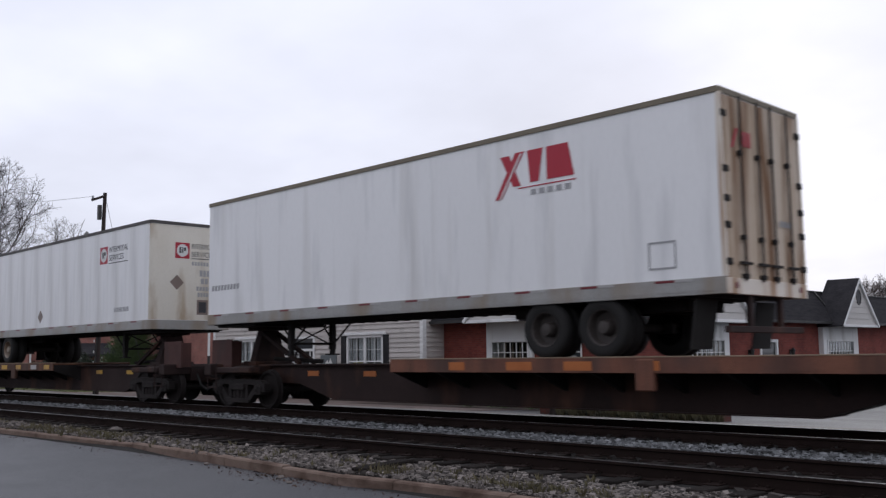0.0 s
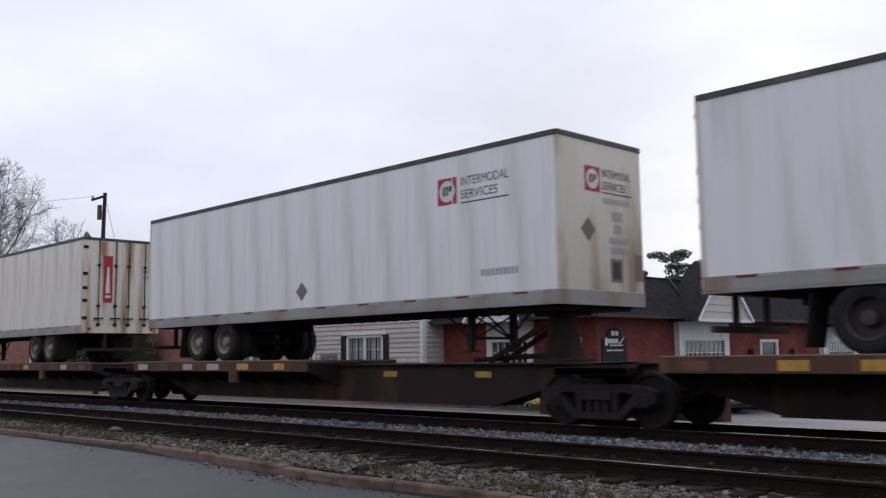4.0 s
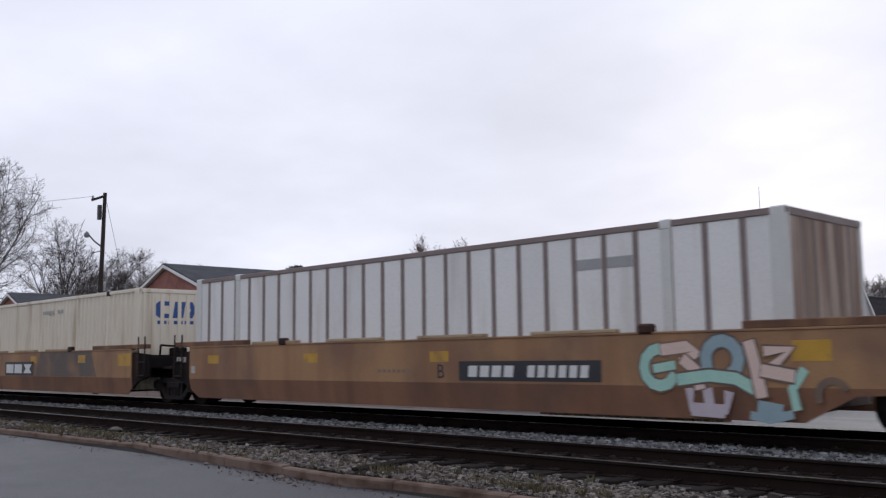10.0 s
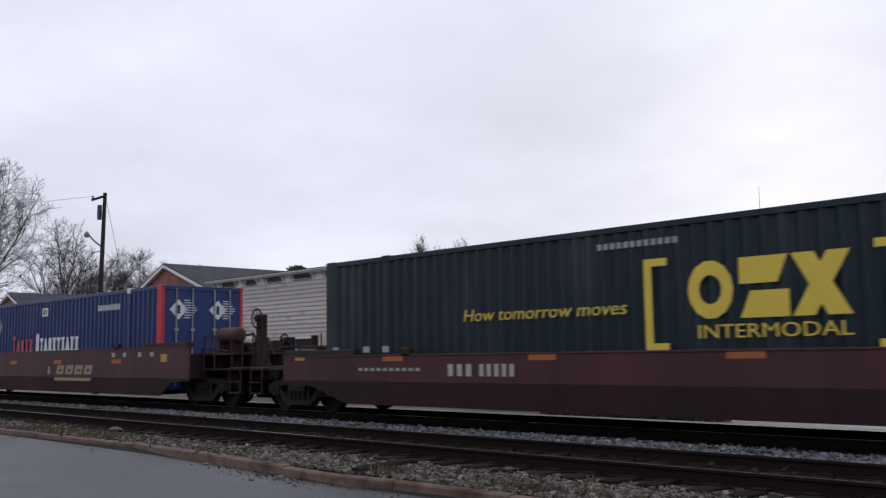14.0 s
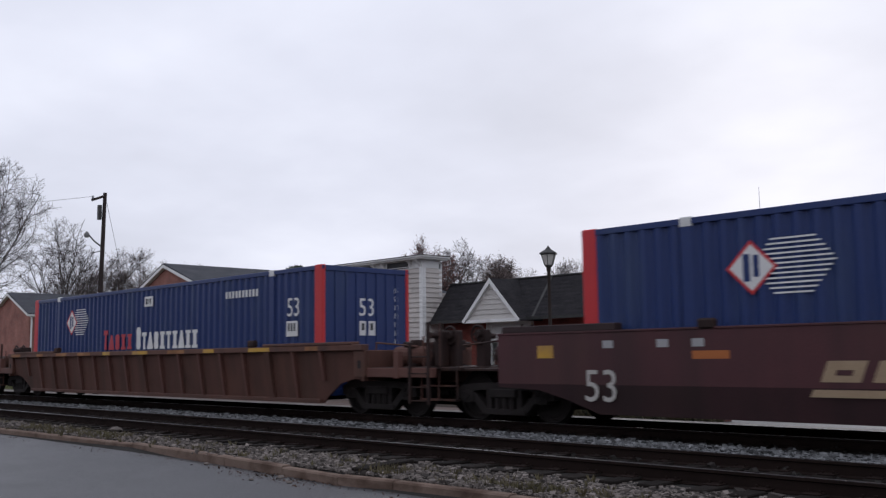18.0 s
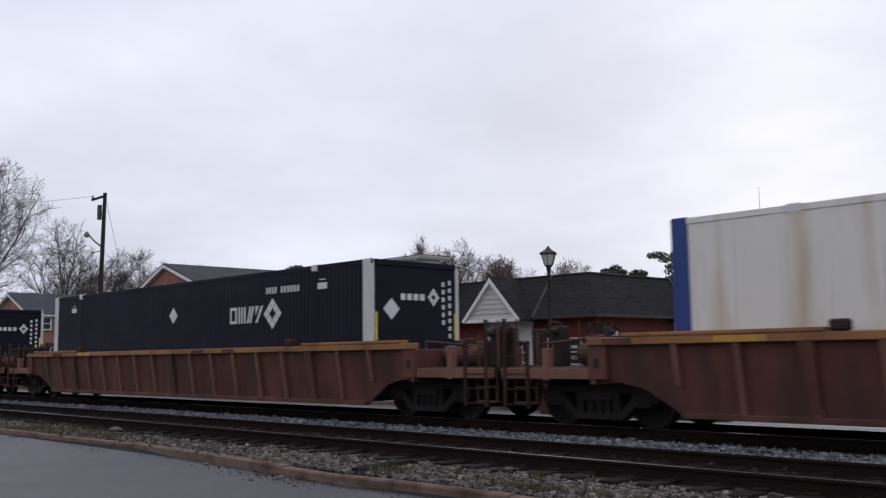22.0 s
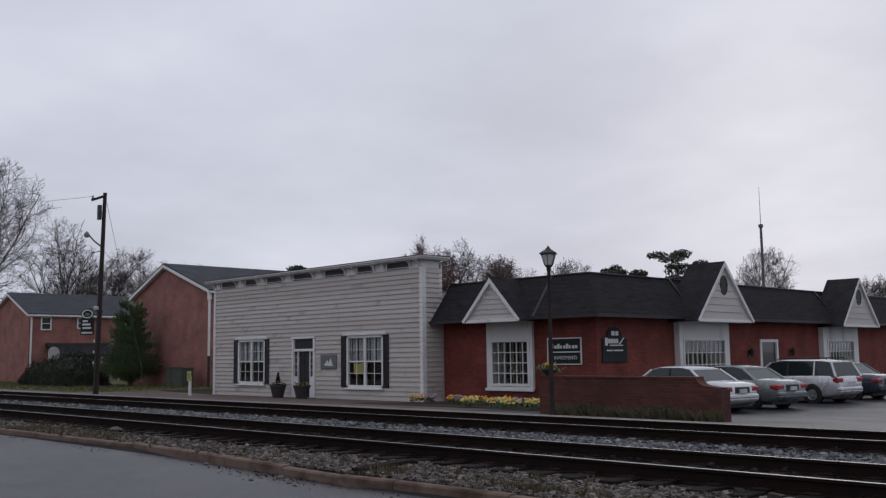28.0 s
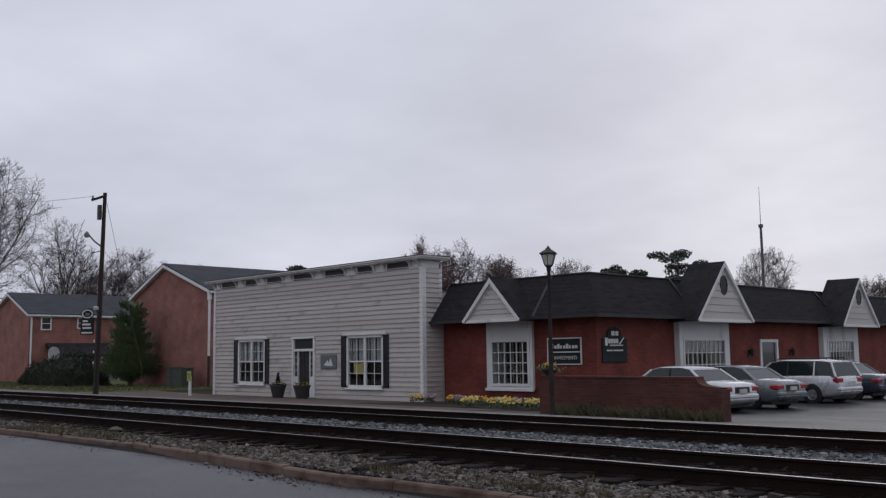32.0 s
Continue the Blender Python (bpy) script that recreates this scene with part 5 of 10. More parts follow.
def pine(x, y, top, width, seed, label):
    rs = random.Random(seed)
    z0 = gz(x, y) - 0.1
    t = thing("pine_tree", label, "tree", group="pines behind the offices", at=pose(x, y, z0))
    H = top - z0
    trunk, crown = G(), G()
    stick(trunk, Vector((0, 0, 0)), Vector((0.3, 0, H * 0.92)), 0.25, 0.08, 7)
    for k in range(15):
        z = H * rs.uniform(0.62, 0.97)
        a, r = rs.uniform(0, 6.28), width * rs.uniform(0.15, 0.55) * (1.25 - abs(z / H - 0.8) * 2)
        c = Vector((r * math.cos(a), r * math.sin(a), z + 0.15 * r))
        stick(trunk, Vector((0.25, 0, z - 0.5)), c, 0.07, 0.03, 4)
        clump(crown, rs, c, width * rs.uniform(0.16, 0.28), rs.uniform(0.25, 0.5), 330, 0.17)
    part("trunk", trunk, bark, t)
    part("crown", raw("crown", crown, leaf_pine), leaf_pine, t, "dark needles in flat clumps")


pine(-56.7, 81.6, 10.2, 4.2, 31, "dark pine with flat clumps of needles")
pine(-51.6, 83.6, 11.5, 5.0, 32, "dark pine with flat clumps of needles")
pine(-98.0, 70.6, 13.1, 4.0, 34, "dark evergreen with a rounded top")


def evergreen():
    x, y = -59.7, 29.4
    rs = random.Random(41)
    t = thing("evergreen_tree", "dense conical dark green evergreen beside the house", "tree", at=pose(x, y, gz(x, y)))
    part("trunk", G().cyl((0, 0, -0.1), (0, 0, 5.2), 0.16, 0.03, 8), bark, t)
    g = G()
    boughs = [(rs.uniform(0, 6.28), 0.15 + 5.9 * (1 - math.sqrt(rs.random() * 0.98)), rs.uniform(0.75, 1.25)) for _ in range(190)]
    for a0, z0, k0 in boughs:
        reach = 2.0 * (1 - z0 / 6.9) ** 0.75 * k0
        for _ in range(115):
            u = rs.random() ** 0.6
            a = a0 + rs.gauss(0, 0.16) / max(0.3, u)
            r = reach * u
            c = Vector((r * math.cos(a), r * math.sin(a), z0 + 0.42 * r + rs.gauss(0, 0.10)))
            out = Vector((math.cos(a), math.sin(a), rs.uniform(0.5, 1.5))).normalized()
            side = Vector((-math.sin(a), math.cos(a), rs.gauss(0, 0.4))).normalized()
            s = rs.uniform(0.05, 0.13)
            g.add([c - side * s * 0.4, c + out * s * 0.3 + side * s * 0.5, c + out * s * 1.6, c + out * s * 0.5 - side * s * 0.6], [(0, 1, 2, 3)])
    part("crown", raw("crown", g, leaf_dark), leaf_dark, t, "soft dark green foliage in upswept sprays")


evergreen()


def shrub_row(name, label, cells, size, material, seed, n, group=""):
    """Rounded shrubs: (x, y, radius, height) each its own thing."""
    rs = random.Random(seed)
    for x, y, r, h in cells:
        z = gz(x, y)
        g = G()
        for _ in range(n):
            a, u = rs.uniform(0, 6.28), rs.random()
            b = math.asin(u)
            rad = 0.82 + 0.24 * rs.random() + 0.10 * math.sin(a * 4 + u * 5 + x)
            c = Vector((x + r * rad * math.cos(b) * math.cos(a), y + r * rad * math.cos(b) * math.sin(a), z + h * rad * u))
            e = Euler((rs.gauss(0, 0.9), rs.gauss(0, 0.9), rs.uniform(0, 6.28)))
            s = size * rs.uniform(0.5, 1.3)
            vs = []
            for o in ((-s, 0, 0), (0, -s * 0.5, 0), (s, 0, s * 0.2), (0, s * 0.5, 0)):
                v = Vector(o)
                v.rotate(e)
                vs.append(c + v)
            g.add(vs, [(0, 1, 2, 3)])
        t = thing(name, label, "shrub", group=group)
        part("leaves", raw("leaves", g, material), material, t)
        # plain dark cone: the shade between the leaves is put into its colour
        part("inner_growth", G().lathe((x, y, z), "z", [(0, r * 0.85), (h * 0.5, r * 0.75), (h * 0.8, r * 0.4), (h * 0.88, 0.01)], 10), leaf_hedge, t, "dark core whose colour stands for the shade inside")


shrub_row("hedge_shrub", "loose dark green shrub in the hedge", [(-73.0, 28.6, 1.3, 1.3), (-71.0, 28.3, 1.6, 1.7), (-68.6, 28.5, 1.8, 2.0), (-66.0, 28.2, 1.8, 2.3), (-63.6, 28.3, 1.4, 1.8)], 0.07, leaf_hedge, 51, 5500, "hedge before the houses")
shrub_row("low_shrub", "low dull green shrub along the brick wall", [(-15.7 + 0.58 * i, 20.02 + 0.05 * math.sin(i * 2.3), 0.33, 0.24 + 0.10 * math.sin(i * 1.7)) for i in range(8)], 0.045, mat("dull_low_foliage", (0.085, 0.078, 0.046), (0.05, 0.045, 0.032), rough=0.8, scale=3, fine=8, bump=0), 52, 900, "shrubs along the low wall")
blades("wall_weeds", [(-16.2, -11.3, 19.7, 20.25, -0.40, 330)], 0.30, weed_mat, "dry straw weeds along the brick wall", "weeds", 54, 0.010)

# ---- flower bed ----
solid("flower_bed", drape(-27.9, -18.6, 22.3, 27.4, 0.04), mulch, "dark mulch bed before the offices", "flower bed", kind="structure")


def pansies(cells, material, label, seed):
    rs = random.Random(seed)
    for x, y, r in cells:
        z = gz(x, y) + 0.05
        t = thing("flower_clump", label, "flowers", group="flowers in the bed", at=pose(x, y, z))
        g = G()
        for _ in range(110):
            a, q = rs.uniform(0, 6.28), r * math.sqrt(rs.random())
            clump(g, rs, (q * math.cos(a), q * math.sin(a), rs.uniform(0.05, 0.2)), 0.03, 0.03, 1, 0.07)
        part("foliage", raw("foliage", g, leaf_dark), leaf_dark, t)
        f = G()
        for _ in range(34):
            a, q = rs.uniform(0, 6.28), r * math.sqrt(rs.random())
            c = Vector((q * math.cos(a), q * math.sin(a), rs.uniform(0.16, 0.32)))
            e = Euler((rs.gauss(0.7, 0.4), rs.gauss(0, 0.4), rs.uniform(-0.6, 0.9)))
            s = rs.uniform(0.035, 0.06)
            vs = []
            for k in range(6):
                v = Vector((s * math.cos(k * 1.047), s * math.sin(k * 1.047), 0.012 * (k % 2)))
                v.rotate(e)
                vs.append(c + v)
            f.add(vs, [(0, 1, 2, 3, 4, 5)])
        part("blossoms", raw("blossoms", f, material), material, t)


pansies([(-27.3, 25.3, 0.30), (-25.6, 25.6, 0.32), (-23.9, 25.2, 0.34), (-22.7, 25.3, 0.36)], mat("orange_yellow_petals", (0.60, 0.28, 0.03), (0.52, 0.34, 0.06), rough=0.7, scale=4, fine=10, bump=0), "low clump of orange-yellow pansies in mulch", 61)
pansies([(-22.0, 22.7, 0.30), (-21.1, 23.1, 0.34), (-20.2, 22.7, 0.34), (-19.4, 22.9, 0.28)], petal_yellow, "low clump of yellow pansies in mulch", 65)
pansies([(-22.6, 23.4, 0.28), (-21.6, 23.9, 0.28), (-20.2, 23.8, 0.26)], mat("pale_cream_petals", (0.62, 0.55, 0.22), (0.5, 0.42, 0.25), rough=0.7, scale=5, fine=9, bump=0), "low clump of cream pansies in mulch", 62)
pansies([(-24.7, 25.0, 0.26), (-20.9, 24.0, 0.26), (-26.5, 25.2, 0.22)], petal_purple, "low clump of dull purple pansies in mulch", 63)
solid("stone_block", G().box(-19.35, 22.95, -0.62, -18.75, 23.3, -0.32, 0.03), concrete, "small grey stone block by the bed", "block")
bowl = thing("flower_bowl", "shallow bowl of pale yellow flowers on a pier", "planter", at=pose(-16.75, 20.5, 0.63))
part("bowl", G().lathe((0, 0, 0), "z", [(0, 0.0), (0, 0.12), (0.06, 0.14), (0.16, 0.24), (0.17, 0.22), (0.1, 0.0)], 16), planter_mat, bowl)
rs_ = random.Random(64)
g = G()
for _ in range(60):
    clump(g, rs_, (rs_.gauss(0, 0.12), rs_.gauss(0, 0.12), 0.2 + rs_.random() * 0.14), 0.02, 0.02, 1, 0.06)
part("blossoms", raw("blossoms", g, petal_yellow), petal_yellow, bowl)
g = G()
for _ in range(130):
    clump(g, rs_, (rs_.gauss(0, 0.14), rs_.gauss(0, 0.14), 0.13 + rs_.random() * 0.14), 0.02, 0.02, 1, 0.07)
part("foliage", raw("foliage", g, leaf_dark), leaf_dark, bowl)


# ---- utility pole with town sign, wires, marker post, boxes, mast ----
def utility_pole():
    x, y = -43.27, 19.61
    z0 = gz(x, y) - 0.05
    top = 9.12 - z0
    t = thing("utility_pole", "dark weathered leaning timber utility pole with fittings", "utility pole", at=pose(x, y, z0))

    def on(z, dx=0.0, dy=0.0):
        return (0.44 * z / top + dx, dy, z)
    part("pole", G().cyl((0, 0, 0), on(top), 0.135, 0.085, 12), pole_wood, t, smooth=False)
    part("crossarm", G().box(-0.55, -0.05, -0.05, 0.12, 0.05, 0.05, 0.01).move(pose(0.42, -0.12, top - 0.2, 0, -16, 40)), pole_wood, t)
    part("insulator", G().lathe(on(top - 0.30, -0.36, -0.42), "z", [(0, 0.03), (0.02, 0.06), (0.08, 0.06), (0.1, 0.035), (0.16, 0.04), (0.18, 0.0)], 8), mat("grey_porcelain", (0.3, 0.3, 0.32), rough=0.3, bump=0), t)
    part("bracket", G().box(-0.12, -0.2, top - 1.3, 0.1, -0.05, top - 0.6, 0.02).move(pose(0.36, -0.08, 0)), dark_metal, t)
    part("lamp_arm", G().tube([on(top - 2.6), on(top - 2.3, -0.35, -0.25), on(top - 1.95, -0.62, -0.45)], 0.035, 7), dark_metal, t)
    lamp = part("lamp_head", G().lathe(on(top - 2.0, -0.66, -0.5), "z", [(-0.1, 0.1), (0.0, 0.13), (0.08, 0.12), (0.16, 0.05), (0.2, 0.001)], 10), mat("grey_lamp_head", (0.2, 0.2, 0.2), rough=0.5, bump=0), t, "grey street lamp head")
    part("lower_arm", G().tube([on(top - 2.75), on(top - 2.85, -0.5, -0.3)], 0.02, 6), dark_metal, t)
    part("band", G().cyl(on(3.92), on(4.0), 0.18, 0.18, 12), dark_metal, t)
    part("flood_lamp", G().lathe(on(4.0, 0.05, -0.2), "z", [(0, 0.09), (0.04, 0.12), (0.13, 0.13), (0.18, 0.06), (0.19, 0.0)], 12), mat("white_shade", (0.5, 0.5, 0.5), rough=0.4, bump=0), t, "white lamp shade")
    part("conduit", G().tube([on(0.0, 0.13, -0.13), on(4.0, 0.13, -0.12)], 0.03, 6), dark_metal, t)
    for k in range(3):
        part("pale_tag", G().box(-0.05, -0.2, 0, 0.05, -0.19, 0.12).move(Matrix.Translation(on(1.5 + k * 0.5, 0.02, 0.0))), sign_pale, t)
    return t


utility_pole()
sg = thing("town_sign", "dark green hanging sign with pale oval and lettering", "sign", at=pose(-43.66, 19.30, 2.42, 0, 0, 43))
part("panel", G().box(-0.32, -0.025, 0.0, 0.32, 0.025, 0.8, 0.01), sign_dark, sg)
part("oval_top", G().prism([(0.31 * math.cos(a), 0.98 + 0.24 * math.sin(a)) for a in [k * math.pi / 10 for k in range(20)]], "y", -0.025, 0.025), sign_dark, sg)
g = G()
for k in range(20):
    a, b = k * math.pi / 10, (k + 1) * math.pi / 10
    g.add([(r * math.cos(c) * 1.3, -0.03, 0.98 + r * math.sin(c)) for c, r in ((a, 0.16), (b, 0.16), (b, 0.205), (a, 0.205))], [(0, 1, 2, 3)])
part("oval_rim", g, sign_pale, sg, "pale oval rim")
part("emblem", G().box(-0.1, -0.029, 0.9, 0.1, -0.024, 1.02), plaque_mat, sg, "small grey emblem")
bars(sg, "-y", -0.026, [(-0.22, 0.02, 0.6, 0.68), (-0.24, 0.16, 0.44, 0.53), (-0.22, 0.2, 0.28, 0.36), (-0.26, 0.26, 0.06, 0.13)], sign_pale)
part("bracket_arm", G().tube([(0.0, 0.0, 1.22), (0.42, 0.1, 1.24)], 0.02, 6).tube([(0.0, 0, 1.2), (0, 0, 1.25)], 0.02, 6), dark_metal, sg)

wire = mat("grey_wire", (0.10, 0.10, 0.11), rough=0.6, bump=0)


def sagging(name, a, b, sag, r, label):
    pts = []
    for i in range(25):
        u = i / 24
        pts.append((a[0] + (b[0] - a[0]) * u, a[1] + (b[1] - a[1]) * u, a[2] + (b[2] - a[2]) * u - sag * 4 * u * (1 - u)))
    solid(name, G().tube(pts, r, 4), wire, label, "wire", group="overhead wires")


sagging("overhead_wire", (-43.4, 19.35, 9.0), (-74, 17, 11.6), 0.15, 0.010, "thin grey overhead wire from the pole")
sagging("guy_wire", (-42.8, 19.65, 8.8), (-42.65, 21.9, gz(-42.65, 21.9)), 0.0, 0.009, "thin guy wire from the pole top to the ground")
mk = thing("marker_post", "white marker post with a yellow warning plate", "marker post", at=pose(-42.2, 23.9, gz(-42.2, 23.9)))
part("post", G().box(-0.07, -0.05, 0, 0.07, 0.05, 0.95, 0.01), white_paint, mk)
part("plate", G().box(-0.2, -0.07, 0.72, 0.2, -0.052, 1.2, 0.008), mat("dull_yellow_plate", (0.42, 0.42, 0.10), (0.34, 0.33, 0.09), rough=0.5, bump=0), mk, "yellow warning plate")
bars(mk, "-y", -0.071, [(-0.13, 0.13, 1.04, 1.08), (-0.11, 0.12, 0.95, 0.98), (-0.13, 0.1, 0.86, 0.89)], dark_metal)
box_green = mat("green_box_paint", (0.055, 0.065, 0.05), (0.04, 0.048, 0.038), rough=0.5, fine=20, bump=0.05)
for x, w, h in ((-54.75, 0.62, 1.2), (-53.75, 1.3, 1.15)):
    b = thing("utility_box", "dull green steel utility box before the house", "utility box", group="utility boxes", at=pose(x, 29.9, gz(x, 29.9)))
    part("body", G().box(-w / 2, -0.4, 0, w / 2, 0.4, h, 0.03), box_green, b)
    part("lid", G().box(-w / 2 - 0.03, -0.44, h, w / 2 + 0.03, 0.44, h + 0.06, 0.015), box_green, b)
    part("latch", G().box(w / 2 - 0.18, -0.43, h * 0.5, w / 2 - 0.12, -0.4, h * 0.6), dark_metal, b)
ms = thing("antenna_mast", "tall thin grey lattice antenna mast behind the offices", "antenna mast", at=pose(-44.6, 88.3, gz(-44.6, 88.3)))
part("mast", G().cyl((0, 0, 0), (0, 0, 14.4), 0.16, 0.13, 6), mat("mast_grey", (0.12, 0.12, 0.13), rough=0.6), ms)
part("whip", G().cyl((0, 0, 14.4), (0, 0, 18.3), 0.04, 0.02, 6), mat("mast_pale", (0.42, 0.42, 0.44), rough=0.6), ms, "thin pale whip aerial")
part("rings", G().cyl((0, 0, 14.2), (0, 0, 14.5), 0.24, 0.24, 8), mat("mast_grey", (0.12, 0.12, 0.13)), ms)

# ---- parked cars ----
tyre_mat = mat("tyre_rubber", (0.022, 0.022, 0.023), (0.015, 0.015, 0.016), rough=0.85, fine=50, bump=0.1)
rim_mat = mat("alloy_rim", (0.42, 0.43, 0.45), (0.32, 0.33, 0.35), rough=0.35, metal=0.7, bump=0)
car_glass = glass_mat("car_glass", (0.016, 0.022, 0.023), 0.06, 0.4, 0.0)
tail_red = mat("tail_light_red", (0.336, 0.0252, 0.0336), (0.231, 0.021, 0.0273), rough=0.15, bump=0, coat=0.5)
plate_pale = mat("pale_plate", (0.5, 0.5, 0.5), (0.42, 0.42, 0.42), rough=0.5, bump=0)
trim_dark = mat("dark_plastic_trim", (0.03, 0.03, 0.032), (0.022, 0.022, 0.024), rough=0.6, bump=0)


def loft(rings, close=True):
    g = G()
    m = len(rings[0])
    g.v = [p for r in rings for p in r]
    g.f = [(i * m + j, i * m + (j + 1) % m, (i + 1) * m + (j + 1) % m, (i + 1) * m + j) for i in range(len(rings) - 1) for j in range(m)]
    g.f += [tuple(range(m)), tuple(range((len(rings) - 1) * m, len(rings) * m))]
    return g


def parked_car(label, paint, wheel_at, heading, length, width, height, wagon, lower=None, ground=-0.66):
    """Body and glass lofted along x (front at +x); wheel_at: ground point under the rear left wheel."""
    a = radians(heading)
    f, lft = Vector((math.cos(a), math.sin(a), 0)), Vector((-math.sin(a), math.cos(a), 0))
    L, W = length / 2, width / 2
    rear_axle = -L + 0.98
    o = Vector((wheel_at[0], wheel_at[1], ground)) - f * rear_axle - lft * (W - 0.12)
    c = thing("car", label, "car", group="cars parked by the offices", at=Matrix.Translation(o) @ pose(0, 0, 0, 0, 0, heading))
    belt = 0.92 if not wagon else 0.98
    # stations: x, bottom, shoulder height, half-width factor
    if wagon:
        st = [(-L, 0.42, 0.80, 0.84), (-L + 0.06, 0.34, 0.94, 0.93), (-L + 0.3, 0.25, belt, 0.98), (-L + 1.0, 0.2, belt, 1.0), (0, 0.18, belt - 0.02, 1.0), (L * 0.42, 0.18, belt - 0.04, 1.0), (L * 0.55, 0.19, 0.93, 0.99), (L * 0.8, 0.2, 0.84, 0.96), (L - 0.15, 0.24, 0.72, 0.9), (L, 0.34, 0.55, 0.76)]
    else:
        st = [(-L, 0.44, 0.74, 0.80), (-L + 0.07, 0.34, 0.86, 0.90), (-L + 0.3, 0.26, 0.93, 0.96), (-L + 0.9, 0.2, 0.96, 1.0), (0, 0.18, belt, 1.0), (L * 0.35, 0.18, belt - 0.02, 1.0), (L * 0.5, 0.19, 0.88, 0.99), (L * 0.8, 0.2, 0.77, 0.95), (L - 0.15, 0.24, 0.66, 0.88), (L, 0.34, 0.52, 0.74)]
    rings = []
    for x, zb, zs, k in st:
        w = W * k
        zm = zb + (zs - zb) * 0.55
        half = [(w * 0.86, zb), (w * 0.97, zb + 0.08), (w, zm), (w * 0.985, zs - 0.07), (w * 0.93, zs), (w * 0.5, zs + 0.025)]
        rings.append([(x, y, z) for y, z in half] + [(x, -y, z) for y, z in reversed(half)])
    body = part("body", loft(rings), paint, c, smooth=True)
    part("bumper", G().box(-L - 0.05, -W * 0.88, 0.36, -L + 0.25, W * 0.88, 0.60, 0.06), lower or paint, c, "rear bumper")
    part("front_bumper", G().box(L - 0.2, -W * 0.82, 0.30, L + 0.04, W * 0.82, 0.52, 0.06), lower or paint, c)
    part("sill", G().box(-L + 1.4, -W - 0.005, 0.2, L - 1.3, W + 0.005, 0.36, 0.03), lower or paint, c)
    # glass house: rings along x from rear screen foot to windscreen foot
    if wagon:
        gh = [(-L + 0.07, belt - 0.02), (-L + 0.30, height - 0.10), (-L + 0.7, height - 0.05), (0.1, height - 0.04), (0.55, height - 0.12), (L * 0.5, belt)]
    else:
        gh = [(-L + 0.75, belt), (-L + 1.35, height - 0.12), (-L + 1.75, height - 0.05), (0.15, height - 0.05), (0.5, height - 0.12), (L * 0.46, belt - 0.02)]
    rings, roof = [], []
    for x, z in gh:
        k = (z - belt) / (height - belt)
        wb, wt = W * 0.93, W * (0.93 - 0.20 * k)
        zb = belt - 0.06
        rings.append([(x, wb, zb), (x, wt, max(z, zb + 0.02)), (x, -wt, max(z, zb + 0.02)), (x, -wb, zb)])
    part("glass_house", loft(rings), car_glass, c, "dark tinted car windows")
    g = []
    for x, z in gh[1:-1]:
        wt = W * (0.93 - 0.20 * (z - belt) / (height - belt))
        g.append([(x, wt + 0.012, z - 0.035), (x, wt * 0.9, z + 0.03), (x, 0, z + 0.05), (x, -wt * 0.9, z + 0.03), (x, -wt - 0.012, z - 0.035), (x, 0, z - 0.02)])
    part("roof", loft(g), paint, c, smooth=True)
    pil = [(gh[0], gh[1]), (gh[-1], gh[-2])]
    mids = [-L + 0.95, 0.05 - 0.25] if wagon else [-0.25]
    for s in (-1, 1):
        for (xa, za), (xb, zb) in pil:
            ka, kb = (za - belt) / (height - belt), (zb - belt) / (height - belt)
            part("pillar", G().cyl((xa, s * W * (0.935 - 0.2 * max(0, ka)), za - 0.02), (xb, s * W * (0.935 - 0.2 * kb), zb), 0.05, 0.04, 6), paint, c)
        for xm in mids:
            part("pillar", G().bar((xm - 0.03, s * W * 0.935, belt - 0.02), (xm, s * W * 0.745, height - 0.06), 0.05, 0.05), paint if wagon and xm < -1 else trim_dark, c)
        if wagon:
            part("roof_rail", G().tube([(-L + 0.5, s * W * 0.68, height + 0.01), (-L + 0.55, s * W * 0.68, height + 0.06), (0.2, s * W * 0.68, height + 0.06), (0.3, s * W * 0.68, height)], 0.018, 6), trim_dark, c)
        part("tail_light", G().box(-L - 0.012, s * W * 0.50, 0.64 if not wagon else 0.72, -L + 0.34, s * W * 0.945, 0.82 if not wagon else 0.92, 0.04), tail_red, c, "red tail light")
        part("mirror", G().box(L * 0.36, s * W * 0.96, belt - 0.02, L * 0.36 + 0.1, s * (W + 0.17), belt + 0.11, 0.03), paint, c)
        for dh in (-0.55, 0.42):
            part("door_handle", G().box(dh, s * (W - 0.02), belt - 0.16, dh + 0.16, s * (W + 0.012), belt - 0.12, 0.008), trim_dark, c)
        for xw in (rear_axle, L - 0.92):
            w = part("wheel", G().lathe((xw, s * (W - 0.075), 0.31), "y", [(-0.1, 0.2), (-0.1, 0.31), (-0.07, 0.33), (0.07, 0.33), (0.1, 0.31), (0.1, 0.2)], 24), tyre_mat, c, "black tyre")
            yo = s * (W - 0.02)
            g = G().lathe((xw, s * (W - 0.075), 0.31), "y", [(0.05 * s, 0.001), (0.085 * s, 0.04), (0.06 * s, 0.06), (0.04 * s, 0.16), (0.1 * s, 0.2)], 20)
            for k in range(5):
                t = k * 1.2566
                g.bar((xw + 0.04 * math.cos(t), s * (W + 0.01), 0.31 + 0.04 * math.sin(t)), (xw + 0.19 * math.cos(t), s * (W + 0.015), 0.31 + 0.19 * math.sin(t)), 0.03, 0.03)
            part("rim", g, rim_mat, w, "alloy rim")
            part("wheel_arch", G().lathe((xw, s * (W - 0.10), 0.33), "y", [(-0.1, 0.36), (0.112 if s > 0 else -0.112, 0.37), (0.112 if s > 0 else -0.112, 0.30)], 20), trim_dark, c)
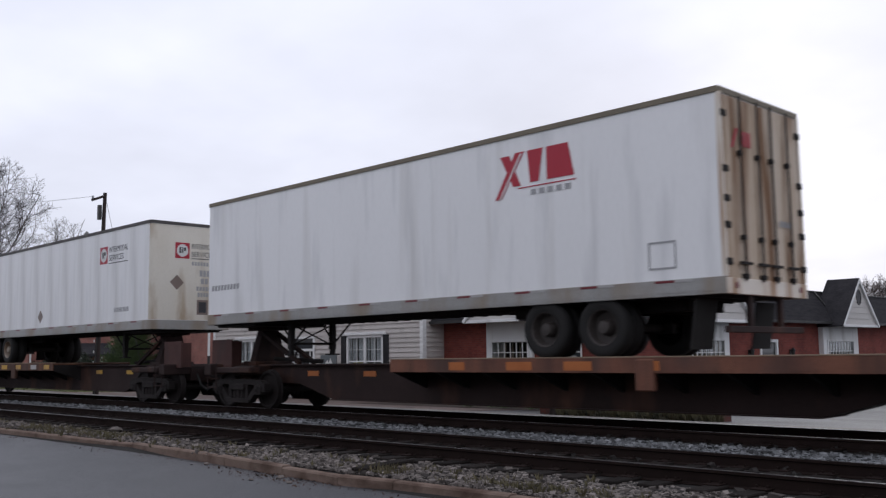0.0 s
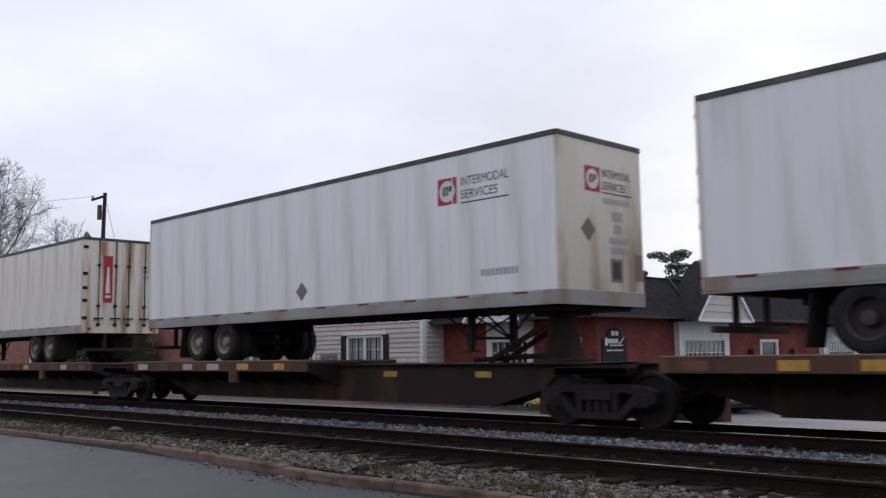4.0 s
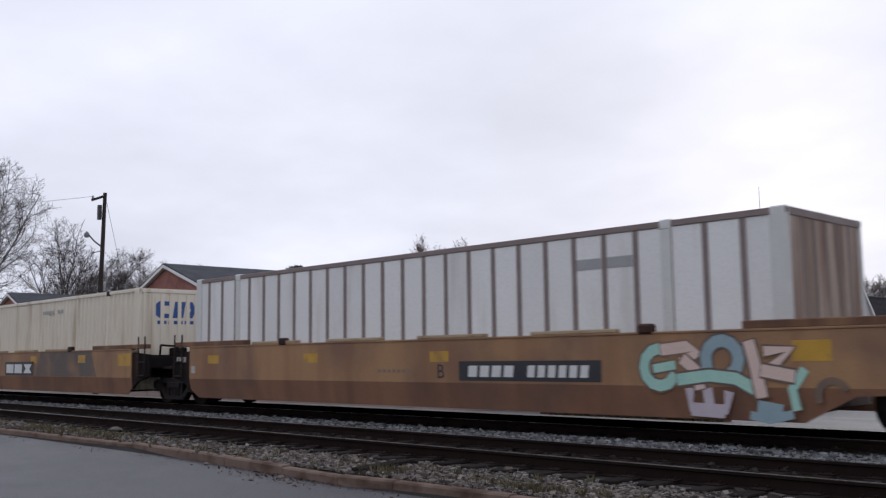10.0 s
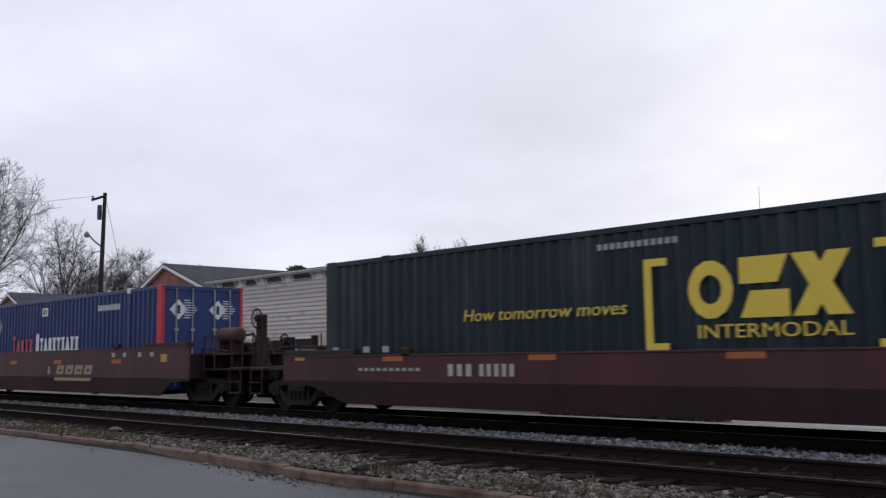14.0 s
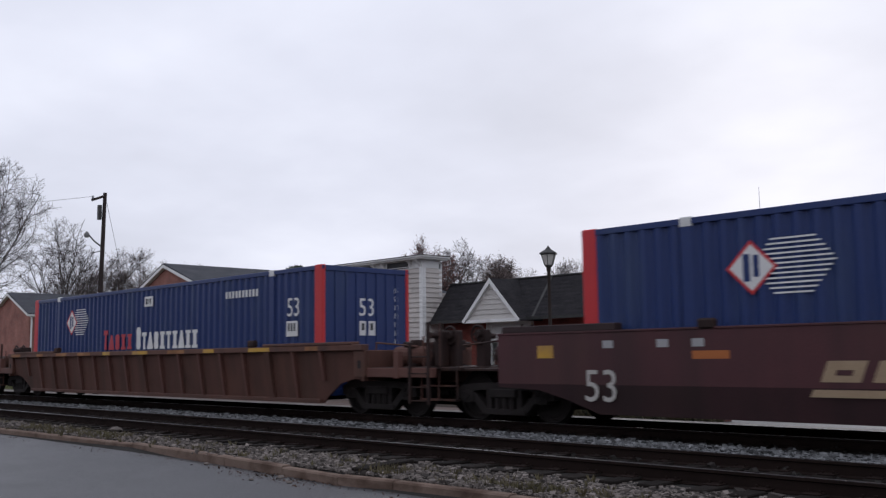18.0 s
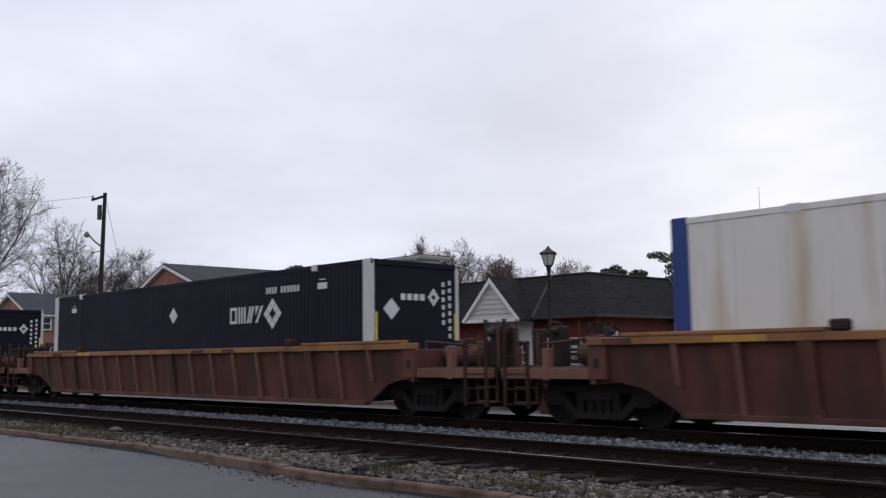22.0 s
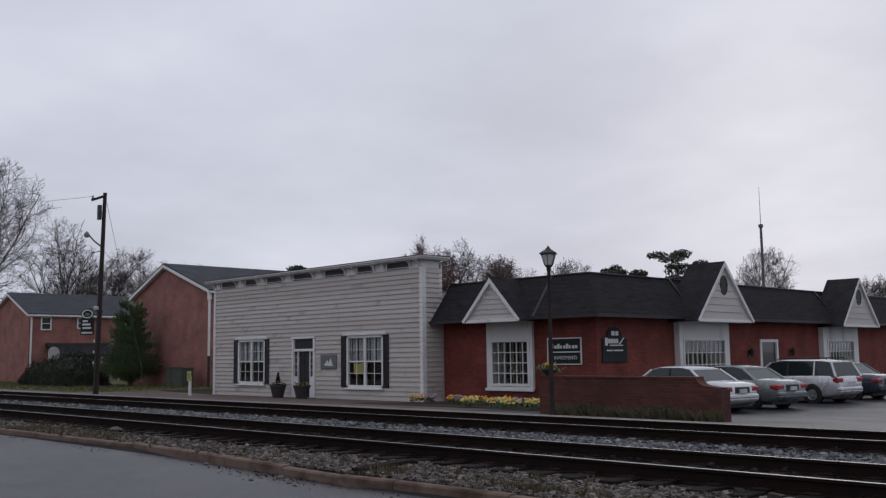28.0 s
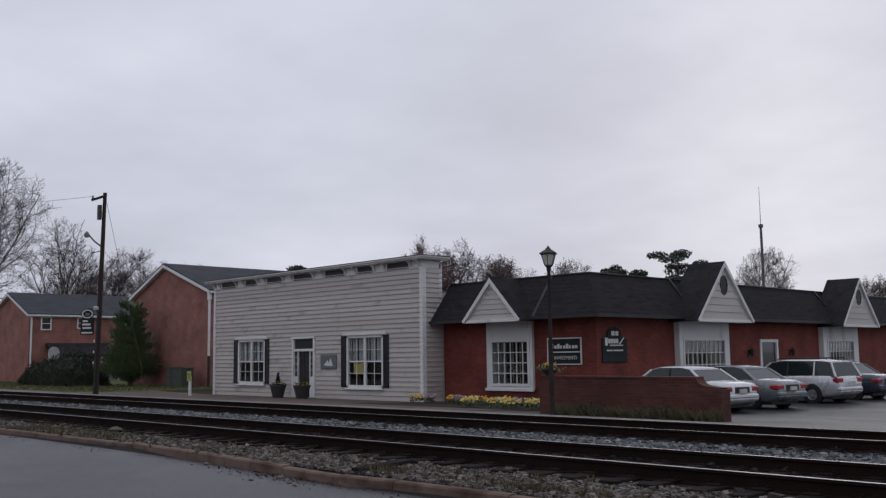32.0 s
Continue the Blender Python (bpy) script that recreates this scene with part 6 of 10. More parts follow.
    part("plate_recess", G().box(-L - 0.014, -W * 0.40, 0.60, -L + 0.2, W * 0.40, 0.80, 0.02), trim_dark if not wagon else paint, c, "dark panel round the number plate")
    part("bumper_strip", G().box(-L - 0.056, -W * 0.89, 0.46, -L + 0.2, W * 0.89, 0.49, 0.01), trim_dark, c, "dark rubbing strip")
    part("number_plate", G().box(-L - 0.02 - 0.04 * (not wagon), -0.17, 0.62, -L + 0.1, 0.17, 0.74), plate_pale, c, "pale number plate")
    part("under_tray", G().box(-L + 0.3, -W * 0.8, 0.16, L - 0.3, W * 0.8, 0.3), trim_dark, c)
    return c


white_car = mat("silver_white_paint", (0.62, 0.63, 0.64), (0.56, 0.57, 0.58), rough=0.25, metal=0.1, fine=60, bump=0, coat=0.6)
grey_car = mat("grey_green_paint", (0.20, 0.22, 0.225), (0.17, 0.19, 0.195), rough=0.28, metal=0.3, fine=60, bump=0, coat=0.6)
silver_car = mat("silver_paint", (0.58, 0.585, 0.60), (0.52, 0.525, 0.54), rough=0.28, metal=0.3, fine=60, bump=0, coat=0.6)
blue_car = mat("dark_blue_paint", (0.060, 0.072, 0.095), (0.048, 0.058, 0.08), rough=0.25, metal=0.3, fine=60, bump=0, coat=0.6)
parked_car("pale silver four-door saloon parked behind the wall", white_car, (-15.62, 26.4), 172, 4.9, 1.84, 1.44, False)
parked_car("grey green four-door saloon parked by the offices", grey_car, (-15.3, 29.13), 172, 4.7, 1.78, 1.42, False)
parked_car("silver estate car with roof rails and alloy wheels", silver_car, (-15.28, 33.65), 172, 4.45, 1.74, 1.55, True)
parked_car("dark blue four-door saloon parked by the offices", blue_car, (-15.1, 36.75), 172, 4.6, 1.76, 1.45, False)

# ---- unseen row added behind the road, to darken reflections and block low sky ----
back = mat("far_side_masonry", (0.10, 0.095, 0.085), (0.06, 0.06, 0.05), rough=0.9, scale=0.3, fine=6, bump=0.3)
g = G()
for i in range(12):
    x = -130 + i * 16
    g.box(x, -34 - (i * 7) % 5, -0.4, x + 15.6, -30 - (i * 5) % 3, 4.6 + (i * 3) % 4)
solid("backdrop", g, back, "unseen plain dark row added to darken reflections", kind="structure")
# ---- the freight train ----
def travelled(t):
    """Metres that the train has run since the start."""
    u = min(t, 25.5) / 10
    s = 165.04569 * u + 3.49405 * u ** 2 - 1.57344 * u ** 3 + 0.47677 * u ** 4
    return s + max(0.0, t - 25.5) * 18.35


NEAR = -1.295
LAG = 0.14      # how far the cars sit forward of their loads
t_white = mat("trailer_white", (0.81, 0.81, 0.81), (0.75, 0.75, 0.75), streak=(0.55, 0.54, 0.52), streak_amount=0.25, streak_scale=2.0, rough=0.42, scale=0.6, fine=30, bump=0.04, stretch=(1, 1, 0.25), stain=(0.56, 0.565, 0.57), stain_amount=0.35, stain_scale=1.1, stain_stretch=(1.5, 1.5, 0.2), fine_mix=0.08)
t_cream = mat("trailer_dingy_white", (0.77, 0.75, 0.71), (0.70, 0.665, 0.60), rough=0.45, scale=0.7, fine=30, bump=0.05, stretch=(1, 1, 0.3), stain=(0.50, 0.40, 0.28), stain_amount=0.42, stain_scale=1.0, stain_stretch=(1.6, 1.6, 0.16), fine_mix=0.1)
t_rusty = mat("trailer_stained_white", (0.72, 0.69, 0.63), (0.62, 0.54, 0.44), rough=0.5, scale=0.8, fine=30, bump=0.06, stretch=(1, 1, 0.3), stain=(0.32, 0.18, 0.09), stain_amount=0.62, stain_scale=1.3, stain_stretch=(2.5, 2.5, 0.22), fine_mix=0.15)
t_streaked = mat("trailer_streaked_white", (0.76, 0.745, 0.715), (0.70, 0.68, 0.64), rough=0.45, scale=0.7, fine=30, bump=0.05, stretch=(1, 1, 0.3), stain=(0.44, 0.30, 0.17), stain_amount=0.45, stain_scale=0.6, stain_stretch=(2.2, 2.2, 0.14), fine_mix=0.1)
t_pale = mat("trailer_dull_white", (0.78, 0.775, 0.76), (0.71, 0.70, 0.68), rough=0.45, scale=0.7, fine=30, bump=0.05, stretch=(1, 1, 0.3), stain=(0.55, 0.53, 0.49), stain_amount=0.32, stain_scale=1.0, stain_stretch=(1.8, 1.8, 0.16), fine_mix=0.1)
t_patch = mat("repaint_patch", (0.84, 0.84, 0.83), (0.80, 0.80, 0.785), rough=0.45, bump=0, fine_mix=0.05)
seam_dark = mat("panel_seam", (0.42, 0.40, 0.37), (0.30, 0.28, 0.26), rough=0.6, bump=0)
alu = mat("dull_aluminium", (0.36, 0.355, 0.345), (0.25, 0.245, 0.23), rough=0.45, metal=0.35, scale=1.2, fine=30, bump=0.08, stain=(0.24, 0.19, 0.14), stain_amount=0.45)
rail_grey = mat("dark_roof_rail", (0.085, 0.078, 0.076), (0.05, 0.046, 0.045), rough=0.55, metal=0.2, scale=1.0, fine=30, bump=0.1, stain=(0.16, 0.14, 0.13), stain_amount=0.3)
rubber = mat("black_rubber", (0.0132, 0.0126, 0.0120), (0.0180, 0.0168, 0.0162), rough=0.85, fine=40, bump=0.2)
rim_pale = mat("pale_wheel_disc", (0.34, 0.30, 0.25), (0.19, 0.15, 0.115), rough=0.6, scale=3, fine=30, bump=0.1, stain=(0.16, 0.09, 0.05), stain_amount=0.5, stain_stretch=(1, 1, 1))
rim_dark = mat("dark_wheel_disc", (0.06, 0.05, 0.045), (0.035, 0.03, 0.028), rough=0.6, fine=30)
under = mat("grimy_underframe", (0.022, 0.018, 0.017), (0.013, 0.0115, 0.011), rough=0.8, scale=2, fine=30, bump=0.2)
rust_dark = mat("dark_rusty_steel", (0.036, 0.020, 0.018), (0.021, 0.014, 0.013), rough=0.75, spec=0.2, scale=1.2, fine=25, bump=0.25, stain=(0.085, 0.040, 0.027), stain_amount=0.3, stain_stretch=(1, 1, 0.5))
deck_brown = mat("rust_brown_deck", (0.19, 0.078, 0.046), (0.12, 0.05, 0.035), streak=(0.06, 0.032, 0.024), streak_amount=0.6, streak_scale=2.5, spread=0.2, rough=0.7, scale=1.2, fine=25, bump=0.25, stain=(0.08, 0.045, 0.035), stain_amount=0.45, stain_stretch=(1, 1, 0.6))
deck_olive = mat("grimy_rusty_deck", (0.105, 0.050, 0.033), (0.060, 0.032, 0.023), rough=0.75, scale=1.0, fine=25, bump=0.2, stain=(0.20, 0.085, 0.040), stain_amount=0.4, streak=(0.035, 0.022, 0.018), streak_amount=0.5, streak_scale=2.5)
deck_wood = mat("worn_deck_boards", (0.30, 0.23, 0.16), (0.20, 0.14, 0.10), rough=0.85, scale=2, fine=20, bump=0.4)
car_yellow = mat("faded_yellow_car", (0.385, 0.222, 0.112), (0.30, 0.168, 0.085), streak=(0.23, 0.115, 0.065), streak_amount=0.55, streak_scale=1.6, spread=0.2, rough=0.6, scale=0.6, fine=25, bump=0.1, stain=(0.20, 0.115, 0.075), stain_amount=0.6, stain_scale=0.9, stain_stretch=(0.8, 1, 0.6))
# lower plates of the yellow cars: a darker, redder tone
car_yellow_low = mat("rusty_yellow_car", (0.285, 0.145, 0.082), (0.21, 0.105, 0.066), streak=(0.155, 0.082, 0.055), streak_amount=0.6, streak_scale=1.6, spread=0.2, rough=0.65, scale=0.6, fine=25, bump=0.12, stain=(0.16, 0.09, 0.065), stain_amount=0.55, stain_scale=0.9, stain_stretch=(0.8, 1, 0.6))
car_maroon = mat("maroon_car", (0.084, 0.027, 0.031), (0.056, 0.020, 0.0235), streak=(0.040, 0.0175, 0.019), streak_amount=0.55, streak_scale=1.6, spread=0.2, rough=0.55, scale=0.6, fine=25, bump=0.1, stain=(0.064, 0.0285, 0.0265), stain_amount=0.35, stain_scale=0.8, stain_stretch=(0.6, 1, 0.8))
# lower plates of the maroon cars: a darker tone
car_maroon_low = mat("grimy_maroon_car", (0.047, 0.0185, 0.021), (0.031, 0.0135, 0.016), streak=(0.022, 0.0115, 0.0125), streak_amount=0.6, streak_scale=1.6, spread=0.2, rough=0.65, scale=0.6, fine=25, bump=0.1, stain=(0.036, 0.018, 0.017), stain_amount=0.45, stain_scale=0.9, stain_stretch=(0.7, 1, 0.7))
car_rust = mat("rust_orange_car", (0.150, 0.054, 0.038), (0.088, 0.034, 0.027), streak=(0.050, 0.024, 0.019), streak_amount=0.75, streak_scale=2.2, spread=0.2, rough=0.7, scale=0.8, fine=25, bump=0.2, stain=(0.07, 0.033, 0.025), stain_amount=0.6, stain_scale=1.6, stain_stretch=(1, 1, 0.6))
car_tan = mat("tan_chord_paint", (0.34, 0.165, 0.062), (0.23, 0.10, 0.045), rough=0.65, scale=1.5, fine=25, bump=0.1, stain=(0.16, 0.075, 0.035), stain_amount=0.55, stain_scale=1.4, stain_stretch=(1, 1, 1))
yellow_patch = mat("yellow_reflector_paint", (0.54, 0.32, 0.045), (0.42, 0.235, 0.04), rough=0.5, scale=3, fine=30, bump=0, stain=(0.3, 0.17, 0.07), stain_amount=0.5, stain_scale=2.5, stain_stretch=(1, 1, 1))
orange_patch = mat("orange_rust_patch", (0.42, 0.14, 0.04), (0.33, 0.10, 0.03), rough=0.6, scale=3, fine=30, bump=0)
red_refl = mat("red_reflector", (0.17, 0.025, 0.03), (0.12, 0.02, 0.025), rough=0.4, scale=4, bump=0)
grey_refl = mat("silver_reflector", (0.40, 0.39, 0.38), (0.33, 0.32, 0.31), rough=0.4, bump=0)
mark_red = mat("red_mark", (0.40, 0.025, 0.045), (0.36, 0.022, 0.04), rough=0.45, bump=0)
mark_black = mat("black_mark", (0.03, 0.03, 0.035), (0.045, 0.045, 0.05), rough=0.5, bump=0)
mark_grey = mat("faded_grey_mark", (0.30, 0.30, 0.305), (0.36, 0.36, 0.365), rough=0.5, bump=0)
mark_brown = mat("brown_placard", (0.17, 0.13, 0.11), (0.21, 0.16, 0.14), rough=0.5, bump=0)
mark_white = mat("white_mark", (0.68, 0.68, 0.67), (0.60, 0.60, 0.59), rough=0.5, bump=0)
mark_faded = mat("faded_white_mark", (0.46, 0.44, 0.41), (0.36, 0.34, 0.32), rough=0.6, scale=6, bump=0)
mark_blue = mat("blue_mark", (0.035, 0.09, 0.27), (0.03, 0.075, 0.22), rough=0.5, bump=0)
mark_yellow = mat("yellow_mark", (0.74, 0.57, 0.085), (0.66, 0.49, 0.07), rough=0.5, bump=0)
box_beige = mat("beige_container", (0.70, 0.64, 0.53), (0.63, 0.57, 0.465), fine_mix=0.04, rough=0.5, scale=0.8, fine=25, bump=0.02, stain=(0.42, 0.34, 0.24), stain_amount=0.3, stain_stretch=(2, 2, 0.2))
box_green = mat("dark_teal_container", (0.008, 0.021, 0.028), (0.006, 0.016, 0.022), rough=0.45, scale=0.8, fine=25, bump=0.05, stain=(0.03, 0.045, 0.05), stain_amount=0.3)
box_blue = mat("blue_container", (0.017, 0.036, 0.132), (0.0135, 0.029, 0.11), rough=0.42, scale=0.8, fine=25, bump=0.05, stain=(0.03, 0.05, 0.12), stain_amount=0.3)
box_black = mat("black_container", (0.0105, 0.010, 0.021), (0.0085, 0.0082, 0.0175), rough=0.6, scale=0.8, fine=25, bump=0.03, stain=(0.011, 0.011, 0.016), stain_amount=0.3, spec=0.12)
box_white = mat("white_container_panel", (0.74, 0.735, 0.725), (0.69, 0.685, 0.67), rough=0.45, scale=0.8, fine=25, bump=0.03, stain=(0.54, 0.52, 0.49), stain_amount=0.2, stain_stretch=(1.5, 1.5, 0.2), random=0.05)
post_brown = mat("grey_brown_post", (0.25, 0.20, 0.185), (0.19, 0.15, 0.14), rough=0.6, scale=1.5, fine=25, bump=0.05)
post_white = mat("white_end_post", (0.62, 0.62, 0.60), (0.54, 0.54, 0.52), rough=0.5, bump=0.03)
post_red = mat("red_end_post", (0.52, 0.036, 0.042), (0.45, 0.032, 0.037), rough=0.5, bump=0.03)
post_blue = mat("blue_end_post", (0.03, 0.06, 0.22), (0.026, 0.05, 0.18), rough=0.5, bump=0.03)
wheel_steel = mat("worn_wheel_steel", (0.024, 0.019, 0.018), (0.015, 0.0125, 0.012), rough=0.75, spec=0.2, metal=0.1, fine=30, bump=0.1)
graffiti_mint = mat("mint_spray_paint", (0.40, 0.62, 0.52), (0.30, 0.52, 0.46), rough=0.6, scale=3, bump=0)
graffiti_pink = mat("pale_pink_spray_paint", (0.68, 0.52, 0.47), (0.60, 0.46, 0.40), rough=0.6, scale=3, bump=0)
graffiti_dark = mat("grey_spray_paint", (0.10, 0.082, 0.075), (0.15, 0.12, 0.105), rough=0.7, scale=1.2, fine=12, bump=0.05, stain=(0.24, 0.15, 0.09), stain_amount=0.5, stain_scale=1.1, stain_stretch=(1, 1, 0.8))

rust_red = mat("dull_red_rust", (0.078, 0.031, 0.025), (0.045, 0.021, 0.019), rough=0.7, scale=2, fine=25, bump=0.15, stain=(0.035, 0.022, 0.02), stain_amount=0.5)

TRAIN = []      # (thing, train coordinate)
WHEELSETS = []  # (wheelset, train coordinate, local x, local z)


def aboard(ob, q):
    TRAIN.append((ob, q))
    ob.matrix_basis = pose(q, TRACK_FAR, 0)
    return ob


SHARED = {}


def shared(key, make, material, smooth=False):
    if key not in SHARED:
        SHARED[key] = make().mesh(key.split(":")[0], material, smooth)
    return SHARED[key]


def flat(poly, y, out=0.003):
    """A thin flat shape on the near side, from (x, z) points."""
    return G().prism(poly, "y", y - out, y)


def rect(x0, x1, z0, z1):
    return [(x0, z0), (x1, z0), (x1, z1), (x0, z1)]


def wheelset_mesh():
    g = G().cyl((0, -1.0, 0), (0, 1.0, 0), 0.085, None, 12)
    for s in (-1, 1):
        y = s * 0.7525
        g.lathe((0, 0, 0), "y", [(y - s * 0.10, 0.09), (y - s * 0.07, 0.12), (y - s * 0.06, 0.40), (y - s * 0.068, 0.483), (y - s * 0.045, 0.483), (y - s * 0.035, 0.458), (y + s * 0.065, 0.452), (y + s * 0.065, 0.40), (y + s * 0.02, 0.37), (y + s * 0.01, 0.16), (y + s * 0.05, 0.13), (y + s * 0.05, 0.09)], 24)
        g.lathe((0, 0, 0), "y", [(s * 1.0, 0.085), (s * 1.02, 0.12), (s * 1.12, 0.12), (s * 1.13, 0.0)], 12)
        for k in range(3):
            a = k * 2.094
            g.box(0.06 * math.cos(a) - 0.015, s * 1.12, 0.06 * math.sin(a) - 0.015, 0.06 * math.cos(a) + 0.015, s * 1.15, 0.06 * math.sin(a) + 0.015)
    return g


def sideframe_mesh():
    """One cast side frame, centred on the truck, in its own plane y = 0."""
    prof = [(-1.16, 0.60), (-1.16, 0.42), (-1.02, 0.36), (-0.76, 0.36), (-0.66, 0.42), (-0.44, 0.16), (0.44, 0.16), (0.66, 0.42), (0.76, 0.36), (1.02, 0.36), (1.16, 0.42), (1.16, 0.60), (0.98, 0.66), (0.62, 0.70), (-0.62, 0.70), (-0.98, 0.66)]
    g = G()
    # built of struts so that its windows stay open
    g.prism([(-1.16, 0.42), (-1.16, 0.6), (-0.98, 0.67), (-0.6, 0.71), (0.6, 0.71), (0.98, 0.67), (1.16, 0.6), (1.16, 0.42), (1.02, 0.40), (0.98, 0.53), (0.58, 0.58), (-0.58, 0.58), (-0.98, 0.53), (-1.02, 0.40)], "y", -0.09, 0.09)
    g.prism([(-0.50, 0.14), (0.50, 0.14), (0.50, 0.24), (-0.50, 0.24)], "y", -0.10, 0.10)
    for s in (-1, 1):
        g.prism([(s * 0.50, 0.14), (s * 0.40, 0.24), (s * 0.78, 0.58), (s * 0.94, 0.56)], "y", -0.085, 0.085)
        g.prism([(s * 0.30, 0.22), (s * 0.42, 0.22), (s * 0.42, 0.60), (s * 0.30, 0.60)], "y", -0.08, 0.08)
        g.box(s * 0.74, -0.12, 0.34, s * 1.04, 0.12, 0.56, 0.02)
    for x in (-0.17, 0.0, 0.17):
        for y in (-0.03,):
            g.cyl((x, y, 0.24), (x, y, 0.46), 0.07, None, 10)
    g.box(-0.32, -0.13, 0.44, 0.32, 0.13, 0.60, 0.02)
    return g


def truck(car, x, q):
    """A two-axle truck at local x of a car at train coordinate q."""
    bol = part("truck", shared("truck", lambda: G().box(-0.2, -1.0, 0.45, 0.2, 1.0, 0.72, 0.03).cyl((0, 0, 0.6), (0, 0, 0.85), 0.28, None, 14).box(-0.75, -0.05, 0.5, 0.75, 0.05, 0.6)
               .box(-0.62, -0.9, 0.42, -0.5, 0.9, 0.56).box(0.5, -0.9, 0.42, 0.62, 0.9, 0.56), rust_dark), rust_dark, car, "grimy two-axle truck")
    bol.location = (x, 0, 0)
    for s in (-1, 1):
        f = part("side_frame", shared("side_frame", sideframe_mesh, wheel_steel), wheel_steel, bol)
        f.location = (0, s * 1.0, 0)
    for dx in (-0.89, 0.89):
        w = part("wheelset", shared("wheelset", wheelset_mesh, wheel_steel, False), wheel_steel, bol, "steel wheels on their axle")
        w.location = (dx, 0, 0.457)
        WHEELSETS.append((w, q + x + dx, dx))
    return bol


def reflectors(parent, xs, z, y, pair=True):
    a = shared("red_reflector", lambda: G().box(-0.17, -0.004, -0.019, 0.17, 0, 0.019), red_refl)
    b = shared("silver_reflector", lambda: G().box(-0.16, -0.004, -0.019, 0.16, 0, 0.019), grey_refl)
    for x in xs:
        for me, m, n, dx in ((a, red_refl, "red_reflector", -0.17), (b, grey_refl, "silver_reflector", 0.17)):
            o = part(n, me, m, parent)
            o.location = (x + dx, y, z)


def blocks(x0, z0, w, h, n, gap=0.36, slant=0.0):
    """A row of plain blocks standing in for writing: each a list of (x, z)."""
    out, p = [], w / n
    for i in range(n):
        a, b = x0 + i * p, x0 + i * p + p * (1 - gap)
        out.append([(a, z0), (b, z0), (b + slant * h, z0 + h), (a + slant * h, z0 + h)])
    return out


def flat_parts(parent, polys, material, label, axis, a, b, name):
    """Flat shapes as parts of their own."""
    for p in polys:
        part(name, G().prism(p, axis, a, b), material, parent, label)


def mark(parent, polys, material, label, y=NEAR, name="marking", out=0.003):
    return flat_parts(parent, polys, material, label, "y", y - out, y - 0.0005, name)


def mark_end(parent, polys, material, label, x, name="marking"):
    """Flat shapes on an end face at x that faces +x, from (y, z) points."""
    return flat_parts(parent, polys, material, label, "x", x + 0.0005, x + 0.003, name)


def tilted_square(cx, cz, r):
    return [(cx, cz - r), (cx + r, cz), (cx, cz + r), (cx - r, cz)]


def badge(parent, x, z, s, on_end=None):
    """A red square badge with a pale ring and dark core, and two dark words beside it."""
    def P(a, b):
        return (a, b)
    cx, cz = x + s / 2, z + s / 2
    ring = [(cx + 0.40 * s * math.cos(t), cz + 0.40 * s * math.sin(t)) for t in [2 * math.pi * k / 18 for k in range(18)]]
    core = [rect(cx - 0.22 * s, cx - 0.10 * s, cz - 0.16 * s, cz + 0.2 * s), rect(cx - 0.04 * s, cx + 0.05 * s, cz - 0.16 * s, cz + 0.2 * s), rect(cx + 0.10 * s, cx + 0.24 * s, cz - 0.02 * s, cz + 0.2 * s)]
    f = (lambda polys, m, lab, o: mark(parent, polys, m, lab, out=o)) if on_end is None else (lambda polys, m, lab, o: mark_end(parent, polys, m, lab, on_end + o - 0.003))
    f([rect(x, x + s, z, z + s)], mark_red, "red square badge", 0.003)
    f([ring], mark_white, "pale disc on the badge", 0.006)
    f(core, mark_black, "dark core of the badge", 0.009)


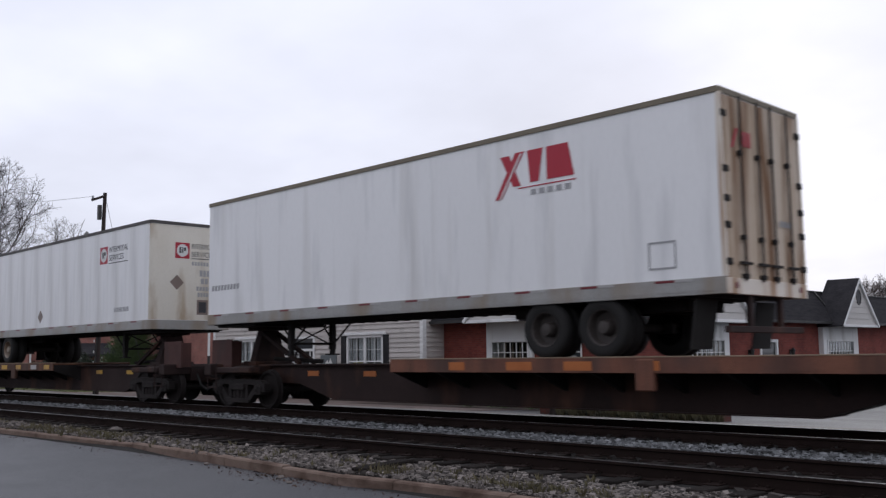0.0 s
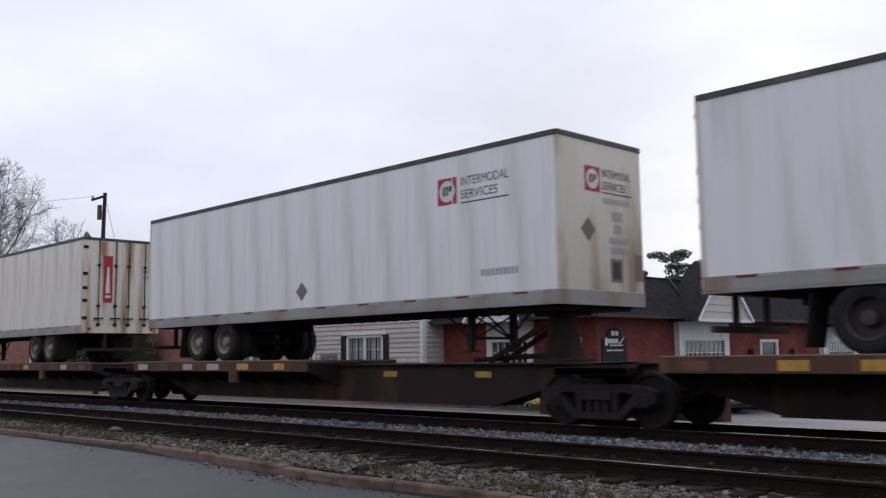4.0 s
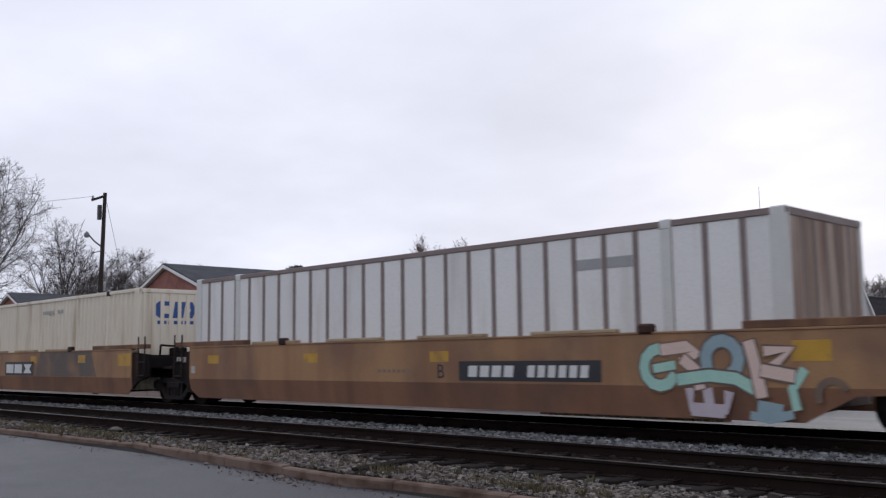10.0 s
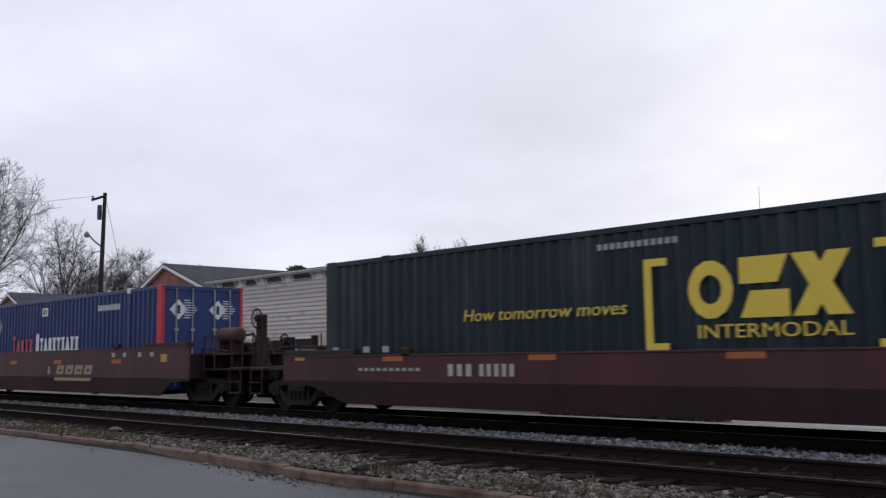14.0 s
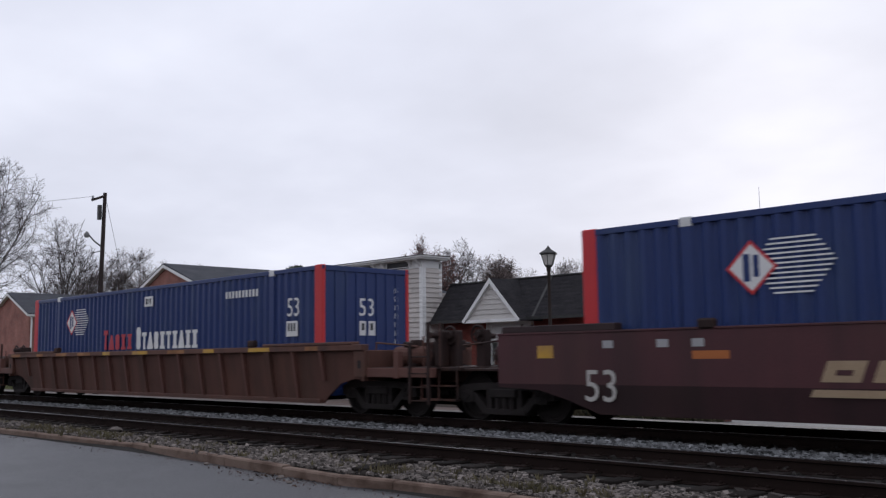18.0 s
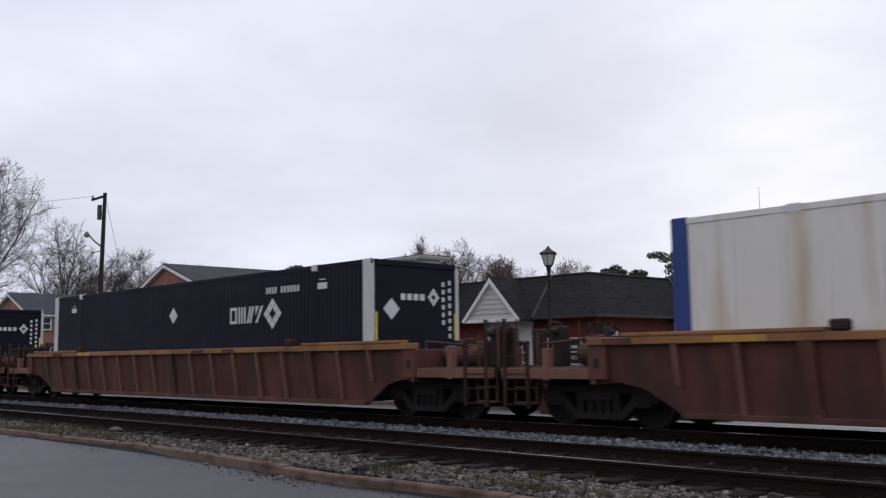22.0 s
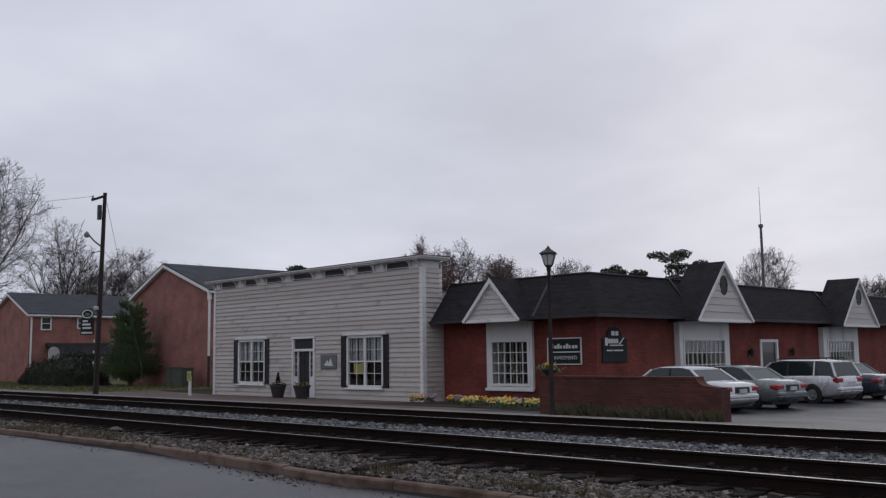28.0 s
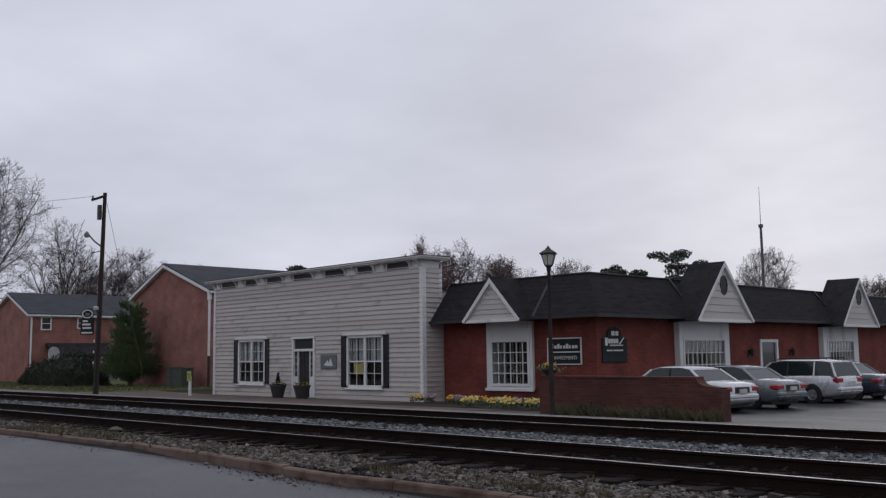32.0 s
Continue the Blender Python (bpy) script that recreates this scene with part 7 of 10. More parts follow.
def trailer(q_right, nose, skin, label, roof_mat, marks=None, end_marks=None, panels=True, rim=None, length=14.63, tandem_in=None, rails=None, lift=0.0, door=None, nose_skin=None):
    """A 48-foot box trailer. q_right: train coordinate of its end towards +x. nose: +1 when its nose leads, else -1."""
    h = length / 2
    q = q_right - h
    t = aboard(thing("semi_trailer", label, "trailer", group="trailers on the train"), q)
    s = nose

    def X(a):
        return s * (h - a)
    zb, zr, zt = 2.07, 2.33, 5.03 + lift
    rim = rim or rim_pale
    # shell
    c = 0.08

    def corner(out, r, sy):
        """Rounded front corner, from the nose round to the side."""
        return [(X(r - (r + out) * math.cos(k * math.pi / 10)), sy * (1.29 - r + (r + out) * math.sin(k * math.pi / 10))) for k in range(6)]
    plan = corner(0, c, -1) + [(X(length - 0.02), -1.29), (X(length - 0.02), 1.29)] + corner(0, c, 1)[::-1]
    part("body", G().prism(plan, "z", zr, zt), skin, t, "white box body")
    n = 12
    w = (length - 2 * c - 0.2) / n
    if panels:
        for i in range(n):
            a = min(X(c + 0.1 + i * w), X(c + 0.1 + (i + 1) * w))
            me = shared(f"side_panel:{skin.name}:{round(w, 3)}:{lift}", lambda: G().box(0.006, -1.2965, zr + 0.01, w - 0.006, -1.289, zt - 0.01, 0.003), skin)
            o = part("side_panel", me, skin, t)
            o.location.x = a
            if i:
                st = shared(f"rivet_strip:{skin.name}:{lift}", lambda: G().box(-0.013, -1.2985, zr + 0.01, 0.013, -1.2965, zt - 0.01), seam_dark if skin is t_pale else skin)
                o = part("rivet_strip", st, skin, t)
                o.location.x = a + (0 if s < 0 else w)
    part("bottom_rail", G().box(X(c), -1.31, zb, X(length), -1.25, zr, 0.008).box(X(c), 1.25, zb, X(length), 1.31, zr, 0.008).box(X(c), -1.318, zb + 0.05, X(length), -1.305, zb + 0.09), rails or alu, t, "dull metal bottom rail")
    part("front_sill", G().prism(corner(0.02, c, -1) + corner(0.02, c, 1)[::-1], "z", zb, zr), rails or alu, t)
    plan2 = corner(0.022, c, -1) + [(X(length), -1.312), (X(length), 1.312)] + corner(0.022, c, 1)[::-1]
    part("top_rail", G().prism(plan2, "z", zt, zt + 0.09), roof_mat, t, "dark roof rail")
    part("roof", G().box(X(0.1), -1.2, zt + 0.09, X(length - 0.1), 1.2, zt + 0.105), alu, t)
    reflectors(t, [X(0.7 + k * 1.45) for k in range(10)], 2.30, -1.312)
    if nose_skin:
        part("nose_panel", G().prism(corner(0.004, c, -1)[:5][::-1] + corner(0.004, c, 1)[:5], "z", zr + 0.01, zt - 0.01), nose_skin, t, "dirty rust-streaked nose panel")
    # underframe
    g = G()
    for k in range(34):
        x = X(0.3 + k * 0.42)
        g.box(x - 0.03, -1.24, zb - 0.02, x + 0.03, 1.24, zb + 0.1)
    g.box(X(0.1), -1.2, zb + 0.1, X(length - 0.1), 1.2, zb + 0.14)
    part("floor_frame", g, under, t, "dark underframe")
    part("coupler_plate", G().box(X(0.2), -1.1, zb - 0.07, X(1.9), 1.1, zb - 0.02, 0.01).cyl((X(0.9), 0, zb - 0.2), (X(0.9), 0, zb - 0.05), 0.045, None, 10), under, t)
    # landing gear
    lx = 2.75
    for sy in (-1, 1):
        y = sy * 0.62
        leg = part("landing_leg", G().box(X(lx - 0.07), y - 0.07, 1.42, X(lx + 0.07), y + 0.07, zb, 0.01).box(X(lx - 0.05), y - 0.05, 1.30, X(lx + 0.05), y + 0.05, 1.45).box(X(lx - 0.14), y - 0.12, 1.27, X(lx + 0.14), y + 0.12, 1.30), under, t, "landing leg")
        part("leg_brace", G().bar((X(lx), y, 1.5), (X(lx + 0.75), y, zb), 0.035, 0.035).bar((X(lx), y, 1.62), (X(lx - 0.45), y, zb), 0.03, 0.03), under, leg)
    part("cross_brace", G().bar((X(lx), -0.62, 1.5), (X(lx), 0.62, zb - 0.05), 0.03, 0.03).bar((X(lx), 0.62, 1.5), (X(lx), -0.62, zb - 0.05), 0.03, 0.03).cyl((X(lx), -0.6, 1.55), (X(lx), 0.6, 1.55), 0.03, None, 6), under, t)
    # tandem
    ta = tandem_in or (length - 2.6, length - 3.9)
    part("slider", G().box(X(ta[0] + 1.2), -0.55, zb - 0.2, X(ta[1] - 1.3), -0.42, zb, 0.01).box(X(ta[0] + 1.2), 0.42, zb - 0.2, X(ta[1] - 1.3), 0.55, zb, 0.01)
         .box(X(ta[0] + 0.25), -0.6, 1.55, X(ta[1] - 0.25), -0.45, 1.72).box(X(ta[0] + 0.25), 0.45, 1.55, X(ta[1] - 0.25), 0.6, 1.72).box(X(ta[0] - 0.5), -0.5, 1.7, X(ta[0] - 0.8), 0.5, 1.95), under, t, "tandem slider frame")
    for a in ta:
        ax = part("axle", G().cyl((X(a), -0.95, 1.64), (X(a), 0.95, 1.64), 0.07, None, 10), under, t)
        for sy in (-1, 1):
            yo, yi = sy * 1.27, sy * 0.74
            ym = (yo + yi) / 2
            wh = part("wheel", G().lathe((X(a), 0, 1.64), "y", [(yo - sy * 0.02, 0.30), (yo, 0.36), (yo, 0.45), (yo - sy * 0.04, 0.495), (ym + sy * 0.04, 0.495), (ym + sy * 0.01, 0.42), (ym - sy * 0.01, 0.42), (ym - sy * 0.04, 0.495), (yi + sy * 0.04, 0.495), (yi, 0.45), (yi, 0.30)], 26), rubber, t, "black rubber tyres", True)
            part("wheel_disc", G().lathe((X(a), 0, 1.64), "y", [(yo - sy * 0.005, 0.305), (yo - sy * 0.02, 0.285), (yo - sy * 0.17, 0.26), (yo - sy * 0.19, 0.14), (yo - sy * 0.08, 0.12), (yo - sy * 0.03, 0.10), (yo - sy * 0.02, 0.0)], 20), rim, wh)
    # rear end
    xe = X(length)
    d = -s
    for sy in (-1, 1):
        leaf = part("door", G().box(xe, sy * 0.01, zr - 0.03, xe - d * 0.05, sy * 1.25, zt - 0.02, 0.008), door or (t_rusty if skin is not t_white else t_cream), t, "rust-streaked rear door")
        for yy in (0.22, 0.78):
            bar = part("locking_bar", G().cyl((xe + d * 0.05, sy * yy, zr - 0.05), (xe + d * 0.05, sy * yy, zt), 0.018, None, 8).box(xe, sy * yy - 0.05, 2.9, xe + d * 0.06, sy * yy + 0.05, 2.97).box(xe, sy * yy - 0.05, 4.2, xe + d * 0.06, sy * yy + 0.05, 4.27)
                       .box(xe + d * 0.03, sy * yy - 0.16, 2.52, xe + d * 0.08, sy * yy + 0.16, 2.56).box(xe, sy * yy - 0.06, zr - 0.02, xe + d * 0.07, sy * yy + 0.06, zr + 0.05), under, leaf, "steel locking bar")
        for zz in (2.5, 3.05, 3.45, 3.9, 4.75):
            part("hinge", G().box(xe - d * 0.02, sy * 1.14, zz, xe + d * 0.035, sy * 1.30, zz + 0.1, 0.008), under, leaf)
        fx = ta[0] + 0.75 if rim is not rim_dark or s > 0 else length - 0.55
        flap = part("mud_flap", G().box(-0.01, sy * 0.62, 1.25, 0.01, sy * 1.27, 2.02).move(pose(X(fx), 0, 0) @ pose(0, 0, 2.0, 0, 9, 0) @ pose(0, 0, -2.0)), rubber, t, "black mud flap")
        part("bumper_post", G().box(xe - d * 0.12, sy * 0.5 - 0.05, 1.56, xe - d * 0.04, sy * 0.5 + 0.05, zb, 0.006), rust_dark, t)
        part("tail_light", G().cyl((xe, sy * 1.05, 2.2), (xe + d * 0.03, sy * 1.05, 2.2), 0.05, None, 10), red_refl, t)
    part("rear_frame", G().box(xe - d * 0.06, -1.305, zb, xe + d * 0.02, 1.305, zr - 0.02, 0.008).box(xe - d * 0.06, -1.305, zr, xe + d * 0.015, -1.25, zt).box(xe - d * 0.06, 1.25, zr, xe + d * 0.015, 1.305, zt), t_rusty, t, "rusty rear frame")
    part("bumper", G().box(xe - d * 0.13, -1.2, 1.5, xe - d * 0.03, 1.2, 1.6, 0.01), rust_dark, t, "rear guard bar")
    if marks:
        marks(t, X)
    if end_marks:
        end_marks(t, h + (0.005 if nose_skin else 0.0))
    return t


def tip_side(x, z, num_x, num_z, placard=None, square=None):
    def f(t, X):
        badge(t, x, z, 0.52)
        words("INTERMODAL", 0.17, mark_black, t, pose(x + 0.62, NEAR - 0.003, z + 0.32, 90, 0, 0), width=1.22)
        words("SERVICES", 0.17, mark_black, t, pose(x + 0.62, NEAR - 0.003, z + 0.07, 90, 0, 0), width=0.95)
        mark(t, [rect(x + 0.62, x + 1.84, z - 0.02, z + 0.005)], mark_black, "dark underline", out=0.005)
        mark(t, blocks(num_x, num_z, 0.94, 0.13, 10, 0.3), mark_grey, "faded illegible numbers", out=0.005)
        if placard is not None:
            mark(t, [tilted_square(placard, 2.70, 0.22)], mark_brown, "brown tilted placard", out=0.005)
        if square is not None:
            mark(t, [rect(square - 0.12, square + 0.12, 4.22, 4.52)], mark_grey, "faint patch", out=0.005)
    return f


def tip_nose(dia=True):
    def f(t, h):
        badge(t, -0.52, 4.12, 0.46, h)
        words("INTERMODAL", 0.15, mark_black, t, pose(h + 0.001, 0.0, 4.42, 90, 0, 90), width=0.9)
        words("SERVICES", 0.15, mark_black, t, pose(h + 0.001, 0.0, 4.19, 90, 0, 90), width=0.72)
        mark_end(t, [rect(0.0, 0.92, 4.12, 4.145)], mark_black, "dark underline", h)
        mark_end(t, blocks(0.02, 3.93, 0.85, 0.11, 9, 0.3), mark_grey, "faded illegible numbers", h)
        mark_end(t, blocks(0.28, 3.62, 0.34, 0.18, 3, 0.2) + blocks(0.32, 3.40, 0.26, 0.16, 2, 0.2) + blocks(0.18, 3.2, 0.6, 0.12, 6, 0.25) + blocks(0.22, 3.02, 0.55, 0.12, 6, 0.25), mark_grey, "faded illegible writing", h)
        if dia:
            mark_end(t, [tilted_square(-0.45, 3.42, 0.22)], mark_brown, "brown tilted placard", h)
        mark_end(t, [rect(0.20, 0.56, 2.50, 2.93), rect(0.96, 1.22, 2.55, 3.05)], mark_brown, "dark service panel", h)
        mark_end(t, [rect(0.26, 0.50, 2.56, 2.87)], mark_black, "panel opening", h + 0.003)
    return f


def first_marks(t, X):
    # red slanted blocks and a grey line of writing
    x0, z0 = 2.75, 3.98
    mark(t, [[(x0, 4.02), (x0 + 0.16, 4.02), (x0 + 0.72, 4.83), (x0 + 0.50, 4.83)], [(x0 + 0.14, 4.80), (x0 + 0.36, 4.80), (x0 + 0.62, 4.22), (x0 + 0.44, 4.22)],
             [(x0 + 0.78, 4.83), (x0 + 1.14, 4.83), (x0 + 1.04, 4.25), (x0 + 0.84, 4.25)], [(x0 + 1.22, 4.83), (x0 + 1.7, 4.83), (x0 + 1.82, 4.25), (x0 + 1.22, 4.25)]], mark_red, "large red slanted emblem")
    mark(t, [[(x0 + 0.10, 4.02), (x0 + 0.14, 4.02), (x0 + 0.66, 4.80), (x0 + 0.62, 4.80)]], mark_white, "white stripe through the emblem", out=0.006)
    mark(t, blocks(x0 + 0.85, 4.02, 0.95, 0.1, 5, 0.35), mark_grey, "small grey writing")
    mark(t, [rect(x0 + 0.55, x0 + 1.85, 4.165, 4.185)], mark_red, "thin red line")
    for a, b, c, d in ((5.98, 6.48, 2.5, 2.94),):
        mark(t, [rect(a, b, d - 0.03, d), rect(a, b, c, c + 0.03), rect(a, a + 0.03, c, d), rect(b - 0.03, b, c, d)], mark_grey, "outline of a patch panel")
    mark(t, blocks(-7.1, 2.93, 1.3, 0.13, 9, 0.35, 0.2), mark_grey, "scraped grey writing")


def first_end(t, h):
    mark_end(t, [[(-1.02, 4.3), (-0.95, 4.3), (-0.78, 4.62), (-0.86, 4.62)], rect(-0.74, -0.66, 4.36, 4.6), rect(-0.62, -0.54, 4.36, 4.6), rect(-0.50, -0.40, 4.36, 4.6)], mark_red, "small red emblem", h + 0.012)
    mark_end(t, blocks(0.45, 3.2, 0.4, 0.1, 4, 0.3), mark_grey, "faded numbers", h + 0.012)


def third_marks(t, X):
    part("corner_cap", G().prism([(X(-0.022), -1.318 + 0.10), (X(-0.022), -1.30), (X(0.0), -1.318), (X(0.20), -1.318), (X(0.20), -1.296), (X(0.03), -1.285), (X(-0.007), -1.25), (X(-0.007), -1.318 + 0.10)], "z", 2.33, 5.03), rail_grey, t, "dark nose corner strip")
    mark(t, blocks(5.17, 2.63, 0.9, 0.14, 9, 0.3), mark_grey, "faded illegible numbers")
    mark(t, [rect(-0.58, -0.22, 3.74, 4.08)], mat("faint_patch", (0.66, 0.665, 0.67), (0.60, 0.605, 0.61), rough=0.5, bump=0), "faint square patch")
    mark(t, [rect(-0.05, 0.25, 4.82, 4.92)], mark_grey, "small grey writing")
    mark(t, [rect(4.34, 4.54, 2.45, 2.75)], mark_brown, "small pale red sticker")


def third_end(t, h):
    mark_end(t, [[(-0.9, 4.35), (-0.84, 4.35), (-0.82, 4.62), (-0.86, 4.68)]], mark_red, "thin red emblem", h)
    mark_end(t, blocks(-0.75, 4.5, 1.3, 0.13, 13, 0.25) + blocks(-0.75, 4.3, 0.7, 0.12, 7, 0.25) + blocks(-0.4, 3.75, 0.9, 0.11, 9, 0.3), mark_brown, "faded brown writing", h)
    mark_end(t, [rect(0.10, 0.45, 2.5, 2.98), rect(0.98, 1.22, 2.6, 3.0)], mark_black, "dark service opening", h)


def door_badge(t, h):
    # tall red panel on the rear door
    mark_end(t, [rect(-0.62, -0.32, 3.05, 4.55)], mark_red, "tall red panel", h + 0.008)
    mark_end(t, [[(-0.55, 3.35), (-0.40, 3.35), (-0.44, 4.2), (-0.50, 4.2)], rect(-0.56, -0.38, 3.2, 3.28)], mark_white, "pale bottle-like emblem", h + 0.012)
    mark_end(t, blocks(0.72, 4.05, 0.4, 0.12, 4, 0.3) + blocks(0.72, 3.85, 0.42, 0.1, 6, 0.3), mark_grey, "grey illegible numbers", h + 0.008)


def ring_at(x, z, a, b):
    return [(x + a * math.cos(k * 0.314), z + b * math.sin(k * 0.314)) for k in range(20)]


def a_marks(t, X):
    mark(t, [ring_at(-4.95, 4.25, 0.62, 0.60)], t_patch, "round pale repaint patch", out=0.006)
    mark(t, [rect(-6.10, -4.90, 2.4, 2.88)], mat("fresh_white_panel", (0.87, 0.87, 0.86), (0.84, 0.84, 0.83), rough=0.4, bump=0), "white replaced panel", out=0.006)
    mark(t, blocks(5.07, 2.62, 0.9, 0.15, 10, 0.3), mark_black, "dark illegible numbers", out=0.006)
    mark(t, [rect(-2.2, -1.9, 4.9, 4.98)], mark_grey, "small grey writing")


def b_marks(t, X):
    mark(t, [ring_at(4.82, 4.31, 0.62, 0.62)], t_patch, "round pale repaint patch", out=0.006)
    mark(t, blocks(-5.99, 2.68, 0.93, 0.14, 9, 0.3), mark_grey, "illegible numbers", out=0.006)
    for x, z in ((-1.10, 3.17), (4.65, 2.69), (5.75, 2.92)):
        mark(t, [ring_at(x, z, 0.13, 0.14)], mark_grey, "grey scuff", out=0.006)
    mark(t, [rect(0.1, 0.45, 4.85, 4.95)], mark_grey, "small grey writing", out=0.006)


def c_marks(t, X):
    x = -6.08
    badge(t, x, 4.14, 0.50)
    words("INTERMODAL", 0.17, mark_black, t, pose(x + 0.60, NEAR - 0.004, 4.46, 90, 0, 0), width=1.22)
    words("SERVICES", 0.17, mark_black, t, pose(x + 0.60, NEAR - 0.004, 4.21, 90, 0, 0), width=0.95)
    mark(t, [rect(x + 0.6, x + 1.83, 4.13, 4.155)], mark_black, "dark underline", out=0.006)
    mark(t, blocks(-6.22, 3.58, 0.93, 0.15, 10, 0.25), mark_grey, "illegible numbers", out=0.006)
    mark(t, [tilted_square(0.96, 2.73, 0.2)], mark_grey, "grey tilted placard", out=0.006)
    mark(t, [rect(1.43, 1.63, 2.5, 2.7)], mark_grey, "small square patch", out=0.006)


def c_end(t, h):
    badge(t, -0.62, 4.2, 0.42, h + 0.012)
    mark_end(t, blocks(0.72, 4.45, 0.3, 0.06, 1) + blocks(0.72, 4.3, 0.3, 0.05, 1) + blocks(0.72, 4.15, 0.3, 0.05, 1) + blocks(0.6, 3.95, 0.55, 0.05, 1), mark_grey, "grey lines of writing", h + 0.012)


W_, CR = "white box trailer", "on the train"
rust_door = mat("rust_streaked_door", (0.60, 0.55, 0.47), (0.40, 0.27, 0.16), rough=0.6, scale=1.4, fine=30, bump=0.1, stretch=(1, 1, 0.25), stain=(0.18, 0.09, 0.04), stain_amount=0.78, stain_scale=1.6, stain_stretch=(2.2, 2.2, 0.2), fine_mix=0.2)
nose_dirty = mat("dirty_nose", (0.69, 0.66, 0.59), (0.60, 0.55, 0.46), rough=0.55, scale=0.9, fine=30, bump=0.05, stretch=(1, 1, 0.5), stain=(0.34, 0.25, 0.16), stain_amount=0.45, stain_scale=1.0, stain_stretch=(1.6, 1.6, 0.45), fine_mix=0.12)
trailer(-6.98, -1, t_white, "white box trailer with red emblem, rusty doors and tan roof rail", mat("tan_roof_rail", (0.20, 0.17, 0.12), (0.14, 0.12, 0.09), rough=0.6, scale=1.5, bump=0.1), first_marks, first_end, panels=False, rim=rim_dark, tandem_in=(12.34, 11.13), lift=0.09, door=rust_door)
trailer(-24.75, 1, t_white, "white box trailer with square red badge and brown placards", rail_grey, tip_side(4.12, 4.12, 5.16, 2.63, -0.35, -4.69), tip_nose(), tandem_in=(11.98, 10.65), nose_skin=nose_dirty, lift=0.05)
trailer(-42.13, 1, t_white, "white box trailer with dark nose corner and tan front", rail_grey, third_marks, third_end, panels=False, rim=rim_dark, tandem_in=(12.96, 11.75), nose_skin=nose_dirty, lift=0.05)
trailer(-59.23, 1, t_white, "clean white box trailer with square red badge and grey nose corner", rail_grey, tip_side(4.42, 4.1, 5.39, 3.63), tip_nose(False), panels=False, rim=rim_dark, tandem_in=(12.26, 11.08))
trailer(-76.59, 1, t_white, "white box trailer with red badge and dirty rust-streaked nose", rail_grey, tip_side(4.36, 4.1, 5.48, 2.66, -0.1), tip_nose(), tandem_in=(12.05, 10.74), nose_skin=nose_dirty)
trailer(-95.64, -1, t_cream, "cream-white box trailer with a tall red door panel", rail_grey, None, door_badge, tandem_in=(12.1, 10.85))
trailer(-113.41, 1, t_streaked, "grimy white box trailer with rust streaks and a pale round patch", rail_grey, a_marks, None, tandem_in=(11.89, 10.68), lift=0.12)
trailer(-135.35, -1, t_pale, "dull white panelled box trailer with a pale round patch", rail_grey, b_marks, None, tandem_in=(11.99, 10.72), lift=0.09, door=t_pale)
trailer(-153.93, -1, t_pale, "off-white box trailer with red badge and rusty doors", black_paint, c_marks, c_end, tandem_in=(11.88, 10.67), lift=0.09, door=rust_door)


def coupler(car, x, d):
    """A knuckle coupler that sticks out at local x towards d."""
    part("coupler", G().box(x - 0.5 * d, -0.12, 0.75, x + 0.42 * d, 0.12, 0.95, 0.02).box(x + 0.38 * d, -0.2, 0.70, x + 0.68 * d, 0.16, 1.02, 0.04).bar((x, -0.9, 0.98), (x + 0.4 * d, -0.1, 0.98), 0.02, 0.02), wheel_steel, car, "knuckle coupler")
    part("air_hose", G().tube([(x, -0.35, 0.8), (x + 0.25 * d, -0.36, 0.5), (x + 0.5 * d, -0.3, 0.38), (x + 0.7 * d, -0.2, 0.5)], 0.03, 6), rubber, car, "hanging brake hose")


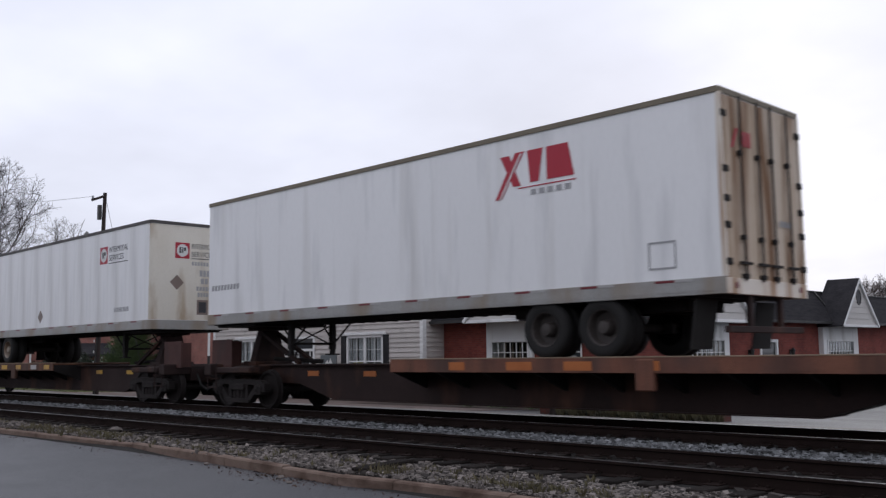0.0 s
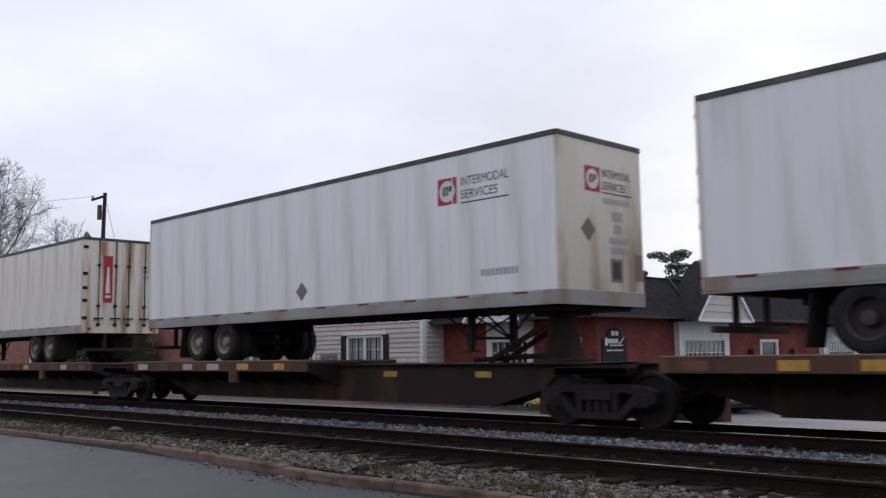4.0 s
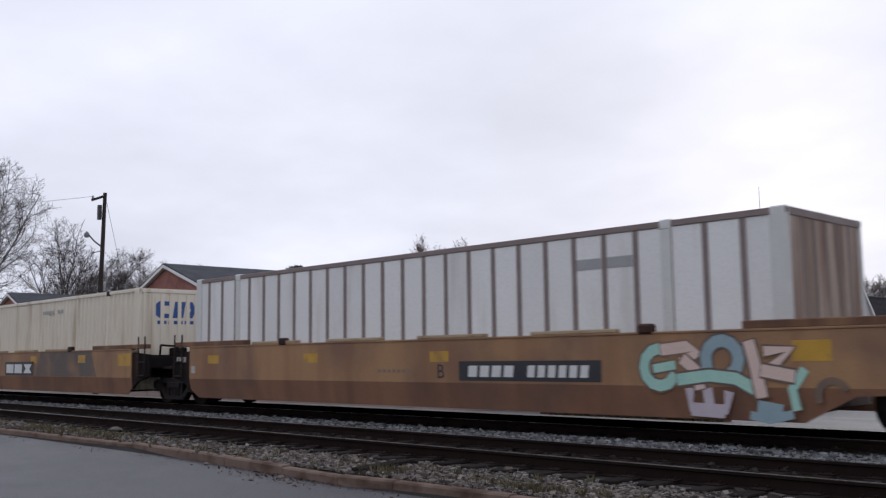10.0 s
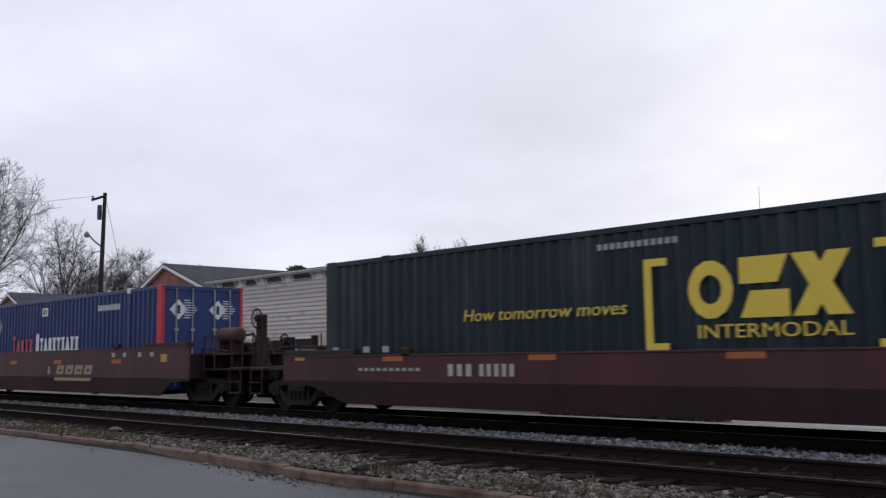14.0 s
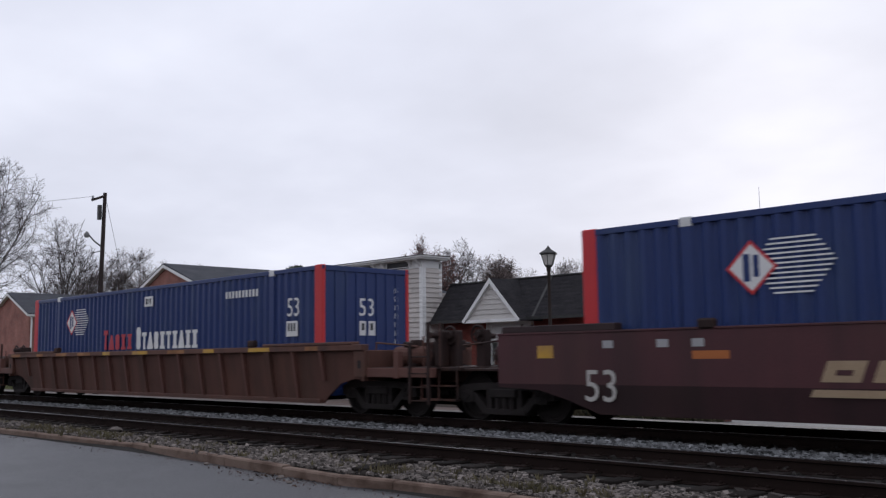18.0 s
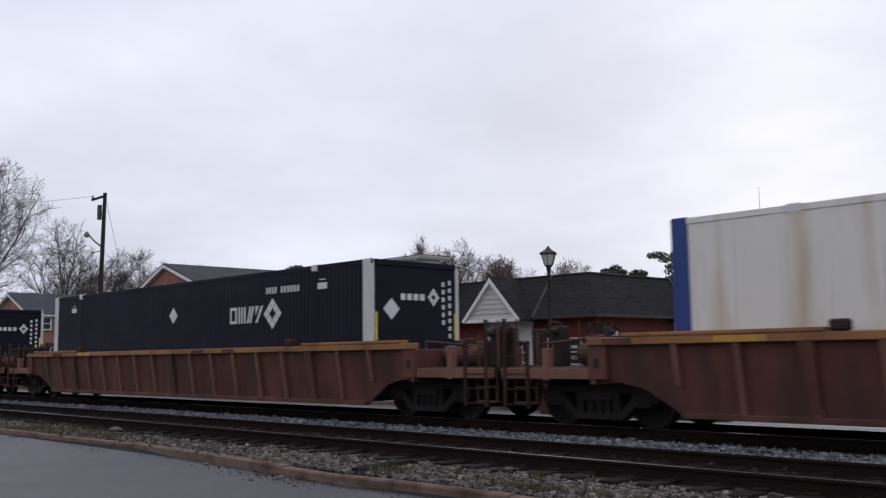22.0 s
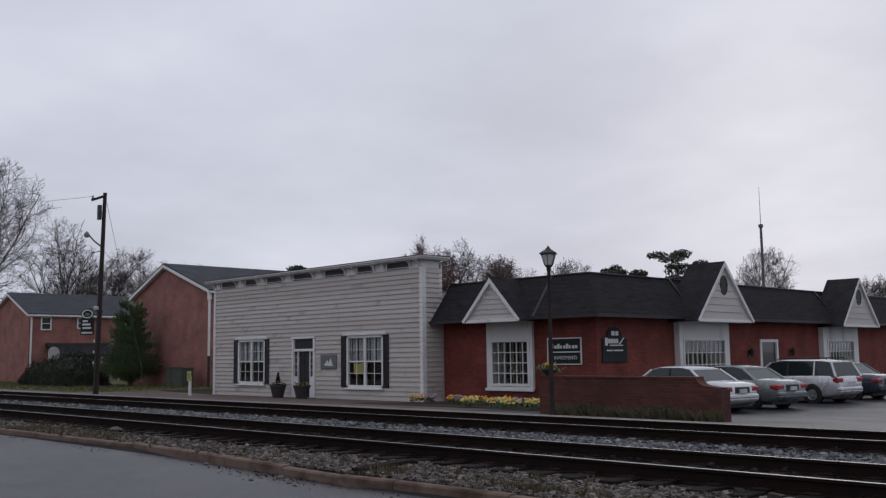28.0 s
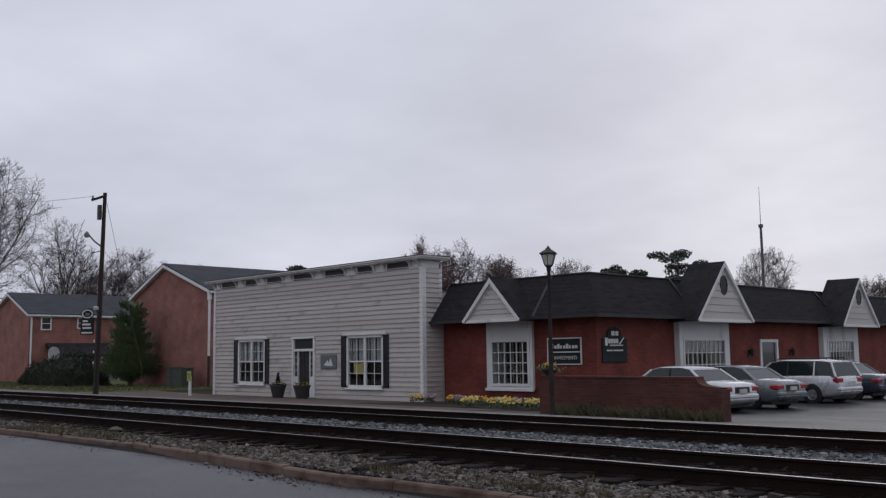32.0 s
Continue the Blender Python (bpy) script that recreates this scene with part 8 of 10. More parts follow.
def spine_car(qa, qb, deck0, deck1, hitch, side, label, deck_mat, edge, trucks, ends, sill):
    """One platform of a spine car. qa, qb: trucks; deck0..deck1: wheel deck; hitch: kingpin; side: +1 when the strut leans towards -x."""
    q = (qa + qb) / 2
    c = aboard(thing("spine_car", label, "rail car", group="spine cars of the train"), q + LAG)
    a, b, d0, d1, hx = qa - q, qb - q, deck0 - q, deck1 - q, hitch - q
    # fish-bellied centre sill
    part("centre_sill", G().prism([(a - 0.4, 0.62), (a + 1.6, 0.60), (a + 2.9, 0.25), (b - 2.9, 0.25), (b - 1.6, 0.60), (b + 0.4, 0.62), (b + 0.4, 1.03), (a - 0.4, 1.03)], "y", -0.38, 0.38), sill, c, "deep fish-bellied centre sill")
    part("sill_flange", G().box(a - 0.4, -0.5, 1.03, b + 0.4, 0.5, 1.06).box(a + 2.9, -0.46, 0.235, b - 2.9, 0.46, 0.255), sill, c)
    deck = part("wheel_deck", G().box(d0, -1.3, 1.08, d1, 1.3, 1.13, 0.008), deck_mat, c, "rusty wheel deck")
    part("deck_edge", G().box(d0, -1.335, 0.90, d1, -1.30, 1.145, 0.006).box(d0, 1.30, 0.90, d1, 1.335, 1.145, 0.006), deck_mat, deck)
    part("deck_kerb", G().box(d0, -1.34, 1.145, d1, -1.24, 1.165, 0.004), deck_wood, deck, "worn pale deck lip")
    n = int((d1 - d0) / 1.1)
    for k in range(n + 1):
        x = d0 + 0.05 + (d1 - d0 - 0.1) * k / n
        for sy in (-1, 1):
            o = part("outrigger", shared(f"outrigger:{sy}", lambda: G().prism([(sy * 1.3, 0.9), (sy * 0.38, 0.55), (sy * 0.38, 1.08), (sy * 1.3, 1.08)], "x", -0.03, 0.03), under), under, deck)
            o.location.x = x
    rs = random.Random(int(-qa * 10))
    x = d0 + 0.25
    while x < d1 - 0.6:
        w = rs.uniform(0.35, 0.6)
        m = rs.choice(edge)
        part("reflector_plate", G().box(x, -1.342, 0.94, x + w, -1.335, 1.09), m, deck)
        x += w + rs.uniform(0.5, 1.1)
    free = (d1, b - 0.8) if side > 0 else (a + 0.8, d0)
    for f in (0.22, 0.62):
        xx = free[0] + (free[1] - free[0]) * f
        part("reflector_plate", G().box(xx, -0.386, 0.78, xx + 0.42, -0.38, 0.90), edge[0], c)
    part("side_post", G().box((d0 + d1) / 2 + 0.9, -1.36, 0.62, (d0 + d1) / 2 + 1.25, -1.25, 1.12, 0.02), deck_mat, deck, "rusty bracket")
    # hitch: stand, head and strut
    st = part("hitch_stand", G().prism([(-0.5, 1.05), (0.5, 1.05), (0.24, 1.92), (-0.24, 1.92)], "x", hx - 0.12, hx + 0.12).box(hx - 0.42, -0.35, 1.92, hx + 0.42, 0.35, 2.03, 0.02).box(hx - 0.3, -0.56, 1.02, hx + 0.3, 0.56, 1.14, 0.02), rust_dark, c, "trailer hitch stand")
    part("hitch_strut", G().bar((hx - side * 0.1, -0.22, 1.85), (hx - side * 1.7, -0.22, 1.08), 0.09, 0.09).bar((hx - side * 0.1, 0.22, 1.85), (hx - side * 1.7, 0.22, 1.08), 0.09, 0.09), rust_dark, st, "diagonal strut")
    part("hitch_screw", G().cyl((hx - side * 0.3, 0, 1.2), (hx - side * 2.3, 0, 1.12), 0.05, None, 8), under, st)
    for x in (a, b):
        part("bolster", G().box(x - 0.45, -0.95, 0.80, x + 0.45, 0.95, 1.03, 0.03).box(x - 0.75, -1.25, 0.86, x + 0.75, -0.95, 1.0, 0.02).box(x - 0.75, 0.95, 0.86, x + 0.75, 1.25, 1.0, 0.02), rust_dark, c, "body bolster with side bearings")
    for tq in trucks:
        truck(c, tq - q, q + LAG)
    for e in ends:
        x = (b if e > 0 else a)
        coupler(c, x + e * 1.35, e)
        part("end_sill", G().box(x + e * 0.3, -0.5, 0.62, x + e * 1.3, 0.5, 1.05, 0.02).box(x + e * 0.95, -1.3, 0.80, x + e * 1.25, 1.3, 1.08, 0.02), rust_dark, c, "end platform")
        wh = part("hand_brake", G().lathe((x + e * 1.0, -0.75, 1.45), "y", [(-0.03, 0.24), (0, 0.27), (0.03, 0.24), (0, 0.21), (-0.03, 0.24)], 18).bar((x + e * 1.0, -0.75, 1.23), (x + e * 1.0, -0.75, 1.67), 0.015, 0.015).bar((x + e * 0.78, -0.75, 1.45), (x + e * 1.22, -0.75, 1.45), 0.015, 0.015).box(x + e * 0.9, -0.72, 1.05, x + e * 1.1, -0.5, 1.6, 0.02), rust_dark, c, "hand brake wheel")
        part("end_shield", G().box(x + e * 0.55, -0.93, 0.98, x + e * 1.5, -0.89, 1.70, 0.008).box(x + e * 0.6, -0.89, 1.0, x + e * 0.66, -0.6, 1.66).box(x + e * 1.4, -0.89, 1.0, x + e * 1.46, -0.6, 1.66), rust_red, c, "rusty brown end shield")
        part("grab_iron", G().tube([(x + e * 1.1, -1.28, 0.45), (x + e * 1.1, -1.28, 1.1)], 0.015, 5).tube([(x + e * 0.7, -1.28, 0.45), (x + e * 0.7, -1.28, 1.1)], 0.015, 5).tube([(x + e * 0.7, -1.28, 0.5), (x + e * 1.1, -1.28, 0.5)], 0.015, 5), rust_dark, c, "step and grab iron")
    return c


E1 = [orange_patch, deck_brown, orange_patch]
E2 = [yellow_patch, yellow_patch, deck_brown, grey_refl]
spine_car(-20.6, -3.3, -14.6, -4.7, -20.9, -1, "rusty brown spine car under a trailer", deck_brown, E1, [-20.6, -3.3], [-1], rust_dark)
spine_car(-41.6, -25.2, -40.2, -31.3, -25.9, 1, "grimy spine car with yellow reflectors", deck_olive, E2, [-41.6, -25.2], [1], rust_dark)
spine_car(-58.8, -41.6, -57.4, -48.6, -43.2, 1, "grimy spine car with yellow reflectors", deck_olive, E2, [-58.8], [], rust_dark)
spine_car(-76.2, -58.8, -74.8, -66.2, -60.3, 1, "grimy spine car with yellow reflectors", deck_olive, E2, [-76.2], [], rust_dark)
spine_car(-93.5, -76.2, -92.1, -83.9, -77.7, 1, "grimy spine car with yellow reflectors", deck_olive, E2, [-93.5], [], rust_dark)
spine_car(-110.4, -93.5, -104.6, -94.9, -109.2, -1, "grimy spine car with yellow reflectors", deck_olive, E2, [-110.4], [-1], rust_dark)
spine_car(-131.5, -114.6, -130.2, -121.0, -114.5, 1, "rusty brown spine car under a grimy trailer", deck_brown, E1, [-131.5, -114.6], [1], rust_dark)
spine_car(-149.9, -131.5, -143.2, -133.0, -148.7, -1, "rusty brown spine car under a trailer", deck_brown, E1, [-149.9], [], rust_dark)
spine_car(-166.8, -149.9, -161.3, -151.4, -167.2, -1, "rusty brown spine car with numbers on its deck edge", deck_brown, E1, [-166.8], [-1], rust_dark)
mark(TRAIN[-3][0], blocks(-127.6 + 123.05, 0.955, 0.9, 0.15, 6, 0.3) + blocks(-125.6 + 123.05, 0.955, 1.6, 0.15, 10, 0.3), mark_faded, "pale illegible car number", y=-1.343)
mark(TRAIN[-1][0], blocks(-159.44 + 158.35, 0.955, 2.0, 0.15, 10, 0.3), mark_faded, "pale illegible car number", y=-1.343)


# ---- containers ----
def container(q_right, kind, skin, post, label, marks=None, end_marks=None, length=16.15):
    h = length / 2
    q = q_right - h
    c = aboard(thing("shipping_container", label, "container", group="containers on the train"), q)
    z0, z1 = 0.37, 3.26
    part("floor", G().box(-h + 0.1, -1.25, z0, h - 0.1, 1.25, z0 + 0.15), under, c)
    part("roof", G().box(-h + 0.05, -1.26, z1 - 0.05, h - 0.05, 1.26, z1 - 0.01), skin if kind != "posts" else alu, c)
    for sy in (-1, 1):
        if kind in ("corrugated", "fine"):
            p = 0.278 if kind == "corrugated" else 0.14
            dep = 0.055 if kind == "corrugated" else 0.005
            n = int((length - 0.6) / p)
            xs, g = [], G()
            for i in range(n):
                x = -h + 0.3 + i * (length - 0.6) / n
                w = (length - 0.6) / n
                xs += [(x, 0), (x + 0.26 * w, 0), (x + 0.5 * w, dep), (x + 0.76 * w, dep)]
            xs.append((h - 0.3, 0))
            for x, d in xs:
                g.v += [(x, sy * (1.288 - d), z0 + 0.16), (x, sy * (1.288 - d), z1 - 0.10)]
            g.f = [(2 * i, 2 * i + 2, 2 * i + 3, 2 * i + 1) for i in range(len(xs) - 1)]
            part("side_wall", g, skin, c, "corrugated steel side")
        elif kind == "posts":
            part("side_wall", G().box(-h + 0.1, sy * 1.27, z0 + 0.16, h - 0.1, sy * 1.25, z1 - 0.08), box_white, c)
        else:
            part("side_wall", G().box(-h + 0.3, sy * 1.28, z0 + 0.16, h - 0.3, sy * 1.26, z1 - 0.10), skin, c)
        part("top_rail", G().box(-h, sy * 1.295, z1 - 0.10, h, sy * 1.23, z1, 0.008), post_brown if kind == "posts" else skin, c, "top side rail")
        part("bottom_rail", G().box(-h, sy * 1.295, z0, h, sy * 1.23, z0 + 0.16, 0.008), skin, c)
        for x in (-h, h):
            d = 1 if x < 0 else -1
            part("corner_post", G().box(x, sy * 1.297, z0, x + d * (0.30 if kind != "posts" else 0.27), sy * 1.2, z1 + 0.015, 0.02), post, c, "end corner post")
        for x in (-h + 1.98, h - 1.98):
            cp = part("stacking_post", G().box(x - 0.10, sy * 1.2935, z0 + 0.02, x + 0.10, sy * 1.25, z1 - 0.001, 0.012), post if kind == "posts" else skin, c, "stacking post")
            part("corner_casting", shared("corner_casting:" + ("pale" if kind != "corrugated" or skin is box_blue else "rust"), lambda: G().box(-0.11, -0.09, -0.14, 0.11, 0.09, 0.02, 0.015).box(-0.04, -0.095, -0.09, 0.04, -0.088, -0.03), mark_white if kind != "corrugated" or skin is box_blue else rust_dark), under, cp).location = (x, sy * 1.21, z1)
    if kind == "posts":
        for i in range(25):
            o = part("wall_post", shared("wall_post", lambda: G().box(-0.05, -1.287, z0 + 0.16, 0.05, -1.27, z1 - 0.1, 0.004), post_brown), post_brown, c)
            o.location.x = 7.385 - 0.618 * i
        for i in range(24):
            o = part("wall_panel", shared("wall_panel", lambda: G().box(-0.257, -1.276, z0 + 0.17, 0.257, -1.27, z1 - 0.11, 0.002), box_white), box_white, c)
            o.location.x = 7.385 - 0.618 * (i + 0.5)
    if kind == "seams":
        n = 22
        for i in range(1, n):
            x = -h + 0.3 + (length - 0.6) * i / n
            o = part("wall_rib", shared("wall_rib", lambda: G().box(-0.04, -1.292, z0 + 0.16, 0.04, -1.28, z1 - 0.1, 0.004), t_cream), t_cream, c)
            o.location.x = x
    # ends
    for x in (-h, h):
        d = 1 if x < 0 else -1
        g = G().box(x + d * 0.05, -1.21, z0 + 0.1, x + d * 0.03, 1.21, z1 - 0.06)
        e = part("end_wall", g, skin if kind != "posts" else box_white, c)
        part("end_header", G().box(x, -1.2, z1 - 0.12, x + d * 0.08, 1.2, z1, 0.008), skin if kind != "posts" else post_brown, e)
        part("end_sill", G().box(x, -1.2, z0, x + d * 0.08, 1.2, z0 + 0.15, 0.008), skin if kind != "posts" else post_brown, e)
    if marks:
        marks(c, q)
    if end_marks:
        end_marks(c, h)
    return c


def end_ribs(c, h, material, n=5):
    for k in range(1, n):
        y = -1.2 + 2.4 * k / n
        part("end_rib", G().box(h - 0.03, y - 0.03, 0.5, h - 0.005, y + 0.03, 3.15, 0.004), material, c)


def end_doors(c, h, material):
    for y in (-0.85, -0.35, 0.35, 0.85):
        part("locking_bar", G().cyl((h + 0.0, y, 0.45), (h + 0.0, y, 3.2), 0.02, None, 8).box(h - 0.03, y - 0.06, 2.0, h + 0.03, y + 0.06, 2.08), alu, c, "steel locking bar")


def panel_box_marks(c, q):
    mark(c, [rect(4.35, 4.85, 2.6, 2.78), rect(4.97, 5.47, 2.6, 2.78)], mark_grey, "grey illegible numbers", y=-1.278)


def open_box_end(c, h):
    stained = mat("rust_streaked_end", (0.46, 0.40, 0.34), (0.28, 0.18, 0.125), rough=0.6, scale=1.2, fine=25, bump=0.1, stretch=(1, 1, 0.3), stain=(0.15, 0.085, 0.06), stain_amount=0.75, stain_scale=1.5, stain_stretch=(2, 2, 0.22), random=0.25)
    for k in range(6):
        y = -1.18 + k * 0.395
        part("end_panel", G().box(h - 0.03, y, 0.45, h - 0.015, y + 0.36, 3.14, 0.004), stained, c, "rust-streaked end panel")
    end_ribs(c, h, post_brown, 6)


def plain_end(c, h):
    mark_end(c, blocks(-0.95, 2.75, 0.25, 0.12, 1) + blocks(-0.92, 2.5, 0.2, 0.2, 1) + blocks(0.85, 2.0, 0.12, 0.8, 1) + blocks(0.2, 2.95, 0.4, 0.08, 1), mark_grey, "grey scrawl and numbers", h - 0.03)


def block_emblem(c, x, z, w, hh, material, y=NEAR):
    """Three heavy plain blocks side by side."""
    p = w / 3
    ring = []
    cx, cz, r = x + p * 0.48, z + hh / 2, hh / 2
    n = 14
    for k in range(n):
        t0, t1 = 6.2832 * k / n, 6.2832 * (k + 1) / n
        f = 0.45 * p / r
        ring.append([(cx + f * r * m * math.cos(t), cz + r * m * math.sin(t)) for t, m in ((t0, 1), (t1, 1), (t1, 0.5), (t0, 0.5))])
    a = x + p
    mid = [[(a + 0.05 * p, z + 0.56 * hh), (a + 0.75 * p, z + 0.56 * hh), (a + 0.95 * p, z + hh), (a + 0.05 * p, z + hh)], [(a + 0.05 * p, z), (a + 0.95 * p, z), (a + 0.95 * p, z + 0.44 * hh), (a + 0.25 * p, z + 0.44 * hh)]]
    b = x + 2 * p
    last = [[(b, z + hh), (b + 0.4 * p, z + hh), (b + p, z), (b + 0.6 * p, z)], [(b + 0.62 * p, z + hh), (b + p, z + hh), (b + 0.38 * p, z), (b, z)]]
    g = G()
    for p in ring:
        g.prism(p, "y", y - 0.003, y - 0.0005)
    part("marking", g, material, c, "heavy round emblem")
    mark(c, mid, material, "heavy block emblem", y=y)
    mark(c, last[:1], material, "heavy block emblem", y=y)
    mark(c, last[1:], material, "heavy block emblem", y=y, out=0.004)


def beige_marks(c, q):
    block_emblem(c, -206.60 - q, 1.98, 2.35, 0.88, mark_blue)
    words("INTERMODAL", 0.22, mark_blue, c, pose(-206.5 - q, NEAR - 0.001, 1.66, 90, 0, 0), width=2.2)
    mark(c, blocks(1.4, 2.75, 0.9, 0.12, 6) + blocks(2.6, 2.75, 0.5, 0.12, 2), mark_grey, "grey illegible numbers")


def beige_end(c, h):
    mark_end(c, [[(-0.75, 2.5), (-0.65, 2.42), (-0.32, 2.42), (-0.32, 2.54), (-0.58, 2.54), (-0.58, 2.78), (-0.32, 2.78), (-0.32, 2.9), (-0.65, 2.9), (-0.75, 2.82)], [(-0.22, 2.42), (0.12, 2.42), (0.2, 2.9), (-0.14, 2.9)], [(0.22, 2.42), (0.42, 2.42), (0.5, 2.56), (0.58, 2.42), (0.78, 2.42), (0.62, 2.66), (0.78, 2.9), (0.58, 2.9), (0.5, 2.76), (0.42, 2.9), (0.22, 2.9), (0.38, 2.66)]] + blocks(-0.7, 2.24, 1.4, 0.1, 8), mark_blue, "blue block emblem", h - 0.025)
    for k in range(9):
        y = -1.1 + k * 0.275
        part("end_rib", G().box(h - 0.03, y - 0.06, 0.5, h - 0.008, y + 0.06, 3.15, 0.01), box_beige, c)


def green_marks(c, q):
    block_emblem(c, -243.09 - q, 1.70, 2.5, 0.88, mark_yellow)
    words("INTERMODAL", 0.2, mark_yellow, c, pose(-242.94 - q, NEAR - 0.001, 1.42, 90, 0, 0), width=2.34)
    for x, d in ((-243.84 - q, 1), (-239.85 - q, -1)):
        mark(c, [rect(x, x + 0.14 * d, 1.25, 2.68) if d > 0 else rect(x - 0.14, x, 1.25, 2.68), rect(min(x, x + 0.42 * d), max(x, x + 0.42 * d), 2.56, 2.68), rect(min(x, x + 0.42 * d), max(x, x + 0.42 * d), 1.25, 1.36)], mark_yellow, "yellow square bracket")
    words("How tomorrow moves", 0.22, mark_yellow, c, pose(-247.86 - q, NEAR - 0.001, 1.84, 90, 0, 0), width=3.66, slant=0.22)
    mark(c, blocks(-239.7 - q, 2.55, 0.7, 0.16, 4) + blocks(-238.7 - q, 2.55, 1.1, 0.16, 6) + blocks(-244.72 - q, 2.90, 1.55, 0.1, 12), mark_grey, "pale illegible numbers")


def green_end(c, h):
    end_doors(c, h, alu)
    mark_end(c, [rect(-0.95, -0.72, 2.72, 3.0), rect(-0.66, -0.42, 2.72, 3.0), rect(-0.36, -0.12, 2.72, 3.0)], mark_yellow, "yellow block emblem", h - 0.025)
    mark_end(c, [rect(-0.95, -0.12, 2.55, 2.63)], mark_yellow, "small yellow line", h - 0.025)


def blue_marks(c, q, turned=False):
    r = 8.075

    def at(dist):
        return r - dist
    # tilted pale lozenge with speed lines
    lx = at(13.12)
    mark(c, [tilted_square(lx, 2.42, 0.40)], post_red, "red edge of the lozenge")
    mark(c, [tilted_square(lx, 2.42, 0.34)], mark_white, "pale lozenge emblem", out=0.005)
    mark(c, [rect(lx - 0.13, lx - 0.02, 2.22, 2.62), rect(lx + 0.03, lx + 0.12, 2.28, 2.60)], box_blue, "dark core of the lozenge", out=0.007)
    mark(c, [rect(lx + 0.02 + abs(2.42 - z) * 0.75, lx + 1.25 - abs(2.45 - z) * 0.8, z, z + 0.025) for z in [2.02 + 0.07 * k for k in range(12)]], mark_white, "thin pale speed lines", out=0.002)
    mark(c, [rect(at(8.26), at(7.77), 2.70, 2.98)], mark_white, "white square label")
    mark(c, [rect(at(8.18), at(8.08), 2.76, 2.92), rect(at(8.03), at(7.98), 2.76, 2.92), rect(at(7.94), at(7.88), 2.76, 2.92)], mark_black, "dark bars on the label", out=0.005)

    def plain(kind, a, w, z0, z1):
        """A plain heavy shape as wide as one letter: a footed block, a topped post, a wedge or a barrel."""
        m, f = 0.20 * w, 0.17 * (z1 - z0)
        if kind == "wedge":
            return [(a - 0.12 * w, z0), (a + 1.12 * w, z0), (a + 1.12 * w, z0 + 0.6 * f), (a + 0.66 * w, z1), (a + 0.34 * w, z1), (a - 0.12 * w, z0 + 0.6 * f)]
        if kind == "post":
            return [(a + 0.26 * w, z0), (a + 0.74 * w, z0), (a + 0.68 * w, z1 - f), (a + w, z1 - 1.5 * f), (a + w, z1), (a, z1), (a, z1 - 1.5 * f), (a + 0.32 * w, z1 - f)]
        if kind == "barrel":
            return [(a + m, z0), (a + w - m, z0), (a + w, z0 + f), (a + w - 0.5 * m, (z0 + z1) / 2), (a + w, z1 - f), (a + w - m, z1), (a + m, z1), (a, z1 - f), (a + 0.5 * m, (z0 + z1) / 2), (a, z0 + f)]
        return [(a, z0), (a + w, z0), (a + w, z0 + f), (a + w - m, z0 + f), (a + w - m, z1 - f), (a + w, z1 - f), (a + w, z1), (a, z1), (a, z1 - f), (a + m, z1 - f), (a + m, z0 + f), (a, z0 + f)]
    for i, k in enumerate(("post", "wedge", "barrel", "footed", "footed")):
        mark(c, [plain(k, at(10.80) + 0.384 * i, 0.28, 1.52, 2.10 if i == 0 else 1.96)], mark_red, "plain red block")
    for i, k in enumerate(("barrel", "post", "wedge", "barrel", "footed", "post", "footed", "wedge", "footed", "footed")):
        mark(c, [plain(k, at(8.71) + 0.346 * i, 0.27, 1.51, 2.13 if i == 0 else 1.98)], mark_white, "plain white block")
    mark(c, blocks(at(3.98), 2.70, 1.5, 0.17, 10, 0.4), mark_white, "white illegible numbers")
    e = at(15.25) if turned else at(1.36)
    words("53", 0.42, mark_white, c, pose(e + 0.01, NEAR - 0.001, 2.16, 90, 0, 0), squeeze=0.85)
    mark(c, [rect(e, e + 0.44, 1.70, 2.05)], mark_white, "white square label")
    mark(c, [rect(e + 0.06 + 0.11 * k, e + 0.13 + 0.11 * k, 1.82, 2.0) for k in range(3)], mark_black, "dark bars on the label", out=0.005)


def blue_end_53(c, h):
    words("53", 0.40, mark_white, c, pose(h - 0.028, -0.25, 2.15, 90, 0, 90), squeeze=0.85)
    mark_end(c, [rect(-0.22, 0.25, 1.70, 2.03)], mark_white, "white square label", h - 0.03)
    mark_end(c, [rect(-0.16 + 0.13 * k, -0.08 + 0.13 * k, 1.82, 1.98) for k in range(3)], mark_black, "dark bars on the label", h - 0.027)
    mark_end(c, [rect(0.85, 0.95, 1.5 + 0.2 * k, 1.62 + 0.2 * k) for k in range(7)], mark_white, "column of small white marks", h - 0.03)
    end_ribs(c, h, box_blue, 8)


def blue_end_doors(c, h):
    end_doors(c, h, alu)
    for y in (-0.62, 0.62):
        mark_end(c, [tilted_square(y - 0.15, 2.6, 0.28)], mark_white, "pale lozenge emblem", h - 0.03)
        mark_end(c, [rect(y + 0.02, y + 0.45 - abs(2.6 - z), z, z + 0.025) for z in [2.36 + 0.07 * k for k in range(8)]], mark_white, "pale speed lines", h - 0.03)
        mark_end(c, [rect(y - 0.2, y - 0.1, 2.48, 2.72)], box_blue, "dark core", h - 0.027)


